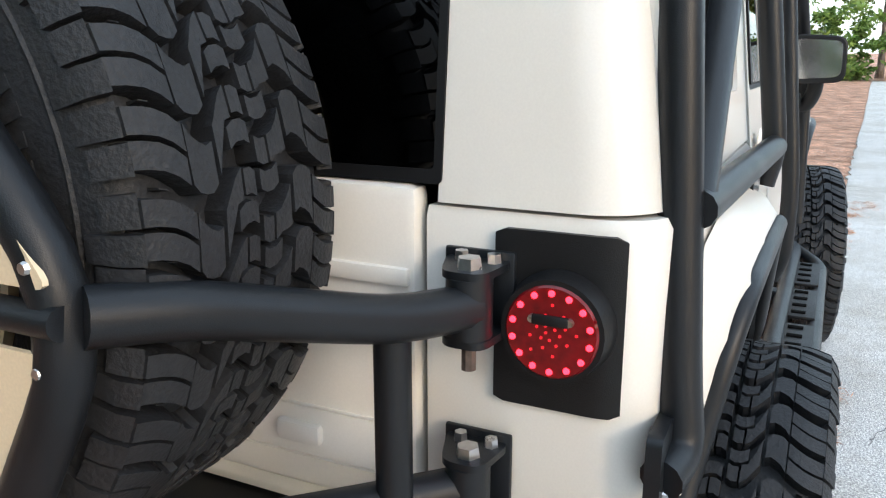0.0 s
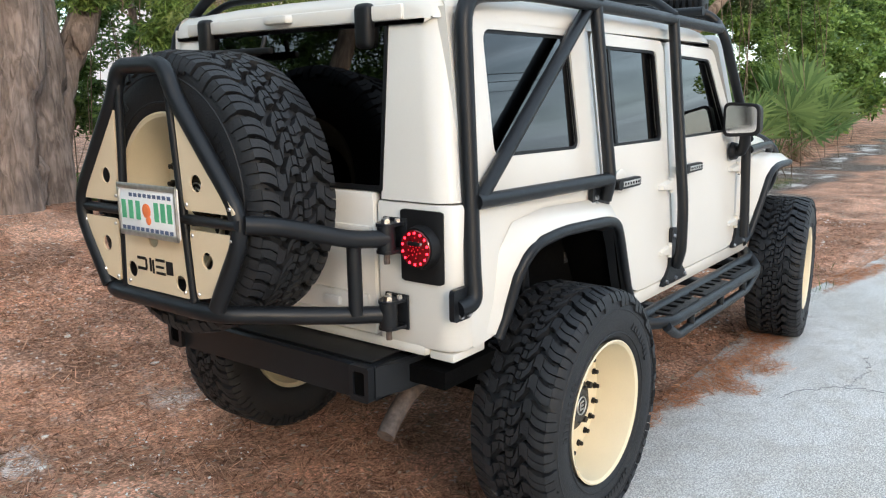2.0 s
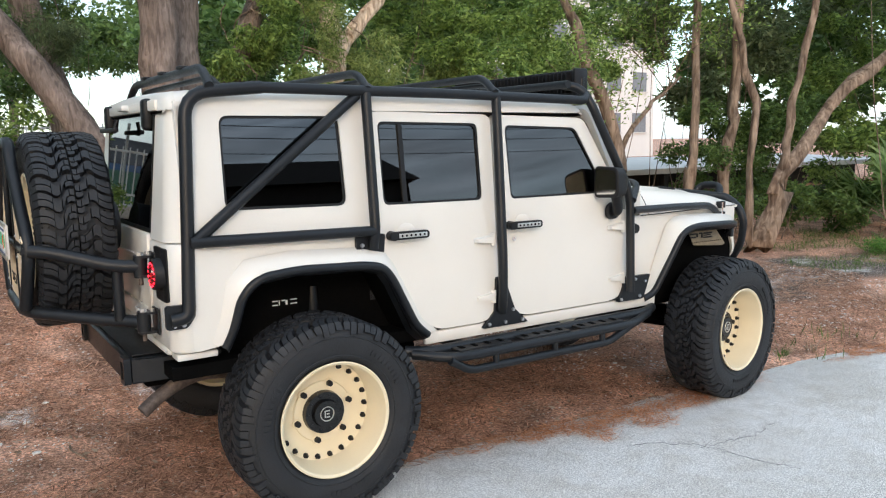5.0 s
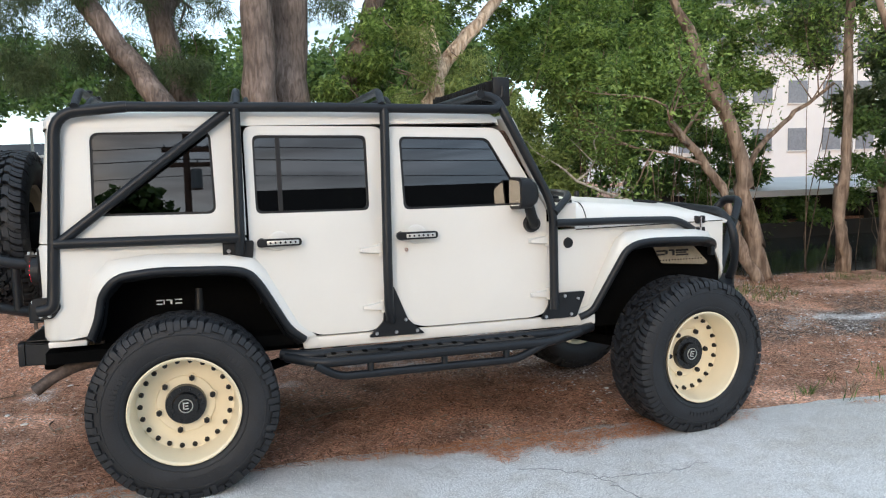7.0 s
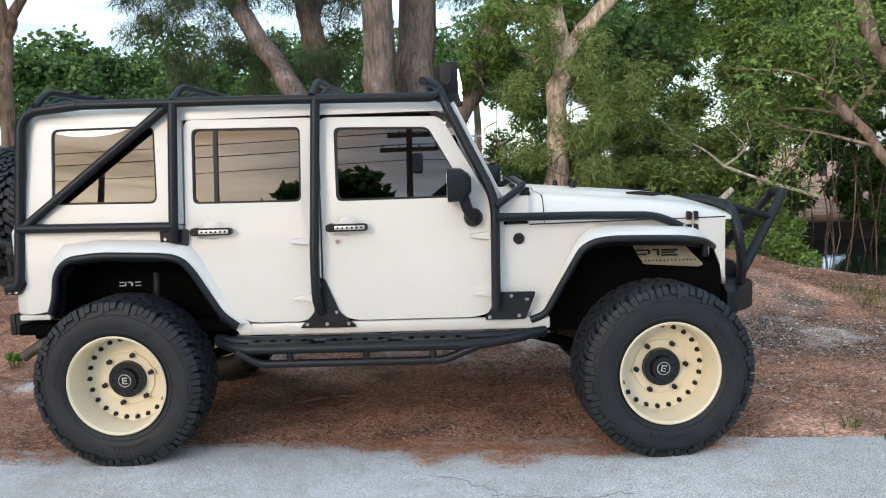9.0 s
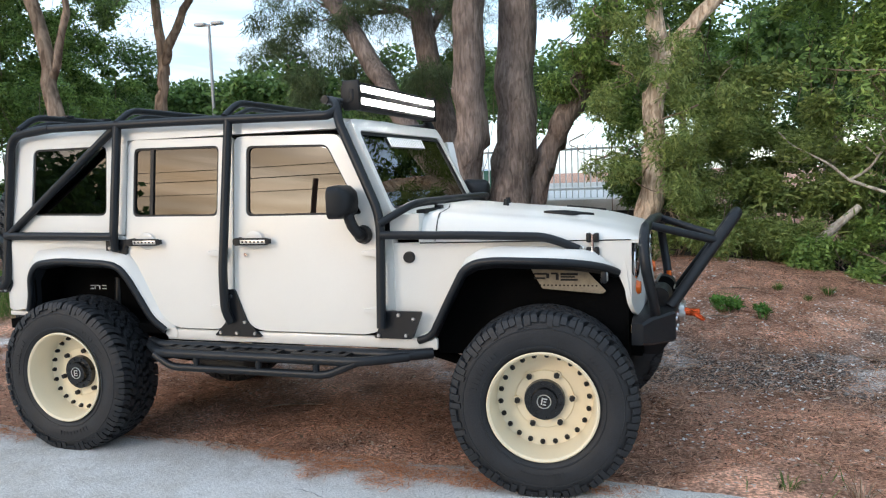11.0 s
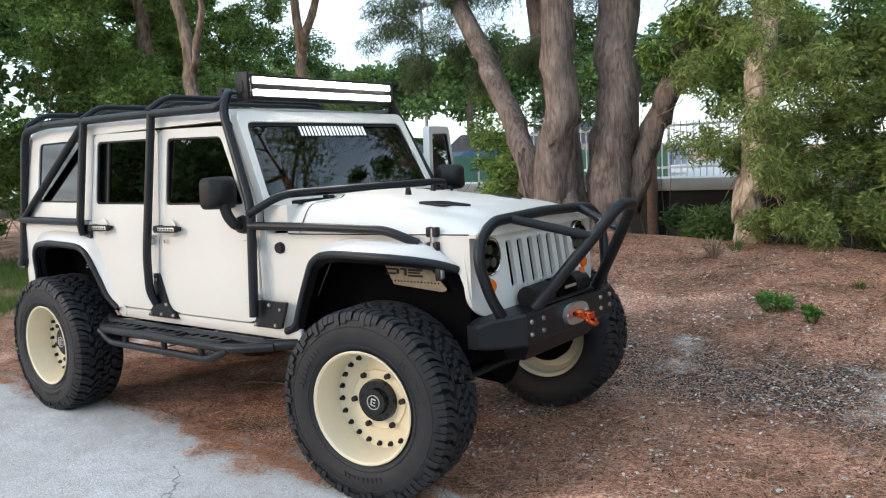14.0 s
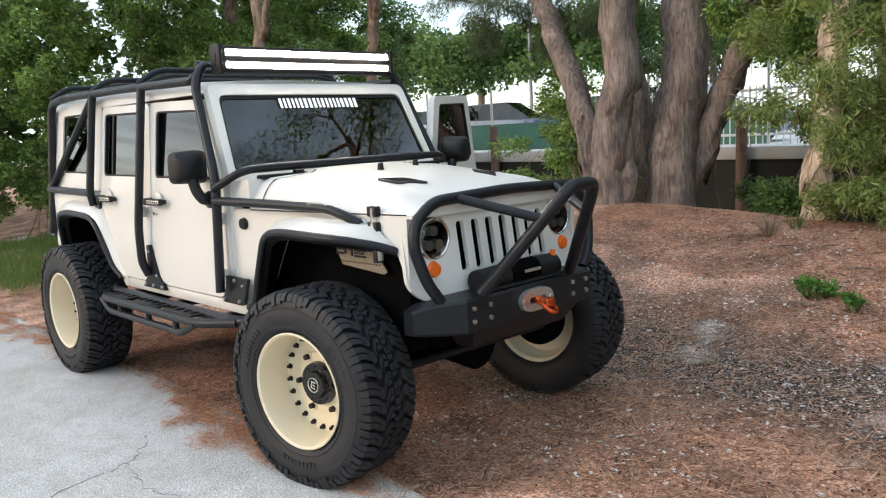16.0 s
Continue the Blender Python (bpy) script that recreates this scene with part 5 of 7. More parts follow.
sc = new("spare_carrier")
sc.parent = jeep
sc["label"] = "black tube spare wheel carrier with tan plates"
FX = -1.165
yc, zc = SPARE_Y, SPARE_Z
BL, BR = (FX, yc + 0.30, 1.015), (FX, yc - 0.30, 1.015)
ML, MR = (FX, yc + 0.46, 1.285), (FX + 0.02, yc - 0.44, 1.285)
tube("hoop", [BR, MR, (FX, yc - 0.165, 1.66), (FX, yc - 0.125, 1.755), (FX, yc + 0.125, 1.755), (FX, yc + 0.165, 1.66), ML, BL], 0.027, sc, rad=0.115)
tube("inner_post", [(FX, yc - 0.13, 1.75), (FX, yc - 0.19, 1.015)], 0.014, sc, rad=0)
tube("inner_post", [(FX, yc + 0.13, 1.75), (FX, yc + 0.19, 1.015)], 0.014, sc, rad=0)
tube("cross_tube", [(FX, yc + 0.45, 1.285), (FX, yc - 0.43, 1.285)], 0.016, sc, rad=0)
tube("upper_arm", [(FX + 0.02, yc - 0.43, 1.285), (FX + 0.10, yc - 0.47, 1.275), (-0.83, -0.515, 1.205), (-0.73, -0.565, 1.20)], 0.029, sc, rad=0.08)
tube("lower_arm", [(FX + 0.06, yc + 0.36, 1.0), (FX, yc + 0.28, 1.0), (FX, yc - 0.28, 0.995), (-0.87, -0.44, 0.955), (-0.73, -0.55, 0.945)], 0.029, sc, rad=0.09)
tube("arm_post", [(-0.815, -0.50, 1.20), (-0.815, -0.50, 0.955)], 0.024, sc, rad=0)
part("hub_mount", disc(bmesh.new(), (-0.92, yc, zc), (1, 0, 0), 0.10, 0.12, 0.22, 24), BLACK, sc)
for z in (1.20, 0.945):
    hg = bmesh.new()
    for dz in (-0.044, 0.044):
        plate(hg, rounded([(-0.755, -0.59), (-0.755, -0.535), (-0.672, -0.505), (-0.672, -0.60)], 0.02), [], lambda u, v, d: (u, v, z + dz - 0.005 + d), 0.010)
    box(hg, (-0.676, -0.602, z - 0.06), (-0.667, -0.503, z + 0.06), 0.003)
    disc(hg, (-0.728, -0.562, z - 0.039), (0, 0, 1), 0.03, 0.03, 0.078, 20)
    h = part("swing_hinge", hg, BLACK, sc)
    part("bolt", disc(bmesh.new(), (-0.728, -0.562, z + 0.049), (0, 0, 1), 0.017, 0.015, 0.014, 6), STEEL, h)
    part("bolt", disc(bmesh.new(), (-0.728, -0.562, z - 0.085), (0, 0, 1), 0.010, 0.010, 0.036, 8), RUST, h)
    for dy in (-0.535, -0.58):
        part("bolt", disc(bmesh.new(), (-0.692, dy, z + 0.049), (0, 0, 1), 0.010, 0.009, 0.012, 6), STEEL, h)
# tan filler plates with round holes and rivets
def tan(poly, holes):
    poly = [(y + yc, z) for y, z in poly]
    pl = part("filler_plate", plate(bmesh.new(), rounded(poly, 0.02), [ring(y + yc, z, 0.027, 18) for y, z in holes], lambda u, v, d: (FX - 0.008 + d, u, v), 0.006), TAN, sc, "tan painted plate with round holes")
    cy, cz = sum(p[0] for p in poly) / len(poly), sum(p[1] for p in poly) / len(poly)
    for y, z in poly:
        part("rivet", disc(bmesh.new(), (FX - 0.008, y + (cy - y) * 0.16, z + (cz - z) * 0.16), (-1, 0, 0), 0.007, 0.005, 0.004, 8), STEEL, pl)
    return pl
for s in (-1, 1):
    tan([(s * 0.165, 1.65), (s * 0.43, 1.315), (s * 0.185, 1.315)], [(s * 0.25, 1.40)])
    tan([(s * 0.20, 1.255), (s * 0.425, 1.255), (s * 0.31, 1.055), (s * 0.215, 1.035)], [(s * 0.28, 1.165)])
low = tan([(-0.17, 1.265), (0.17, 1.265), (0.185, 1.03), (-0.185, 1.03)], [(0.0, 1.205), (-0.135, 1.075), (0.135, 1.09)])
for a, b, c, e in ((-0.10, 1.085, -0.05, 1.095), (-0.10, 1.05, -0.05, 1.06), (-0.055, 1.055, -0.045, 1.09), (-0.03, 1.05, -0.02, 1.095), (-0.015, 1.045, -0.006, 1.09), (0.005, 1.088, 0.055, 1.097), (0.005, 1.066, 0.05, 1.074), (0.005, 1.045, 0.055, 1.054), (0.062, 1.05, 0.098, 1.094)):
    part("mark_stroke", B((FX - 0.010, yc - c, b + 0.045), (FX - 0.0085, yc - a, e + 0.045)), PLASTIC, low)
# number plate, its writing as plain bars
yc -= 0.10
pb = B((FX - 0.048, yc - 0.10, 1.225), (FX - 0.036, yc + 0.21, 1.385), 0.004)
lp = part("number_plate", pb, WHITEV, sc, "white number plate with green bars and an orange mark")
fr = bmesh.new()
for lo, hi in (((yc - 0.105, 1.22), (yc + 0.215, 1.238)), ((yc - 0.105, 1.372), (yc + 0.215, 1.39)), ((yc - 0.105, 1.22), (yc - 0.095, 1.39)), ((yc + 0.205, 1.22), (yc + 0.215, 1.39))):
    box(fr, (FX - 0.053, lo[0], lo[1]), (FX - 0.046, hi[0], hi[1]), 0.002)
part("plate_frame", fr, ALU, lp)
GREEN = mat("green_print", (0.10, 0.42, 0.22), 0.6, var=0.1)
BLUEP = mat("blue_grey_print", (0.10, 0.13, 0.22), 0.6, var=0.1)
for z, y0, k in ((1.353, -0.075, 9), (1.246, -0.085, 11)):
    for i in range(k):
        part("plate_line", B((FX - 0.0545 if z < 1.3 else FX - 0.0495, yc + y0 + i * 0.026, z - 0.006), (FX - 0.0532 if z < 1.3 else FX - 0.0482, yc + y0 + i * 0.026 + 0.017, z + 0.006)), BLUEP, lp)
ORANGEP = mat("orange_print", (0.85, 0.20, 0.06), 0.6, var=0.1)
for y in (0.185, 0.145, 0.105, 0.005, -0.03, -0.065):
    part("plate_bar", B((FX - 0.0495, yc + y - 0.012, 1.275), (FX - 0.0482, yc + y + 0.012, 1.335), 0.0), GREEN, lp)
part("plate_blob", disc(bmesh.new(), (FX - 0.0482, yc + 0.06, 1.305), (-1, 0, 0), 0.024, 0.02, 0.0015, 12), ORANGEP, lp)
part("plate_blob", disc(bmesh.new(), (FX - 0.0482, yc + 0.052, 1.275), (-1, 0, 0), 0.015, 0.012, 0.0015, 12), ORANGEP, lp)

# ---- underbody, cabin ----
for x in (0.0, 2.946):
    part("axle", sweep(bmesh.new(), [(x, -0.80, 0.462), (x, 0.80, 0.462)], 0.05, rad=0), DARK, jeep)
    part("differential", disc(bmesh.new(), (x - 0.13, 0.1, 0.47), (1, 0, 0), 0.13, 0.15, 0.26, 20), DARK, jeep)
for s in (-1, 1):
    part("chassis_rail", B((-0.72, s * 0.45 - 0.04, 0.62), (3.40, s * 0.45 + 0.04, 0.73), 0.01), DARK, jeep)
    for x in (0.08, 2.88):
        sh = disc(bmesh.new(), (x, s * 0.60, 0.50), (0.02, -s * 0.08, 1), 0.028, 0.028, 0.52, 14)
        part("shock_absorber", sh, BLACK if x < 1 else ALU, jeep)
        co = bmesh.new()
        sweep(co, [(x + 0.14 + 0.065 * math.cos(a * 0.5), s * 0.50 + 0.065 * math.sin(a * 0.5), 0.55 + a * 0.0055) for a in range(80)], 0.010, rad=0, n=8)
        part("coil_spring", co, DARK, jeep)
    part("control_arm", sweep(bmesh.new(), [(2.90, s * 0.50, 0.42), (2.15, s * 0.42, 0.60)], 0.03, rad=0), DARK, jeep)
    part("control_arm", sweep(bmesh.new(), [(0.05, s * 0.50, 0.42), (0.75, s * 0.42, 0.60)], 0.03, rad=0), DARK, jeep)
part("steering_link", sweep(bmesh.new(), [(3.10, -0.62, 0.47), (3.12, 0.60, 0.47)], 0.022, rad=0), BLACK, jeep)
for x, ys in ((1.25, (-0.36, 0.36)), (0.35, (-0.36, 0.0, 0.36))):
    for y in ys:
        b = B((x, y - 0.22, 0.85), (x + 0.48, y + 0.22, 1.02), 0.06, 3)
        box(b, (x - 0.06, y - 0.21, 0.95), (x + 0.10, y + 0.21, 1.50), 0.06, 3)
        se = part("cabin_seat", b, SEAT, jeep)
        part("headrest", B((x - 0.05, y - 0.12, 1.52), (x + 0.05, y + 0.12, 1.68), 0.04, 3), SEAT, se)
part("dashboard", B((1.86, -0.68, 1.10), (2.10, 0.68, 1.36), 0.05, 3), SEAT, jeep)
part("steering_wheel", sweep(bmesh.new(), [(1.76 + 0.06 * math.sin(a), 0.36 + 0.18 * math.cos(a), 1.27 + 0.17 * math.sin(a)) for a in (2 * math.pi * k / 28 for k in range(28))], 0.016, n=8, closed=True), PLASTIC, jeep)
for s in (-1, 1):
    tube("roll_bar", [(-0.45, s * 0.60, 0.80), (-0.42, s * 0.58, 1.78), (1.75, s * 0.56, 1.84)], 0.03, jeep, SEAT, rad=0.15)
tube("roll_hoop", [(0.98, -0.60, 0.80), (0.98, -0.57, 1.84), (0.98, 0.57, 1.84), (0.98, 0.60, 0.80)], 0.03, jeep, SEAT, rad=0.15)
part("headliner", B((-0.55, -0.62, 1.875), (1.72, 0.62, 1.882)), SEAT, jeep)


# ---- trees and plants ----
def leaf_material(name, dark, light, shine=0.45):
    m = bpy.data.materials.new(name)
    m.use_nodes = True
    t, b = m.node_tree, m.node_tree.nodes["Principled BSDF"]
    g = t.nodes.new("ShaderNodeNewGeometry")
    r = t.nodes.new("ShaderNodeValToRGB")
    r.color_ramp.elements[0].color, r.color_ramp.elements[1].color = (*dark, 1), (*light, 1)
    t.links.new(g.outputs["Random Per Island"], r.inputs["Fac"])
    t.links.new(r.outputs["Color"], b.inputs["Base Color"])
    b.inputs["Roughness"].default_value = shine
    b.inputs["Specular IOR Level"].default_value = 0.3
    tr = t.nodes.new("ShaderNodeBsdfTranslucent")
    t.links.new(r.outputs["Color"], tr.inputs["Color"])
    mx = t.nodes.new("ShaderNodeMixShader")
    mx.inputs[0].default_value = 0.35
    t.links.new(b.outputs[0], mx.inputs[1])
    t.links.new(tr.outputs[0], mx.inputs[2])
    t.links.new(mx.outputs[0], t.nodes["Material Output"].inputs["Surface"])
    return m


LEAF = leaf_material("broad_leaf", (0.075, 0.145, 0.035), (0.36, 0.50, 0.13))
LEAF_DARK = leaf_material("dark_leaf", (0.05, 0.10, 0.028), (0.19, 0.29, 0.08))
LEAF_GREY = leaf_material("grey_green_leaf", (0.08, 0.115, 0.05), (0.23, 0.29, 0.14))
LEAF_YELLOW = leaf_material("yellow_green_leaf", (0.11, 0.165, 0.045), (0.38, 0.45, 0.14))
NEEDLE = leaf_material("pine_needle", (0.06, 0.09, 0.04), (0.17, 0.22, 0.10), 0.6)
DRY = leaf_material("dry_needle", (0.10, 0.046, 0.029), (0.88, 0.54, 0.36), 0.8)
ORANGE_DRY = leaf_material("orange_dry_needle", (0.30, 0.12, 0.055), (0.85, 0.46, 0.26), 0.8)
DRYLEAF = leaf_material("dry_leaf", (0.16, 0.09, 0.05), (0.55, 0.44, 0.33), 0.7)
GRASS = leaf_material("grass_blade", (0.05, 0.10, 0.02), (0.17, 0.26, 0.06), 0.6)
PALM = leaf_material("palmetto_leaf", (0.10, 0.18, 0.06), (0.28, 0.40, 0.14), 0.4)


def bark_material(name, dark, light, stretch=0.10, scale=22.0, depth=1.0):
    m = bpy.data.materials.new(name)
    m.use_nodes = True
    t, b = m.node_tree, m.node_tree.nodes["Principled BSDF"]
    N, Lk = t.nodes.new, t.links.new
    co, mp = N("ShaderNodeTexCoord"), N("ShaderNodeMapping")
    mp.inputs["Scale"].default_value = (1, 1, stretch)
    Lk(co.outputs["Object"], mp.inputs["Vector"])
    n = N("ShaderNodeTexNoise")
    n.inputs["Scale"].default_value, n.inputs["Detail"].default_value, n.inputs["Distortion"].default_value = scale, 9, 0.8
    Lk(mp.outputs[0], n.inputs["Vector"])
    n2 = N("ShaderNodeTexNoise")
    n2.inputs["Scale"].default_value, n2.inputs["Detail"].default_value = 3.0, 5
    Lk(co.outputs["Object"], n2.inputs["Vector"])
    r = N("ShaderNodeValToRGB")
    r.color_ramp.elements[0].position, r.color_ramp.elements[1].position = 0.36, 0.66
    r.color_ramp.elements[0].color, r.color_ramp.elements[1].color = (*dark, 1), (*light, 1)
    Lk(n.outputs["Fac"], r.inputs["Fac"])
    hs = N("ShaderNodeHueSaturation")
    mr = N("ShaderNodeMapRange")
    mr.inputs["From Min"].default_value, mr.inputs["From Max"].default_value = 0.3, 0.7
    mr.inputs["To Min"].default_value, mr.inputs["To Max"].default_value = 0.65, 1.35
    Lk(n2.outputs["Fac"], mr.inputs["Value"])
    Lk(mr.outputs[0], hs.inputs["Value"])
    Lk(r.outputs["Color"], hs.inputs["Color"])
    Lk(hs.outputs["Color"], b.inputs["Base Color"])
    b.inputs["Roughness"].default_value = 0.95
    b.inputs["Specular IOR Level"].default_value = 0.15
    bp = N("ShaderNodeBump")
    bp.inputs["Strength"].default_value, bp.inputs["Distance"].default_value = depth, 0.03
    Lk(n.outputs["Fac"], bp.inputs["Height"])
    Lk(bp.outputs[0], b.inputs["Normal"])
    return m


BARK = bark_material("furrowed_bark", (0.15, 0.118, 0.10), (0.30, 0.24, 0.207), 0.2, 26)
PAPERBARK = bark_material("paper_bark", (0.36, 0.255, 0.175), (0.84, 0.69, 0.53), 0.3, 22)
PALEBARK = bark_material("pale_bark", (0.13, 0.09, 0.065), (0.36, 0.27, 0.20), 0.2, 14, 0.6)

DRIFTWOOD = bark_material("bleached_wood", (0.36, 0.31, 0.25), (0.66, 0.60, 0.52), 0.2, 30, 0.4)

def leaves(centres, n, length, width, spread, droop, seed, up=0.0):
    """Vertices of n pointed leaves strewn about the centres (x, y, z, radius)."""
    g = np.random.default_rng(seed)
    c = np.array(centres)
    k = g.integers(0, len(c), n)
    d = g.normal(size=(n, 3))
    d /= np.linalg.norm(d, axis=1)[:, None]
    pos = c[k, :3] + d * (c[k, 3] * g.random(n) ** 0.45)[:, None] * np.array(spread)
    way = g.normal(size=(n, 3))
    way[:, 2] = way[:, 2] * 0.6 - droop + up
    way /= np.linalg.norm(way, axis=1)[:, None]
    side = np.cross(way, g.normal(size=(n, 3)))
    side /= np.linalg.norm(side, axis=1)[:, None]
    ln = (length * (0.6 + 0.8 * g.random(n)))[:, None]
    wd = (width * (0.6 + 0.8 * g.random(n)))[:, None]
    v = np.stack([pos, pos + way * ln * 0.45 + side * wd, pos + way * ln, pos + way * ln * 0.45 - side * wd], axis=1)
    return v.reshape(-1, 3)


DENSE = 1.85


def quads(name, v, material, parent=None, label=""):
    n = len(v) // 4
    me = bpy.data.meshes.new(name)
    me.vertices.add(n * 4)
    me.vertices.foreach_set("co", np.ascontiguousarray(v, dtype=np.float32).ravel())
    me.loops.add(n * 4)
    me.loops.foreach_set("vertex_index", np.arange(n * 4, dtype=np.int32))
    me.polygons.add(n)
    me.polygons.foreach_set("loop_start", np.arange(n, dtype=np.int32) * 4)
    me.update(calc_edges=True)
    me.materials.append(material)
    ob = new(name, me)
    if parent:
        ob.parent = parent
    if label:
        ob["label"] = label
    return ob


def limb_pts(pts, rng, wob=0.05, n=4):
    out = []
    for a, b in zip(pts, pts[1:]):
        a, b = Vector(a), Vector(b)
        for i in range(n):
            q = a.lerp(b, i / n)
            out.append(q + Vector((rng.uniform(-wob, wob), rng.uniform(-wob, wob), 0)) * (1 if (i or out) else 0))
    return out + [Vector(pts[-1])]


def trunk_mesh(pts, r0, r1, rng, flare=0.35, n=14, wob=0.04):
    p = limb_pts(pts, rng, wob)
    L = len(p) - 1
    radii = [(r0 + (r1 - r0) * i / L) * (1 + flare * max(0, 1 - i / (L * 0.14)) ** 2) for i in range(L + 1)]
    bm = sweep(bmesh.new(), p, r0, n=n, rad=0, radii=radii)
    bm.verts.ensure_lookup_table()
    for v in bm.verts:
        q = noise.noise((v.co.x * 7, v.co.y * 7, v.co.z * 1.6)) * 0.07 + noise.noise((v.co.x * 22, v.co.y * 22, v.co.z * 4)) * 0.035
        k = v.index // n if v.index < (L + 1) * n else L
        c = p[min(k, L)]
        v.co = c + (v.co - c) * (1 + q)
    return bm


def branches(start, way, length, radius, rng, depth, out, tips):
    """Grows a bent branch with forks; gathers tube data and leaf centres."""
    pts, d, p = [Vector(start)], Vector(way).normalized(), Vector(start)
    for _ in range(4):
        d = (d + Vector((rng.uniform(-0.35, 0.35), rng.uniform(-0.35, 0.35), rng.uniform(-0.2, 0.22)))).normalized()
        p = p + d * length / 4
        pts.append(p)
    out.append((pts, radius))
    tips.append(tuple(pts[-1]))
    if depth:
        for _ in range(3):
            k = rng.randint(1, 4)
            w = (d + Vector((rng.uniform(-1, 1), rng.uniform(-1, 1), rng.uniform(-0.5, 0.6)))).normalized()
            branches(pts[k], w, length * 0.62, radius * 0.55, rng, depth - 1, out, tips)
    else:
        tips.append(tuple(pts[2]))


def tree(name, label, category, base, stems, material, leaf, seed, count, size, reach=1.6, clump=0.55, droop=0.4, grow=None, spread=(1, 1, 0.8), group="", depth=2):
    """stems: (points, lower radius, upper radius). Branches with leaf clumps grow from the upper part of each stem."""
    rng = random.Random(seed)
    t = thing(name, label, category, group, at=base)
    tips = []
    for i, (pts, r0, r1) in enumerate(stems):
        rel = [tuple(Vector(p) - Vector(base)) for p in pts]
        part("trunk" if i == 0 else "limb", trunk_mesh(rel, r0, r1, rng, 0.35 if i == 0 else 0.1), material, t, angle=3)
        tube_data = []
        for _ in range(grow or 5):
            a, b = Vector(rel[-2]), Vector(rel[-1])
            s = a.lerp(b, rng.uniform(0.1, 1.0))
            w = (b - a).normalized() * 0.5 + Vector((rng.uniform(-1, 1), rng.uniform(-1, 1), rng.uniform(-0.3, 0.7)))
            branches(s, w, reach * rng.uniform(0.7, 1.2), r1 * 0.55, rng, depth, tube_data, tips)
        bm = bmesh.new()
        for p, r in tube_data:
            sweep(bm, p, r, n=5, rad=0, radii=[r * (1 - 0.16 * k) for k in range(len(p))])
        part("twigwork", bm, material, t, angle=3)["kind"] = "stuff"
    centres = [(*p, clump * rng.uniform(0.6, 1.2)) for p in tips]
    quads("crown", leaves(centres, int(count * DENSE * 0.8), size[0] * 0.9, size[1], spread, droop, seed), leaf, t)
    return t


G = rise
# the many-stemmed tree on the bank
tree("casuarina_tree", "large rough-barked tree with several trunks on the bank", "tree", (0.75, 5.05, 0.45),
     [([(0.58, 5.02, 0.35), (0.64, 5.01, 1.2), (0.79, 4.98, 2.2), (0.84, 4.97, 3.2), (0.86, 4.97, 4.6), (0.9, 5.0, 6.4)], 0.22, 0.185),
      ([(1.12, 5.52, 0.35), (1.15, 5.56, 1.2), (1.21, 5.66, 2.2), (1.24, 5.70, 3.2), (1.28, 5.74, 4.6), (1.35, 5.8, 6.4)], 0.285, 0.24),
      ([(0.46, 5.08, 0.42), (0.26, 5.14, 1.5), (-0.36, 5.42, 2.6), (-0.84, 5.66, 3.25), (-1.7, 5.9, 4.5), (-2.3, 6.0, 5.4)], 0.17, 0.11),
      ([(0.30, 6.40, 0.05), (0.05, 6.45, 2.0), (-0.29, 6.53, 3.3), (-0.55, 6.6, 5.4)], 0.21, 0.15),
      ([(1.30, 5.70, 0.9), (1.48, 5.78, 1.5), (1.78, 5.85, 2.2), (2.10, 5.9, 2.85), (2.6, 6.2, 4.2), (2.9, 6.5, 5.6)], 0.16, 0.12)],
     BARK, NEEDLE, 11, 70000, (0.13, 0.0042), reach=1.9, clump=0.6, droop=1.0, grow=4, spread=(1, 1, 1.15))
# knobs at the foot of the trunks
kn = thing("root_burl", "knobbly grey brown root burl between the trunks", "root", at=(0.80, 5.05, 0.55))
pts = fillet([(0.02, -0.02, -0.25), (0.0, 0.0, 0.15), (0.05, 0.0, 0.45), (0.0, 0.03, 0.75), (0.06, 0.08, 1.1)], 0.2, 8)
bm = sweep(bmesh.new(), pts, 0.1, n=16, rad=0, radii=[0.115 - 0.06 * i / len(pts) + 0.03 * math.exp(-((i - 14) / 3.0) ** 2) for i in range(len(pts))])
for v in bm.verts:
    q = Vector((v.co.x, v.co.y, 0)).normalized()
    v.co += q * (0.05 * noise.noise(v.co * 6) + 0.025 * noise.noise(v.co * 17))
part("burl", bm, BARK, kn, angle=3)

tree("paperbark_tree", "tall tree with peeling pinkish tan bark on the bank", "tree", (2.92, 5.08, 0.40),
     [([(2.92, 5.08, 0.35), (2.97, 5.14, 1.2), (3.05, 5.25, 2.3), (3.09, 5.28, 3.0), (3.0, 5.35, 4.6), (2.95, 5.4, 6.2)], 0.15, 0.09),
      ([(3.09, 5.28, 2.85), (3.45, 5.3, 3.25), (3.9, 5.35, 3.7), (4.6, 5.5, 4.8)], 0.105, 0.06)],
     PAPERBARK, LEAF_GREY, 5, 26000, (0.10, 0.011), reach=1.6, clump=0.55, droop=0.7, grow=6)
tree("leaning_tree", "leaning tan-barked tree beyond the tail of the vehicle", "tree", (-4.15, 3.62, 0.15),
     [([(-4.15, 3.62, 0.1), (-4.30, 3.65, 1.4), (-4.57, 3.70, 2.9), (-4.9, 3.8, 4.2), (-5.3, 3.9, 6.0)], 0.13, 0.07), ([(-4.6, 3.7, 3.0), (-4.3, 3.75, 3.9), (-4.25, 3.8, 5.2)], 0.06, 0.03)],
     PALEBARK, LEAF_DARK, 9, 15000, (0.10, 0.013), reach=1.4, clump=0.55, droop=0.7, grow=4)
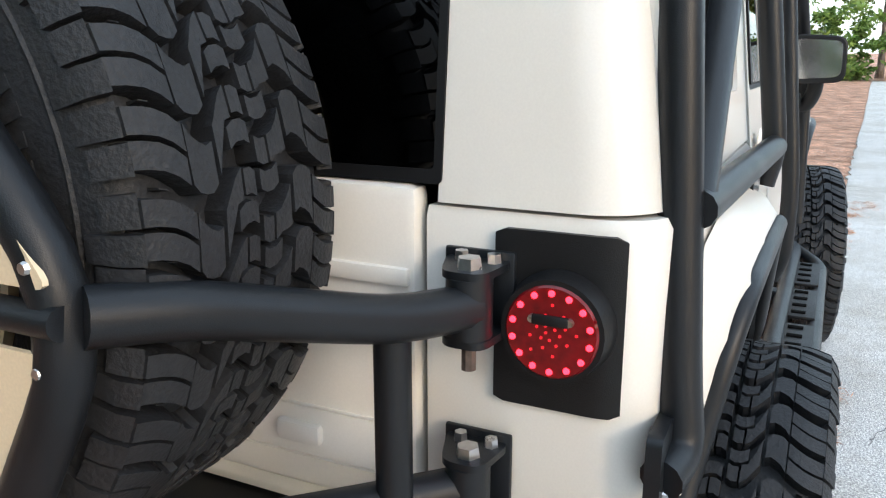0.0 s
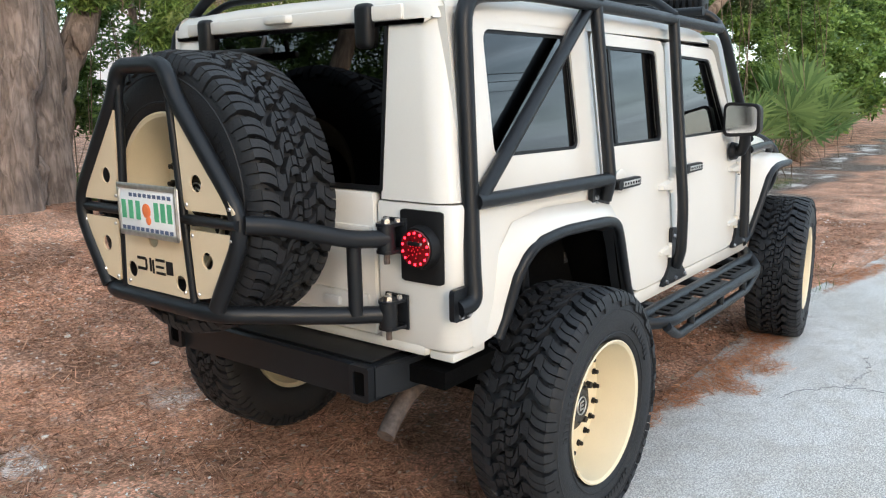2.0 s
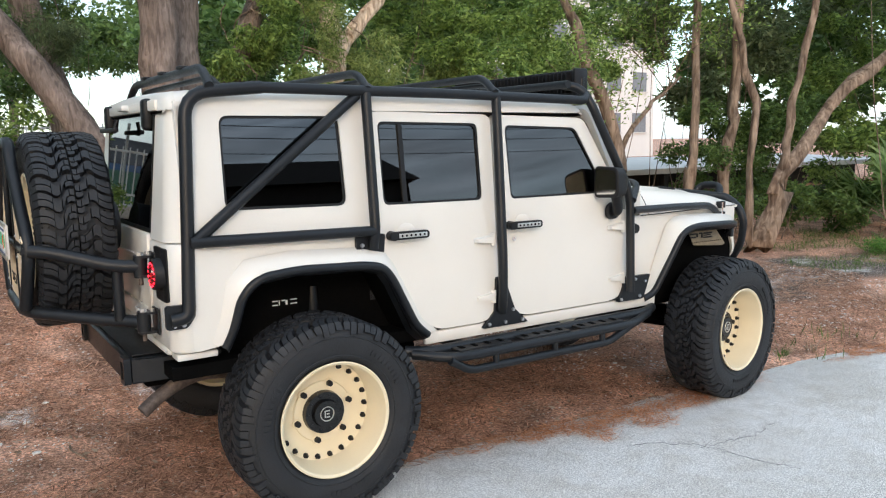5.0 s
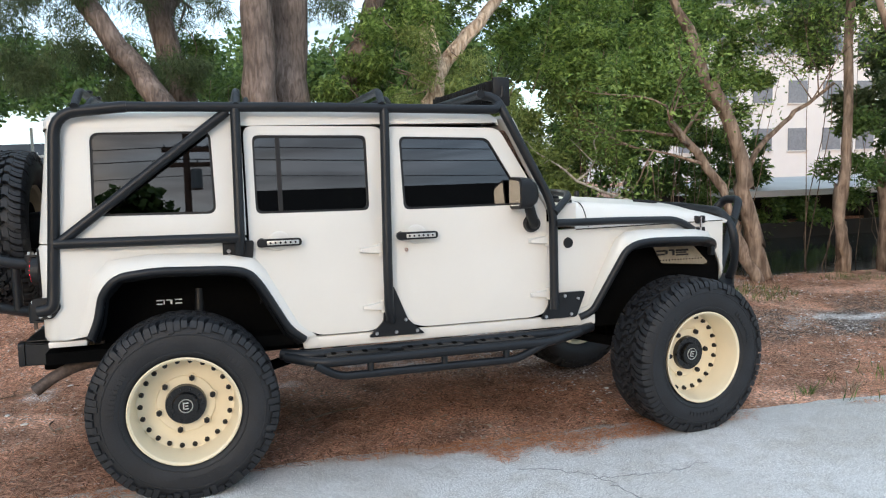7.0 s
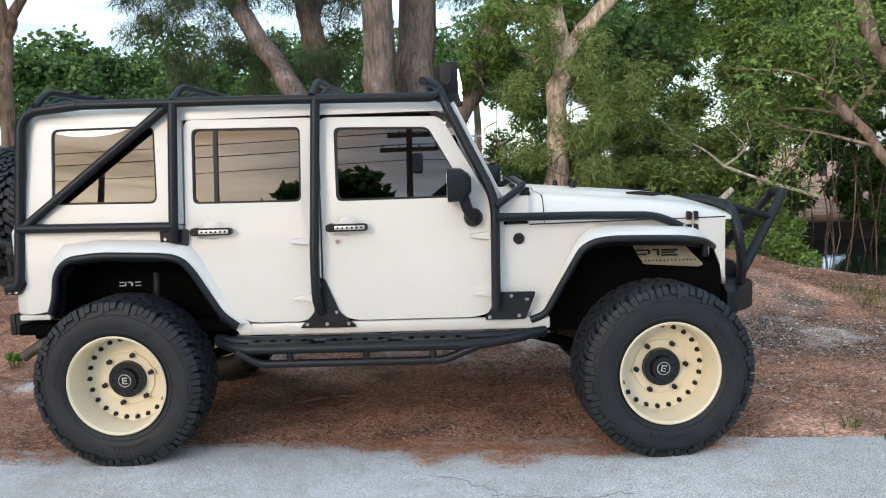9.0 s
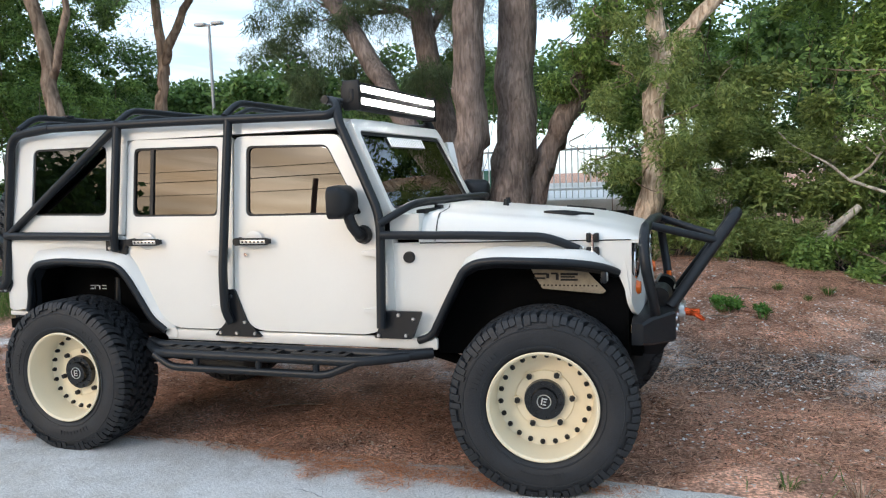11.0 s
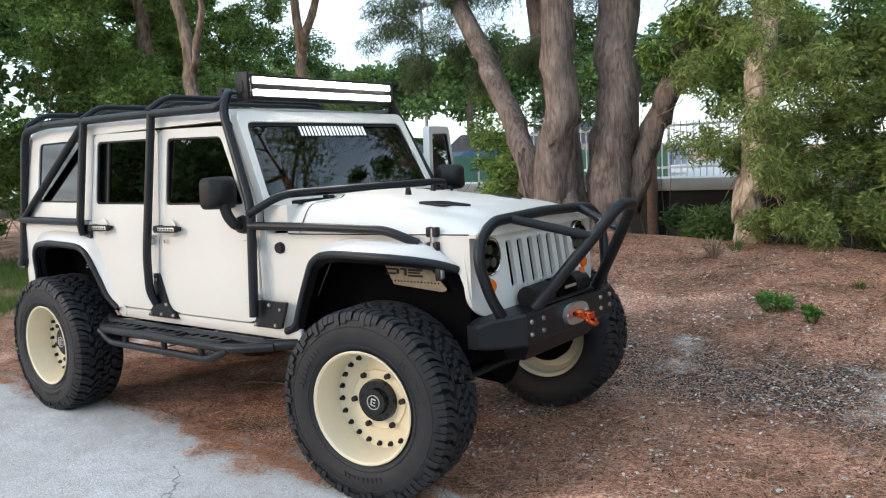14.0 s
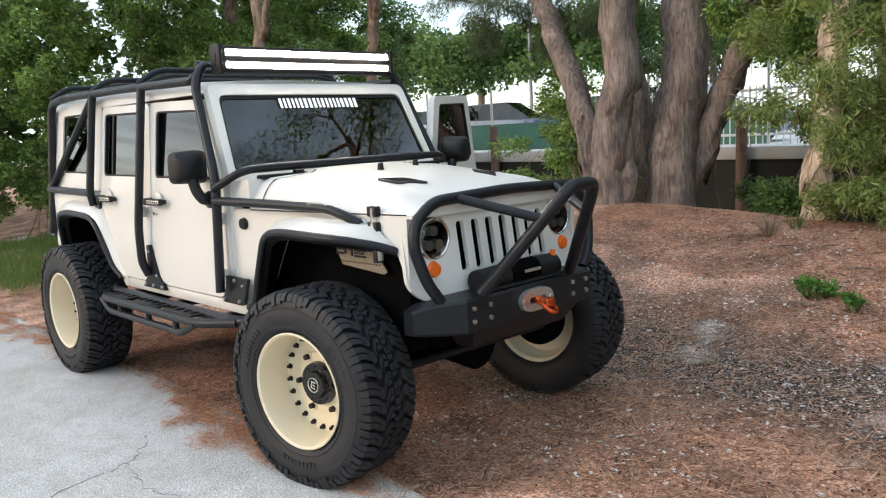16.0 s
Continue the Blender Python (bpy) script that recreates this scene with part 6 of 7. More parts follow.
tree("forked_tree", "slender grey forked tree beyond the vehicle", "tree", (-4.5, 5.6, 0.2),
     [([(-4.5, 5.6, 0.0), (-4.42, 5.62, 1.5), (-4.33, 5.64, 3.0), (-4.28, 5.64, 3.55), (-4.42, 5.65, 4.4), (-4.6, 5.65, 6.4)], 0.12, 0.05), ([(-4.28, 5.64, 3.5), (-3.98, 5.62, 4.1), (-3.55, 5.6, 4.6), (-2.9, 5.6, 5.8)], 0.075, 0.04)],
     PALEBARK, LEAF_GREY, 8, 5000, (0.09, 0.011), reach=1.4, clump=0.4, droop=0.5, grow=4)
tree("leaning_tree", "slim tan tree leaning over the canal", "tree", (7.35, 4.15, 0.05),
     [([(7.35, 4.15, 0.0), (7.15, 4.17, 0.9), (6.92, 4.2, 2.0), (6.35, 4.2, 3.0), (5.9, 4.4, 4.4), (5.6, 4.5, 6)], 0.115, 0.055),
      ([(7.05, 4.2, 1.3), (7.5, 4.3, 1.9), (8.2, 4.5, 2.3), (8.9, 4.6, 2.7)], 0.045, 0.02), ([(7.18, 4.0, -0.05), (6.95, 4.1, 0.6), (6.75, 4.2, 1.3), (6.2, 4.6, 2.2)], 0.085, 0.05)],
     PALEBARK, LEAF, 21, 8000, (0.085, 0.014), reach=1.3, clump=0.5, droop=0.4, grow=4)
tree("thin_tree", "thin pale tree at the water's edge", "tree", (8.75, 4.2, 0.0),
     [([(8.75, 4.2, -0.05), (8.68, 4.2, 0.8), (8.78, 4.2, 1.8), (8.80, 4.25, 3.7), (8.7, 4.4, 6)], 0.085, 0.05)],
     PALEBARK, LEAF, 23, 8000, (0.085, 0.015), reach=1.4, clump=0.5, droop=0.4, grow=8)
tree("thin_tree", "thin pale tree at the water's edge", "tree", (9.4, 4.0, 0.0),
     [([(9.4, 4.0, -0.05), (9.3, 4.0, 1.2), (9.6, 4.1, 2.2), (9.9, 4.2, 4.5), (9.9, 4.3, 6)], 0.11, 0.06)],
     PALEBARK, LEAF_YELLOW, 24, 10000, (0.085, 0.015), reach=1.4, clump=0.5, droop=0.4, grow=7)
tree("leaning_tree", "slim tree leaning over the verge", "tree", (8.9, 3.0, 0.2),
     [([(8.9, 3.0, 0.15), (9.3, 2.95, 1.2), (10.6, 2.8, 2.5), (12.6, 2.5, 3.6), (14.0, 2.6, 5.2)], 0.13, 0.05),
      ([(9.25, 2.95, 1.15), (9.45, 2.95, 2.2), (9.9, 2.9, 3.9), (10.2, 3, 6)], 0.07, 0.04), ([(8.7, 3.1, 0.2), (8.75, 3.1, 2.2), (8.2, 3.2, 3.9), (8, 3.3, 5.5)], 0.06, 0.04)],
     PALEBARK, NEEDLE, 31, 40000, (0.13, 0.006), reach=1.8, clump=0.65, droop=0.9, grow=6)


def shrub(name, label, spots, leaf, seed, count, size, droop=0.3, stems=14, up=0.0, hang=False):
    """A bush of many stems; spots: (x, y, z, radius) of its leaf clumps."""
    rng = random.Random(seed)
    bx = sum(s[0] for s in spots) / len(spots)
    by = sum(s[1] for s in spots) / len(spots)
    base = (bx, by, G(bx, by) if by < 10 else 0.95)
    t = thing(name, label, "bush", at=base)
    bm = bmesh.new()
    for k in range(stems):
        x, y, z, r = spots[k % len(spots)]
        a = Vector((x + rng.uniform(-r, r) * 0.7, y + rng.uniform(-r, r) * 0.5, 0))
        a.z = (G(a.x, a.y) if y < 10 else 0.95) - 0.05
        b = Vector((x + rng.uniform(-r, r) * 0.6, y + rng.uniform(-r, r) * 0.6, z + r * rng.uniform(-0.2, 0.5)))
        if hang:
            a = b + Vector((rng.uniform(-0.4, 0.4), rng.uniform(0.0, 0.4), r * 1.2))
        q, n = [], 7
        bend = Vector((rng.uniform(-0.3, 0.3), rng.uniform(-0.3, 0.3), 0))
        for i in range(n + 1):
            f = i / n
            p = a.lerp(b, f) + bend * math.sin(math.pi * f) + Vector((rng.uniform(-0.06, 0.06), rng.uniform(-0.06, 0.06), 0)) * (1 if i else 0)
            q.append(p - Vector(base))
        w = rng.uniform(0.005, 0.013)
        sweep(bm, q, w, n=5, rad=0, radii=[w * (1 - 0.7 * i / len(q)) for i in range(len(q))])
    part("stemwork", bm, PALEBARK, t, angle=3)["kind"] = "stuff"
    g = random.Random(seed + 1)
    cl = []
    for x, y, z, r in spots:
        for _ in range(max(5, int(16 * r))):
            d = Vector((g.gauss(0, 1), g.gauss(0, 1), g.gauss(0, 1))).normalized() * r * g.random() ** 0.4
            cl.append((x - base[0] + d.x, y - base[1] + d.y, z - base[2] + d.z * 0.9, 0.16 + 0.22 * r * g.random()))
    quads("crown", leaves(cl, int(count * DENSE), size[0] * 0.92, size[1], (1, 1, 0.8), droop, seed, up), leaf, t)
    return t


# bushes on the bank beside the paperbark tree
shrub("bank_shrub", "dense olive green shrub on the bank", [(3.38, 5.0, 0.95, 0.4), (3.5, 5.2, 1.7, 0.5), (3.8, 5.2, 0.9, 0.5), (3.4, 5.5, 2.4, 0.6), (4.0, 5.5, 1.8, 0.6), (4.4, 5.3, 0.8, 0.5)], LEAF_YELLOW, 41, 22000, (0.085, 0.0075), 0.2)
shrub("bank_shrub", "dense green shrub on the bank", [(4.7, 5.9, 1.1, 0.8), (5.3, 6.1, 0.9, 0.8), (4.4, 6.6, 2.4, 1.0), (5.6, 6.8, 2.2, 1.0)], LEAF_YELLOW, 42, 20000, (0.09, 0.015))
shrub("bank_shrub", "grey green shrub beyond the trees", [(2.2, 6.1, 0.55, 0.4), (2.75, 6.4, 1.2, 0.45), (1.8, 6.6, 0.5, 0.35), (2.4, 5.7, 0.6, 0.3)], LEAF_DARK, 43, 7000, (0.085, 0.012))
shrub("hanging_foliage", "drooping leafy branches between the trunks", [(2.15, 5.6, 2.9, 0.45), (2.6, 5.5, 2.4, 0.4), (2.75, 5.5, 3.4, 0.6), (2.75, 5.7, 1.5, 0.25)], LEAF, 47, 9000, (0.085, 0.011), 0.7, hang=True)
shrub("bank_shrub", "green shrub behind the vehicle", [(-0.4, 6.1, 0.7, 0.5), (-1.0, 6.4, 0.9, 0.6), (-1.6, 6.3, 1.1, 0.6), (-0.7, 5.8, 0.5, 0.35), (-1.2, 6.6, 2.2, 0.6)], LEAF, 44, 5200, (0.085, 0.013))
shrub("bank_shrub", "low green shrub at the water's edge", [(5.9, 5.0, 0.4, 0.45), (5.2, 5.1, 0.5, 0.5), (4.7, 5.0, 0.45, 0.4)], LEAF, 45, 9000, (0.08, 0.013))
shrub("hanging_foliage", "long narrow drooping leaves round the paperbark trunk", [(2.50, 4.7, 2.5, 0.32), (2.55, 4.7, 1.75, 0.25), (3.25, 4.5, 1.9, 0.35), (3.45, 4.45, 1.25, 0.32), (3.3, 4.5, 2.7, 0.42), (2.75, 4.9, 3.1, 0.4), (3.7, 4.5, 2.2, 0.4), (3.62, 4.5, 0.85, 0.25)],
      LEAF_YELLOW, 46, 6000, (0.095, 0.0075), 0.8, 10, hang=True)
shrub("bank_shrub", "leafy green shrub among the trunks", [(-0.15, 5.6, 1.3, 0.4), (-0.5, 5.7, 1.8, 0.45), (0.0, 5.8, 0.8, 0.35)], LEAF, 51, 3200, (0.085, 0.013))
# bleached dead wood caught in the shrubs at the water's edge
dead = thing("dead_branch", "bleached bare forked branch caught in the shrubs", "branch", "dead wood on the bank", at=(5.15, 5.3, 1.40))
for pts, r0, r1 in (([(1.15, -0.1, -0.42), (0.55, 0.0, -0.22), (0.0, 0.0, 0.0)], 0.024, 0.018), ([(0, 0, 0), (-0.22, 0.02, 0.20), (-0.60, 0.05, 0.42), (-0.74, 0.05, 0.58)], 0.016, 0.006),
                    ([(0, 0, 0), (0.20, 0.02, 0.12), (0.36, 0.05, 0.36), (0.30, 0.08, 0.56), (0.42, 0.1, 0.66)], 0.017, 0.006), ([(0.28, 0.04, 0.26), (0.12, 0.06, 0.42), (-0.05, 0.1, 0.60)], 0.010, 0.004),
                    ([(0.62, 0.0, -0.24), (0.80, 0.05, 0.02), (0.86, 0.05, 0.22)], 0.010, 0.004), ([(-0.4, 0.04, 0.31), (-0.5, 0.1, 0.22), (-0.72, 0.1, 0.24)], 0.008, 0.003)):
    path = fillet(pts, 0.08, 4)
    part("branch", sweep(bmesh.new(), path, r0, n=8, rad=0, radii=[r0 + (r1 - r0) * k / (len(path) - 1) for k in range(len(path))]), DRIFTWOOD, dead)
snag = thing("dead_log", "pale fallen log leaning on the bank", "log", "dead wood on the bank", at=(4.5, 5.05, 0.30))
part("log", sweep(bmesh.new(), [(-0.1, -0.05, -0.2), (0.1, 0.0, 0.25), (0.42, 0.12, 0.52), (0.75, 0.25, 0.80)], 0.05, n=10, rad=0, radii=[0.06, 0.055, 0.05, 0.04]), DRIFTWOOD, snag)
# overhanging greenery above the canal
for i, (spots, lf, n, sz) in enumerate([
        ([(4.0, 7.5, 4.0, 1.3), (5.4, 7.6, 4.4, 1.4), (6.6, 7.2, 4.2, 1.3), (4.8, 7.9, 5.6, 1.3), (6.2, 8.0, 5.8, 1.4), (3.4, 7.6, 5.6, 1.1)], LEAF, 15000, (0.13, 0.018)),
        ([(6.8, 6.0, 2.6, 0.9), (7.8, 6.2, 3.2, 1.0), (6.0, 6.0, 3.0, 0.9), (8.8, 6.5, 3.6, 1.1)], LEAF, 15000, (0.10, 0.016)),
        ([(6.0, 9.0, 2.2, 1.2), (4.4, 9.2, 2.0, 1.1), (3.0, 9.3, 1.8, 0.9), (7.6, 9.4, 2.6, 1.2)], LEAF_DARK, 16000, (0.11, 0.016)),
]):
    shrub("canal_thicket", "dark green thicket over the canal", spots, lf, 60 + i, n, sz)
shrub("canal_thicket", "leafy green thicket beyond the leaning trees", [(7.0, 8.0, 2.4, 0.9), (8.2, 8.2, 3.0, 1.0), (7.6, 8.4, 4.4, 1.1), (9.2, 8.4, 2.6, 0.9), (9.0, 8.6, 4.4, 1.1)], LEAF, 64, 15000, (0.11, 0.017))
# brush along the verge ahead
for i, (spots, lf, n, sz) in enumerate([
        ([(10.5, 4.0, 0.8, 0.9), (11.8, 3.6, 0.7, 0.8), (10.9, 4.4, 2.0, 1.1), (9.6, 4.6, 1.6, 0.8)], LEAF_DARK, 14000, (0.10, 0.016)),
        ([(13.5, 4.2, 1.4, 1.2), (15.5, 4.0, 1.5, 1.3), (14.5, 4.6, 3.2, 1.6), (17.5, 3.8, 2.0, 1.5)], LEAF, 18000, (0.13, 0.022)),
        ([(20, 3.4, 1.6, 1.6), (23, 3.0, 2.0, 1.8), (21, 4.0, 4.4, 2.2), (26, 2.8, 3.2, 2.6), (31, 2.4, 3.4, 3.0)], LEAF, 20000, (0.20, 0.04)),
        ([(12, 5.5, 4.2, 1.8), (15, 5.4, 5.4, 2.2), (18.5, 5, 5.6, 2.4), (10.5, 5.6, 5.5, 1.2), (9.6, 5.6, 3.7, 0.6), (10.6, 5.6, 2.7, 0.7), (11.6, 5.4, 3.4, 0.9)], LEAF_GREY, 21000, (0.16, 0.024)),
        ([(10.6, 1.9, 4.9, 1.0), (12.4, 2.1, 4.6, 1.2), (14.4, 2.0, 4.8, 1.3), (16.5, 2.0, 5.0, 1.5)], NEEDLE, 22000, (0.16, 0.008)),
]):
    shrub("verge_brush", "tangled green brush along the verge", spots, lf, 70 + i, n, sz)
shrub("far_brush", "low green brush where the road ends", [(46.5, -9, 1.4, 2.2), (47, -5, 1.6, 2.4), (47, -1, 1.8, 2.4), (47, 3, 1.8, 2.4), (46, 7, 2.0, 2.4)], LEAF, 77, 9000, (0.34, 0.09))
# thicket behind the vehicle's tail
for i, (spots, lf, n, sz) in enumerate([
        ([(-9.0, 2.0, 1.4, 1.2), (-9.2, 3.6, 1.6, 1.3), (-8.8, 5.2, 1.5, 1.3), (-9.6, 0.6, 1.6, 1.2)], LEAF, 22000, (0.10, 0.022)),
        ([(-9.4, 2.4, 3.6, 1.5), (-9.4, 4.6, 3.8, 1.6), (-9.2, 6.6, 3.4, 1.4), (-10, 0.4, 3.6, 1.5)], LEAF, 26000, (0.11, 0.024)),
        ([(-10, 2.2, 5.8, 1.8), (-9.8, 4.8, 6.0, 1.9), (-9.6, 6.9, 5.6, 1.6), (-10.4, -0.2, 5.6, 1.7)], LEAF, 24000, (0.12, 0.026)),
        ([(-7.6, 6.6, 1.0, 0.9), (-8.4, 7.6, 2.0, 1.2), (-7.2, 8.0, 1.6, 0.9), (-8.0, 8.4, 3.6, 1.3)], LEAF_DARK, 15000, (0.09, 0.018)),
]):
    shrub("rear_thicket", "dense leafy green thicket", spots, lf, 80 + i, n, sz)
tree("oak_tree", "brown-barked leafy tree beyond the vehicle", "tree", (-7.6, 5.0, 0.2),
     [([(-7.6, 5.0, 0.1), (-7.7, 5.1, 1.8), (-8.0, 5.3, 3.2), (-8.4, 5.4, 5.0), (-8.6, 5.4, 7)], 0.19, 0.10)], PALEBARK, LEAF_DARK, 27, 22000, (0.10, 0.018), reach=2.0, clump=0.7, droop=0.3, grow=9)


# wispy needle sprays hanging over the vehicle's far side
shrub("hanging_foliage", "wispy grey green needle sprays of the bank tree", [(-1.5, 5.4, 3.5, 0.6), (-2.3, 5.6, 3.8, 0.6), (-0.9, 5.9, 3.0, 0.45), (-0.6, 5.7, 4.1, 0.6), (0.2, 5.9, 4.2, 0.6), (1.9, 5.7, 4.0, 0.6), (-0.2, 6.2, 3.0, 0.5), (-1.9, 5.7, 2.9, 0.4), (-2.6, 5.7, 4.9, 0.7)], NEEDLE, 48, 17000, (0.14, 0.0045), 1.0, 16, hang=True)
shrub("canal_thicket", "dark fine-leaved thicket beyond the trunks", [(0.2, 7.2, 3.0, 0.7), (1.0, 7.4, 2.9, 0.4), (2.6, 7.2, 2.8, 0.6), (-0.6, 7.4, 2.2, 0.6), (3.3, 7.0, 4.0, 0.8)], LEAF_DARK, 49, 5000, (0.10, 0.012), 0.5)
shrub("canal_thicket", "dark green thicket on the far bank", [(7.6, 10.9, 0.9, 0.9), (8.8, 10.8, 1.3, 1.0), (10.0, 10.8, 1.0, 1.0), (11.4, 10.9, 1.5, 1.1), (8.4, 11.2, 2.6, 1.1), (10.4, 11.3, 2.8, 1.2), (6.4, 10.8, 1.2, 0.9), (9.4, 10.5, 0.4, 0.6), (11.0, 10.5, 0.4, 0.6), (7.6, 10.5, 0.4, 0.6), (12.4, 10.5, 0.3, 0.5), (13.4, 10.5, 0.35, 0.5), (15.6, 10.5, 0.2, 0.45), (16.8, 10.5, 0.3, 0.5)], LEAF_DARK, 65, 26000, (0.13, 0.028), 0.4)
shrub("rear_thicket", "dense leafy green thicket", [(-7.6, 4.2, 3.4, 0.9), (-7.4, 5.6, 3.2, 0.9), (-7.8, 6.6, 4.4, 1.0), (-7.6, 3.0, 4.4, 1.0), (-7.8, 5.0, 5.2, 1.1), (-8.0, 1.6, 3.0, 1.0), (-7.5, 7.3, 4.7, 0.9), (-7.3, 7.5, 3.5, 0.7), (-7.7, 7.1, 5.7, 1.0), (-7.2, 7.3, 2.6, 0.6)], LEAF, 50, 24000, (0.10, 0.018), 0.4)
for i, (spots, lf, n, sz) in enumerate([
        ([(-14, -1, 2.5, 2.4), (-14, 3, 3, 2.6), (-14.5, 7, 3, 2.6), (-14, 1, 6.4, 2.6), (-14.5, 5.5, 6.8, 2.8), (-15, 9.6, 5, 2.4), (-15, -4, 4, 2.4)], LEAF_DARK, 16000, (0.28, 0.085)),
        ([(16, 8, 4, 2.6), (20, 7.5, 5, 2.8), (24, 7, 5.5, 3), (28, 6, 6, 3.2), (34, 5, 6, 3.6), (13, 9, 7, 2.6)], LEAF_DARK, 16000, (0.28, 0.085)),
]):
    shrub("far_thicket", "dark green thicket farther off", spots, lf, 90 + i, n, sz)


# saw palmetto: fans of folded blades on stalks
def palmetto(at, seed, scale=1.0):
    rng = random.Random(seed)
    t = thing("palmetto", "green fan-leaved palmetto at the verge", "palm", "palmettos on the verge", at=at)
    for k in range(13):
        a = rng.uniform(0, 2 * math.pi)
        tilt = rng.uniform(0.25, 1.1)
        L = rng.uniform(0.7, 1.25) * scale
        end = Vector((math.cos(a) * math.sin(tilt) * L, math.sin(a) * math.sin(tilt) * L, math.cos(tilt) * L + 0.15))
        bm = sweep(bmesh.new(), [Vector((0, 0, 0)), end * 0.5 + Vector((0, 0, 0.1)), end], 0.011, n=5, rad=0)
        fr = part("frond", bm, PALM, t, angle=3)
        u = (end.normalized() + Vector((0, 0, 0.15))).normalized()
        sd = u.cross(Vector((0, 0, 1))).normalized()
        vs = []
        for j in range(22):
            an = radians(-115 + j * 230 / 21)
            w = (u * math.cos(an) + sd * math.sin(an)).normalized()
            w = (w + Vector((0, 0, -0.12 + rng.uniform(-0.08, 0.08)))).normalized()
            ln = (0.62 + rng.uniform(-0.06, 0.06)) * scale
            pr = w.cross(u.cross(sd)).normalized() * 0.034 * scale
            vs += [end, end + w * ln * 0.5 + pr, end + w * ln, end + w * ln * 0.5 - pr]
        quads("blade_fan", np.array([tuple(v) for v in vs]), PALM, fr)
    quads("skirt", leaves([(0, 0, 0.25, 0.28)], 260, 0.4, 0.010, (1, 1, 1), 0.9, seed), DRYLEAF, t)
    return t


palmetto((14.2, 2.3, G(14.2, 2.3)), 3, 1.15)
palmetto((12.2, 2.6, G(12.2, 2.6)), 4, 0.95)
palmetto((16.2, 2.4, G(16.2, 2.4)), 5, 1.3)

# ---- litter on the ground ----
def litter(name, label, category, n, box4, length, width, material, seed, lift=0.004, keep=None):
    g = np.random.default_rng(seed)
    x = g.uniform(box4[0], box4[2], n)
    y = g.uniform(box4[1], box4[3], n)
    if keep:
        ok = np.array([keep(a, b) for a, b in zip(x, y)])
        x, y = x[ok], y[ok]
    n = len(x)
    z = np.array([max(G(a, b), 0.013 if b < road_edge(a) else -9) for a, b in zip(x, y)]) + lift + g.random(n) * 0.012
    a = g.uniform(0, 2 * np.pi, n)
    ln, wd = length * (0.5 + g.random(n)), width * (0.6 + 0.8 * g.random(n))
    tip = g.normal(0, 0.18, n) * ln
    ux, uy = np.cos(a), np.sin(a)
    P = np.stack([x, y, z], 1)
    U = np.stack([ux * ln, uy * ln, tip], 1)
    S = np.stack([-uy * wd, ux * wd, g.normal(0, 0.3, n) * wd], 1)
    v = np.stack([P - U / 2, P + S, P + U / 2, P - S], 1).reshape(-1, 3)
    return tagged(quads(name, v, material), label, category, kind="stuff")


patchy = lambda x, y: noise.noise((x * 0.9, y * 0.9, 1)) > -0.25
litter("pine_needles", "dry reddish brown pine needles strewn on the earth", "needles", 150000, (-4, -0.75, 8.2, 5.0), 0.10, 0.0024, DRY, 1, keep=patchy)
litter("pine_needles", "orange pine needles drifted along the asphalt edge", "needles", 130000, (-3.5, -1.45, 7.5, -0.3), 0.065, 0.0018, ORANGE_DRY, 2, keep=lambda x, y: 0.9 * noise.noise((x * 0.9, y * 1.4, 9)) + 0.5 * noise.noise((x * 4, y * 6, 2)) + 0.55 * noise.noise((x * 140, y * 140, 5)) - 2.6 * abs(y - road_edge(x) + 0.13) > -0.06)
litter("leaf_litter", "pale dry leaves scattered on the earth", "leaves", 9000, (-4, -0.7, 9, 5.0), 0.042, 0.008, DRYLEAF, 3, keep=lambda x, y: noise.noise((x * 0.7, y * 0.7, 4)) > -0.3)
DUFF = leaf_material("dark_duff", (0.02, 0.014, 0.011), (0.09, 0.06, 0.045), 0.9)
PALECHIP = leaf_material("pale_wood_chip", (0.75, 0.71, 0.66), (0.97, 0.96, 0.94), 0.8)
litter("wood_chips", "small whitish chips and shell bits on the earth", "chips", 6500, (2.2, -0.5, 8.0, 4.6), 0.022, 0.008, PALECHIP, 4, lift=0.016, keep=lambda x, y: noise.noise((x * 0.8, y * 0.8, 14)) + 0.4 * noise.noise((x * 4, y * 4, 4)) > 0.0)
track = lambda x, y: abs(y - 1.45 + 2.0 * noise.noise((x * 0.4, y * 0.4, 21))) + 0.5 * noise.noise((x * 3, y * 3, 6)) < 0.75
litter("shell_grit", "fine pale shell grit on the worn track", "grit", 20000, (1.8, -0.4, 8.0, 4.0), 0.008, 0.003, PALECHIP, 11, lift=0.012, keep=track)
litter("dark_crumbs", "dark crumbs of bark and soil on the earth", "crumbs", 7000, (1.5, -0.6, 8.0, 4.6), 0.018, 0.005, DUFF, 12, lift=0.010)
litter("wood_chips", "small whitish chips and shell bits on the earth", "chips", 4000, (-4, 0.2, 2.2, 4.0), 0.014, 0.005, PALECHIP, 5, lift=0.016, keep=lambda x, y: noise.noise((x * 0.8, y * 0.8, 14)) > 0.1)
grassy = lambda cx, cy, r: (lambda x, y: math.hypot(x - cx, y - cy) < r * (0.6 + 0.8 * abs(noise.noise((x * 2, y * 2, 2)))))


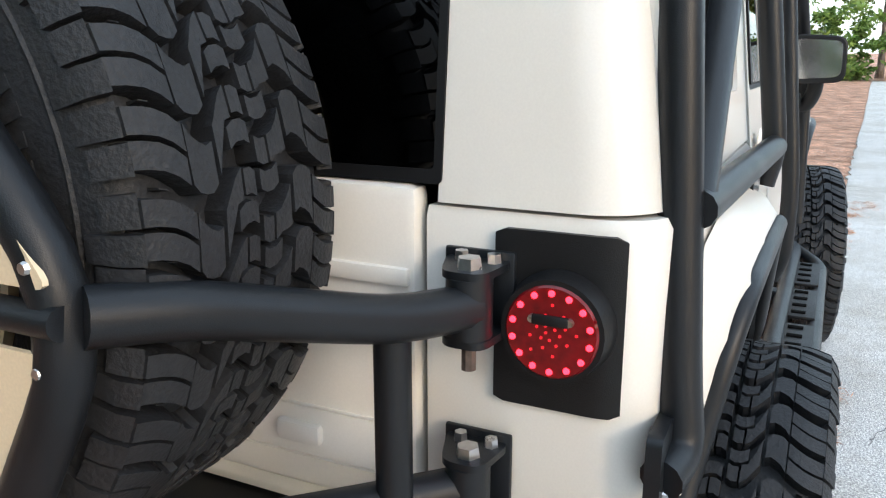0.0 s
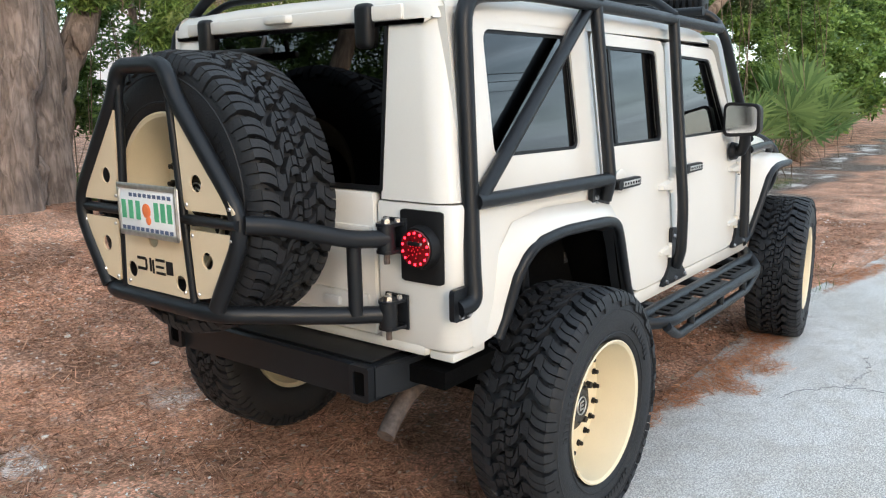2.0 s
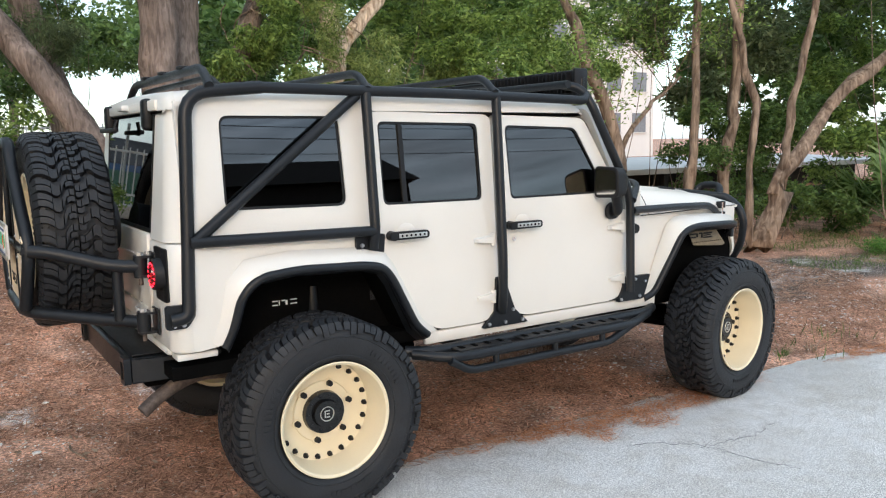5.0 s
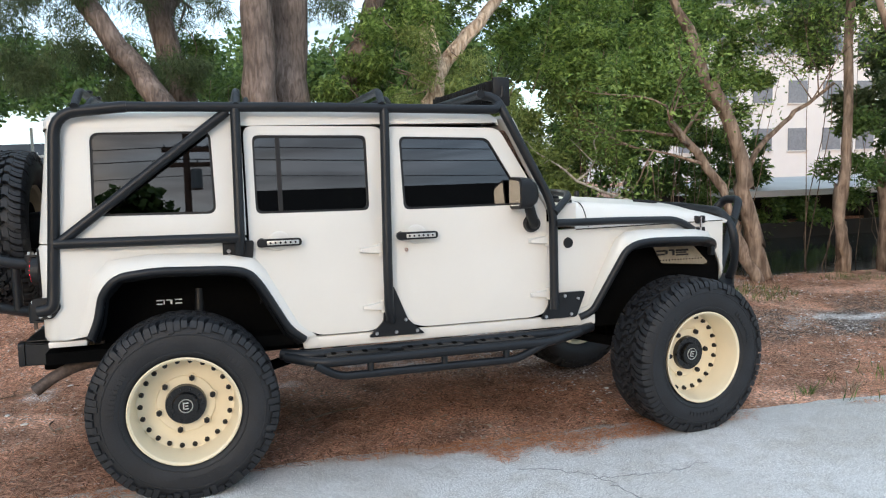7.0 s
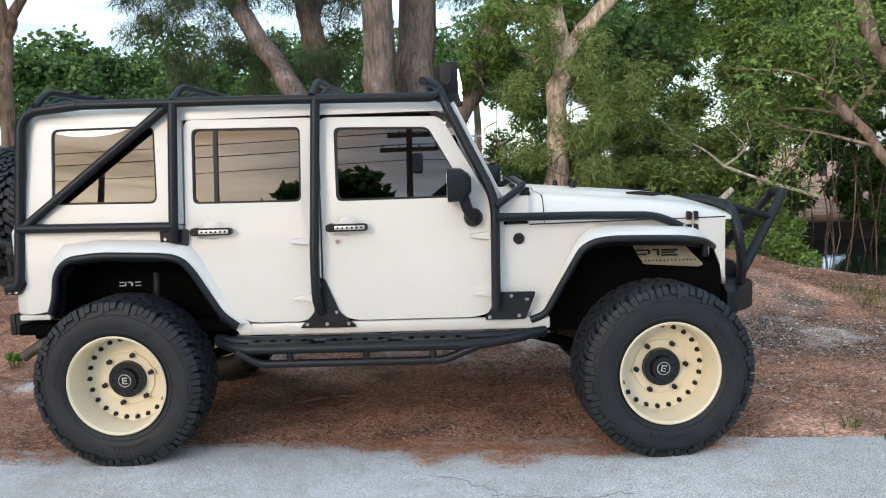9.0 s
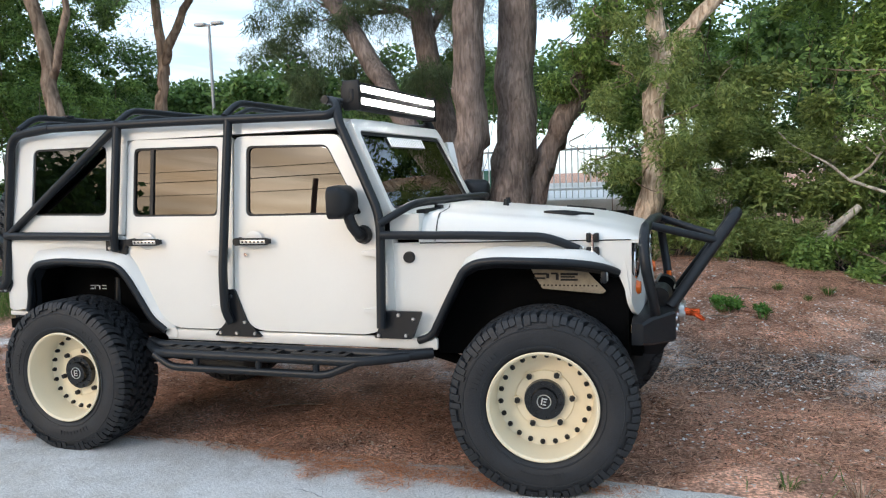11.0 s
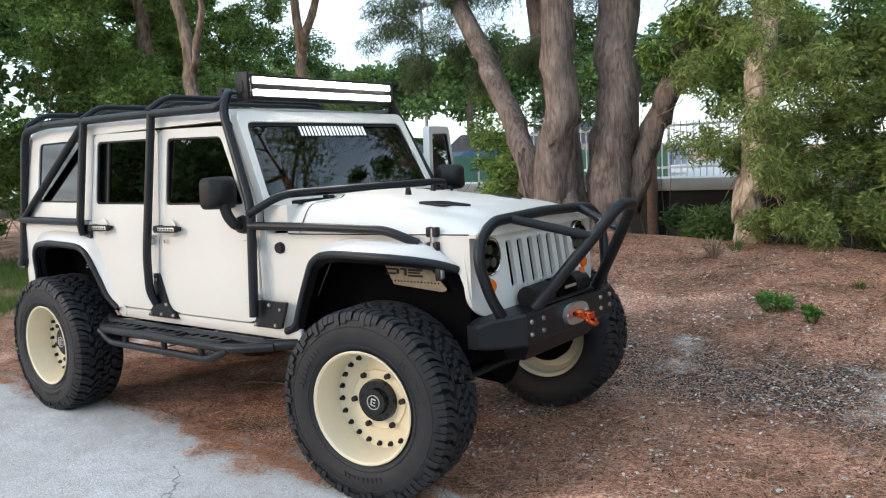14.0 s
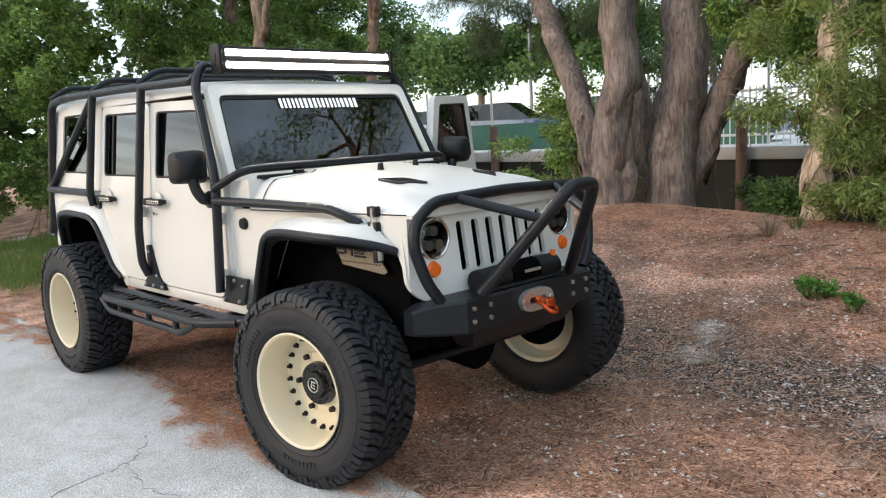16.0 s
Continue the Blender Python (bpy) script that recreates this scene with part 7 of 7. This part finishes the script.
def grass(label, n, box4, h, seed, keep=None):
    g = np.random.default_rng(seed)
    x, y = g.uniform(box4[0], box4[2], n), g.uniform(box4[1], box4[3], n)
    if keep:
        ok = np.array([keep(a, b) for a, b in zip(x, y)])
        x, y = x[ok], y[ok]
    n = len(x)
    P = np.stack([x, y, np.array([G(a, b) for a, b in zip(x, y)])], 1)
    way = g.normal(0, 0.35, (n, 3))
    way[:, 2] = 1
    U = way * (h * (0.5 + g.random(n)))[:, None]
    a = g.uniform(0, 6.28, n)
    S = np.stack([np.cos(a), np.sin(a), a * 0], 1) * 0.0045
    v = np.stack([P - S, P + U * 0.5 - S * 0.8, P + U + g.normal(0, 0.02, (n, 3)), P + U * 0.5 + S * 0.8], 1).reshape(-1, 3)
    return tagged(quads("grass", v, GRASS), label, "grass", kind="stuff")


grass("patch of green grass behind the vehicle", 26000, (-9, -0.3, -3.6, 4.5), 0.17, 5, lambda x, y: noise.noise((x * 0.6, y * 0.6, 8)) > -0.35 + 0.5 * max(0, x + 5.0))
grass("thin green grass along the verge ahead", 7000, (5.5, 1.2, 12, 4.2), 0.08, 6, lambda x, y: noise.noise((x * 0.5, y * 0.9, 12)) > 0.08)
grass("sparse grass blades near the front wheel", 160, (3.9, -0.9, 5.2, -0.2), 0.10, 7, lambda x, y: noise.noise((x * 3, y * 3, 2)) > 0.1)


def weed(at, seed, r=0.14):
    t = thing("weed", "small bright green weed on the earth", "weed", at=at)
    bm = bmesh.new()
    g = random.Random(seed)
    for k in range(int(26 * r / 0.1)):
        a, d = g.uniform(0, 6.28), r * g.random() ** 0.6
        sweep(bm, [Vector((d * 0.5 * math.cos(a), d * 0.5 * math.sin(a), -0.01)), Vector((d * math.cos(a), d * math.sin(a), 0.05)), Vector((d * 1.3 * math.cos(a), d * 1.3 * math.sin(a), g.uniform(0.07, 0.14)))], 0.0022, n=4, rad=0)
    part("weed_stems", bm, GRASS, t, angle=3)
    quads("weed_leaves", leaves([(0, 0, 0.09, r), (r * 0.6, 0.03, 0.07, r * 0.6), (-r * 0.6, 0, 0.10, r * 0.6)], int(420 * max(0.4, r / 0.1)), 0.038, 0.009, (1.0, 0.95, 0.75), -0.25, seed), leaf_material("weed_leaf", (0.065, 0.17, 0.03), (0.20, 0.38, 0.075)) if "weed_leaf" not in bpy.data.materials else bpy.data.materials["weed_leaf"], t)


for (x, y), r, sd in (((3.83, 2.80), 0.12, 1), ((4.12, 2.66), 0.06, 2), ((-1.9, 1.2), 0.05, 3), ((10.2, 1.9), 0.3, 4)):
    weed((x, y, G(x, y)), sd, r)
for i, (x, y, a, L) in enumerate(((0.9, 0.15, 20, 0.45), (3.72, 2.62, 8, 0.42), (3.55, 3.75, 62, 0.6), (-1.75, 0.9, 160, 0.5), (-1.35, 1.25, 35, 0.4), (-0.9, 0.55, 100, 0.22), (3.2, 3.7, 40, 0.35), (3.9, 3.4, 10, 0.3), (-1.6, 0.4, 120, 0.3), (2.9, 3.9, 80, 0.25), (4.9, 2.0, 150, 0.22))):
    tw = thing("twig", "bare dry twig lying on the earth", "twig", "fallen twigs", at=(x, y, G(x, y) + 0.015), rz=a)
    part("stick", sweep(bmesh.new(), [(-L / 2, 0, 0), (0, 0.03, 0.012), (L / 2, 0, 0.004)], 0.006, n=6), PALEBARK, tw)
def tussock(at, seed, h, n, material, label):
    """A clump of narrow arching blades."""
    g = np.random.default_rng(seed)
    t = thing("grass_tussock", label, "grass", "grass tussocks on the bank", at=at)
    a, lean = g.uniform(0, 6.28, n), g.uniform(0.1, 0.9, n)
    ln = h * (0.5 + 0.7 * g.random(n))
    foot = np.stack([np.cos(a) * 0.03, np.sin(a) * 0.03, a * 0 - 0.01], 1)
    way = np.stack([np.cos(a) * lean, np.sin(a) * lean, a * 0 + 1], 1)
    side = np.stack([-np.sin(a), np.cos(a), a * 0], 1) * 0.003
    mid = foot + way * (ln * 0.5)[:, None]
    tip = foot + way * ln[:, None] * np.array([1.25, 1.25, 0.8])
    quads("tuft", np.stack([foot, mid + side, tip, mid - side], 1).reshape(-1, 3), material, t)


for k, (x, y, h, n, m, lab) in enumerate(((2.95, 4.0, 0.26, 150, DRYLEAF, "dry straw-coloured grass tussock on the bank"), (3.05, 4.35, 0.22, 90, GRASS, "thin green grass tussock on the bank"),
                                          (4.3, 3.5, 0.10, 70, GRASS, "low green grass tussock on the bank"), (4.55, 3.3, 0.08, 50, GRASS, "low green grass tussock on the bank"), (4.75, 3.6, 0.11, 80, GRASS, "low green grass tussock on the bank"),
                                          (4.1, -0.55, 0.10, 40, GRASS, "low green grass tussock by the road"), (4.42, -0.6, 0.12, 50, DRYLEAF, "dry straw-coloured grass tussock by the road"), (3.3, 1.35, 0.10, 24, DRYLEAF, "thin dry grass tussock on the track"))):
    tussock((x, y, G(x, y)), 400 + k, h, n, m, lab)
CHIP = mat("white_stone_chip", (0.72, 0.69, 0.65), 0.8, var=0.2, scale=30)
rng = random.Random(9)
for i in range(110):
    x, y = rng.uniform(2.8, 6.2), rng.uniform(-0.3, 3.8)
    if i > 84:
        x, y = rng.uniform(-3, 0), rng.uniform(0.4, 3)
    bm = bmesh.new()
    bmesh.ops.create_icosphere(bm, subdivisions=1, radius=rng.uniform(0.008, 0.022), matrix=Matrix.Diagonal((1.4, 1, 0.45, 1)))
    ch = part("stone_chip", bm, CHIP)
    ch.matrix_basis = pose(x, y, G(x, y) + 0.004, 0, 0, rng.uniform(0, 360))
    tagged(ch, "small pale stone chip on the earth", "stone", "stone chips")

# ---- across the canal ----
CONC = mat("pale_concrete", (0.62, 0.60, 0.57), 0.85, var=0.12, scale=2, bump=0.2, bump_scale=80)
WALLDK = mat("dark_sea_wall", (0.03, 0.028, 0.025), 0.9, var=0.4, scale=2, bump=0.3)
# the shadow below the cap is put into the wall's near-black colour
tagged(part("sea_wall", B((-40, 10.10, -0.9), (3.2, 10.30, 0.88)), WALLDK), "sea wall of the canal, coloured dark for the shadow below its cap", "wall", kind="structure")
tagged(part("sea_wall_cap", B((-40, 10.03, 0.88), (3.2, 11.0, 1.10), 0.02), CONC), "pale concrete cap on the sea wall", "wall", kind="structure")
tagged(part("sea_wall_far", B((3.2, 10.10, -0.9), (60, 10.30, 0.18)), WALLDK), "dark sea wall", "wall", kind="structure")
tagged(part("parking_lot", B((-60, 10.98, 0.60), (3.2, 40, 1.02)), CONC), "pale concrete car park on the far bank", "pavement", kind="structure")
WHITEP = mat("white_fence_paint", (0.75, 0.75, 0.73), 0.6, var=0.08)
fence = thing("picket_fence", "white metal picket fence on the far bank", "fence", at=(-1.5, 10.85, 1.10))
for z in (0.15, 0.92):
    part("rail", B((-2.2, -0.02, z), (3.6, 0.02, z + 0.045), 0.004), WHITEP, fence)
pk = bpy.data.meshes.new("picket")
bm = B((-0.010, -0.010, 0.0), (0.010, 0.010, 1.02), 0.002, 1)
bm.to_mesh(pk)
bm.free()
pk.materials.append(WHITEP)
for k in range(48):
    o = new("picket", pk)
    o.parent, o.location = fence, (-2.15 + k * 0.12, 0, 0.0)
WOODP = mat("weathered_post", (0.20, 0.12, 0.09), 0.9, var=0.3, scale=12, bump=0.3)
for x in (-8.0, -5.6, -3.2, -0.1):
    po = thing("mooring_post", "weathered wooden mooring post at the sea wall", "post", "mooring posts", at=(x, 9.9, -0.9))
    part("post", disc(bmesh.new(), (0, 0, 0), (0, 0, 1), 0.10, 0.09, 2.55, 12), WOODP, po)
GREENF = mat("green_windscreen", (0.09, 0.20, 0.14), 0.8, var=0.15, scale=2)
cf = thing("chain_link_fence", "green-screened chain link fence on the far bank", "fence", at=(-12, 12.5, 0.95))
for k in range(9):
    part("fence_post", disc(bmesh.new(), (-8 + k * 2.4, 0, 0), (0, 0, 1), 0.03, 0.03, 1.7, 8), ALU, cf)
part("screen", B((-8, -0.01, 0.1), (11.2, 0.01, 0.75)), GREENF, cf)

CARBLUE = mat("blue_car_paint", (0.05, 0.14, 0.32), 0.3, var=0.05, coat=0.5)
CARGREY = mat("silver_car_paint", (0.45, 0.48, 0.52), 0.3, var=0.05, coat=0.5)
def parked_car(at, rz, paint, label):
    c = thing("parked_car", label, "car", "parked cars across the canal", at=at, rz=rz)
    body = loft(bmesh.new(), [[(x, -w, 0.3), (x, -w, z), (x, w, z), (x, w, 0.3)] for x, w, z in ((-2.2, 0.8, 0.7), (-2.1, 0.88, 0.88), (-0.8, 0.9, 0.92), (1.2, 0.9, 0.88), (2.0, 0.86, 0.74), (2.2, 0.75, 0.6))])
    part("body", body, paint, c)
    part("cabin", loft(bmesh.new(), [[(x, -w, 0.88), (x, -w + 0.15, z), (x, w - 0.15, z), (x, w, 0.88)] for x, w, z in ((-1.7, 0.82, 0.95), (-1.1, 0.82, 1.42), (0.3, 0.82, 1.45), (1.1, 0.82, 0.92))]), GLASS, c)
    for x in (-1.35, 1.35):
        for y in (-0.9, 0.75):
            part("car_wheel", disc(bmesh.new(), (x, y, 0.32), (0, 1, 0), 0.32, 0.32, 0.2, 20), RUBBER, c)
parked_car((-11.5, 17, 0.95), 20, CARGREY, "silver car parked across the canal")
parked_car((-8.2, 17.6, 0.95), 15, CARBLUE, "blue car parked across the canal")
parked_car((-3.6, 14.6, 0.95), 5, CARBLUE, "blue car parked behind the far fence")
parked_car((-16, 19, 0.95), 25, CARGREY, "silver car parked across the canal")

# far trees, street lamps, buildings
def far_tree(at, r, h, seed, lf=LEAF_DARK, leaf_n=12000, leaf_size=(0.24, 0.085)):
    rng = random.Random(seed)
    t = thing("far_tree", "rounded dark green tree in the distance", "tree", "trees in the distance", at=at)
    part("trunk", trunk_mesh([(0, 0, -0.3), (0.1, 0, h * 0.4), (0, 0.1, h * 0.75)], 0.22, 0.10, rng), BARK, t, angle=3)
    cl = []
    for _ in range(46):
        d = Vector((rng.gauss(0, 1), rng.gauss(0, 1), rng.gauss(0, 0.55))).normalized() * rng.random() ** 0.35
        cl.append((d.x * r, d.y * r, h * 0.72 + d.z * h * 0.34, r * 0.28))
    quads("crown", leaves(cl, leaf_n, *leaf_size, (1, 1, 0.8), 0.2, seed), lf, t)


for i, (x, y, r, h) in enumerate(((-16, 27, 3.2, 6.3), (-21, 26, 3.0, 5.6), (-11, 30, 3.4, 6.0), (-5, 32, 3.6, 6.4), (-29, 28, 3.6, 7), (2, 34, 4, 7.2), (8, 30, 3.6, 7.5), (15, 26, 3.4, 7.4), (-36, 24, 4.0, 8), (6.6, 20, 2.4, 5.2), (12, 16, 2.4, 6.0))):
    far_tree((x, y, 0.95), r, h, 200 + i)
for i, (x, y, r, h) in enumerate(((52, -3, 4.2, 9), (54, -9, 4.4, 10), (50, 3, 4.2, 10), (57, -15, 4.6, 10), (47, 8, 4, 10))):
    far_tree((x, y, 0), r, h, 250 + i, LEAF, 6500, (0.40, 0.12))
LAMPM = mat("grey_lamp_post", (0.30, 0.30, 0.31), 0.5, metal=0.5, var=0.1)
for x, y, h in ((-16.95, 25, 7.5), (-19, 38, 7.0)):
    sl = thing("street_lamp", "tall grey twin-head parking lot lamp", "lamp post", "parking lot lamps", at=(x, y, 0.95))
    part("pole", disc(bmesh.new(), (0, 0, 0), (0, 0, 1), 0.09, 0.06, h, 12), LAMPM, sl)
    for s in (-1, 1):
        part("lamp_head", B((s * 0.42 - 0.25, -0.15, h - 0.05), (s * 0.42 + 0.25, 0.15, h + 0.08), 0.03), LAMPM, sl)
    part("cross_arm", B((-0.4, -0.03, h - 0.08), (0.4, 0.03, h - 0.03)), LAMPM, sl)
ROOFW = mat("pale_roof", (0.6, 0.59, 0.57), 0.8, var=0.1, scale=1)
WALLW = mat("white_stucco", (0.72, 0.71, 0.69), 0.9, var=0.06, scale=0.5)
WINB = mat("dark_window", (0.20, 0.21, 0.23), 0.2, var=0.2)
lb = thing("low_building", "low pale-roofed boathouse, its open front painted dark like shade", "building", at=(17, 10.8, 0.0))
# solid near-black wall painted as the shade inside the open front
part("wall", B((-5, 0.5, -0.4), (9, 5, 0.8)), WALLDK, lb)
part("roof", loft(bmesh.new(), [[(-5.6, -0.6, 0.78), (9.6, -0.6, 0.78), (9.6, 5.6, 0.78), (-5.6, 5.6, 0.78)], [(-5.6, -0.6, 0.92), (9.6, -0.6, 0.92), (9.6, 5.6, 0.92), (-5.6, 5.6, 0.92)], [(-3.0, 2.0, 1.12), (7.0, 2.0, 1.12), (7.0, 3.0, 1.12), (-3.0, 3.0, 1.12)]]), ROOFW, lb)
for k in range(5):
    part("post", B((-4.6 + k * 2.8, -0.4, -0.9), (-4.45 + k * 2.8, -0.25, 0.78)), WALLDK, lb)
ab = thing("apartment_building", "tall white apartment building behind the trees", "building", at=(40, 44, 0))
part("wall", B((-10, 0, 0), (12, 12, 19)), WALLW, ab)
for i in range(7):
    for j in range(5):
        w = part("window", B((-8.6 + i * 3.0, -0.06, 2.2 + j * 3.4), (-7.0 + i * 3.0, 0.02, 3.8 + j * 3.4)), WINB, ab)
        part("sill", B((-8.7 + i * 3.0, -0.14, 2.1 + j * 3.4), (-6.9 + i * 3.0, 0.0, 2.2 + j * 3.4)), CONC, w)
part("roof", B((-10.3, -0.3, 19), (12.3, 12.3, 19.4)), CONC, ab)

# ---- across the road, mirrored in the windows ----
def utility_pole(at, h, label, wires):
    up = thing("utility_pole", label, "utility pole", "utility poles across the road", at=at)
    part("pole", disc(bmesh.new(), (0, 0, -0.3), (0, 0, 1), 0.17, 0.12, h + 0.3, 12), WOODP, up)
    if wires:
        for z, w in ((h - 1.35, 1.2), (h - 0.75, 0.9)):
            part("cross_arm", B((-w, -0.07, z), (w, 0.07, z + 0.16), 0.01), WOODP, up)
            for x in (-w + 0.1, -0.4, 0.4, w - 0.1):
                part("insulator", disc(bmesh.new(), (x, 0, z + 0.16), (0, 0, 1), 0.04, 0.03, 0.14, 8), LAMPM, up)
        part("transformer", disc(bmesh.new(), (0.35, 0.25, h - 2.3), (0, 0, 1), 0.22, 0.22, 0.75, 14), LAMPM, up)
        for z, y in ((h - 0.45, -0.3), (h - 0.62, 0.3), (h - 1.05, 0.0), (h - 1.15, 0.4), (h - 1.7, 0.0)):
            for s in (-1, 1):
                part("wire", sweep(bmesh.new(), [(s * k * 6.0, y, z - 0.5 * math.sin(math.pi * k / 8)) for k in range(9)], 0.015, n=5, rad=0), PLASTIC, up)


utility_pole((-0.73, -28, 0), 10.3, "wooden utility pole with cross arms and wires across the road", True)
utility_pole((-13.5, -28, 0), 8.7, "plain short wooden pole across the road", False)
# shed added as the dark strip mirrored in the windows; backlit shade in its colour
BACKLIT_SIDING = mat("backlit_brown_siding", (0.035, 0.028, 0.024), 0.9, var=0.2, scale=3, bump=0.2)
rs = thing("long_shed", "long low shed across the road, coloured dark as if backlit", "building", at=(7.5, -27, 0))
part("wall", B((-7, -4, 0), (9, 0, 6.7)), BACKLIT_SIDING, rs)
part("roof", loft(bmesh.new(), [[(-7.4, -4.4, 6.7), (9.4, -4.4, 6.7), (9.4, 0.4, 6.7), (-7.4, 0.4, 6.7)], [(-6.4, -3.0, 7.9), (8.4, -3.0, 7.9), (8.4, -1.0, 7.9), (-6.4, -1.0, 7.9)]]), BACKLIT_SIDING, rs)
for k in range(4):
    part("shed_door", B((-6 + k * 3.8, 0.0, 0.0), (-3.4 + k * 3.8, 0.04, 3.0)), WALLDK, rs)
for i, (x, y, r, h) in enumerate(((-7.5, -24, 2.0, 5.0), (-3.6, -25, 2.2, 8.9), (-7.0, -25, 2.0, 7.2), (15.5, -23, 3.0, 3.6), (21, -23, 3.4, 3.7), (-21.6, -24, 2.8, 4.4), (-21.8, -24.5, 2.8, 8.4), (-25, -22.5, 3.2, 4.4), (-24, -22, 4.6, 10.2), (-31, -23, 4.6, 11.4), (-35, -24, 3.4, 11.4), (29, -22, 3.6, 4.0))):
    far_tree((x, y, 0), r, h - 1.1, 300 + i, LEAF_DARK, 6500, (0.40, 0.13))
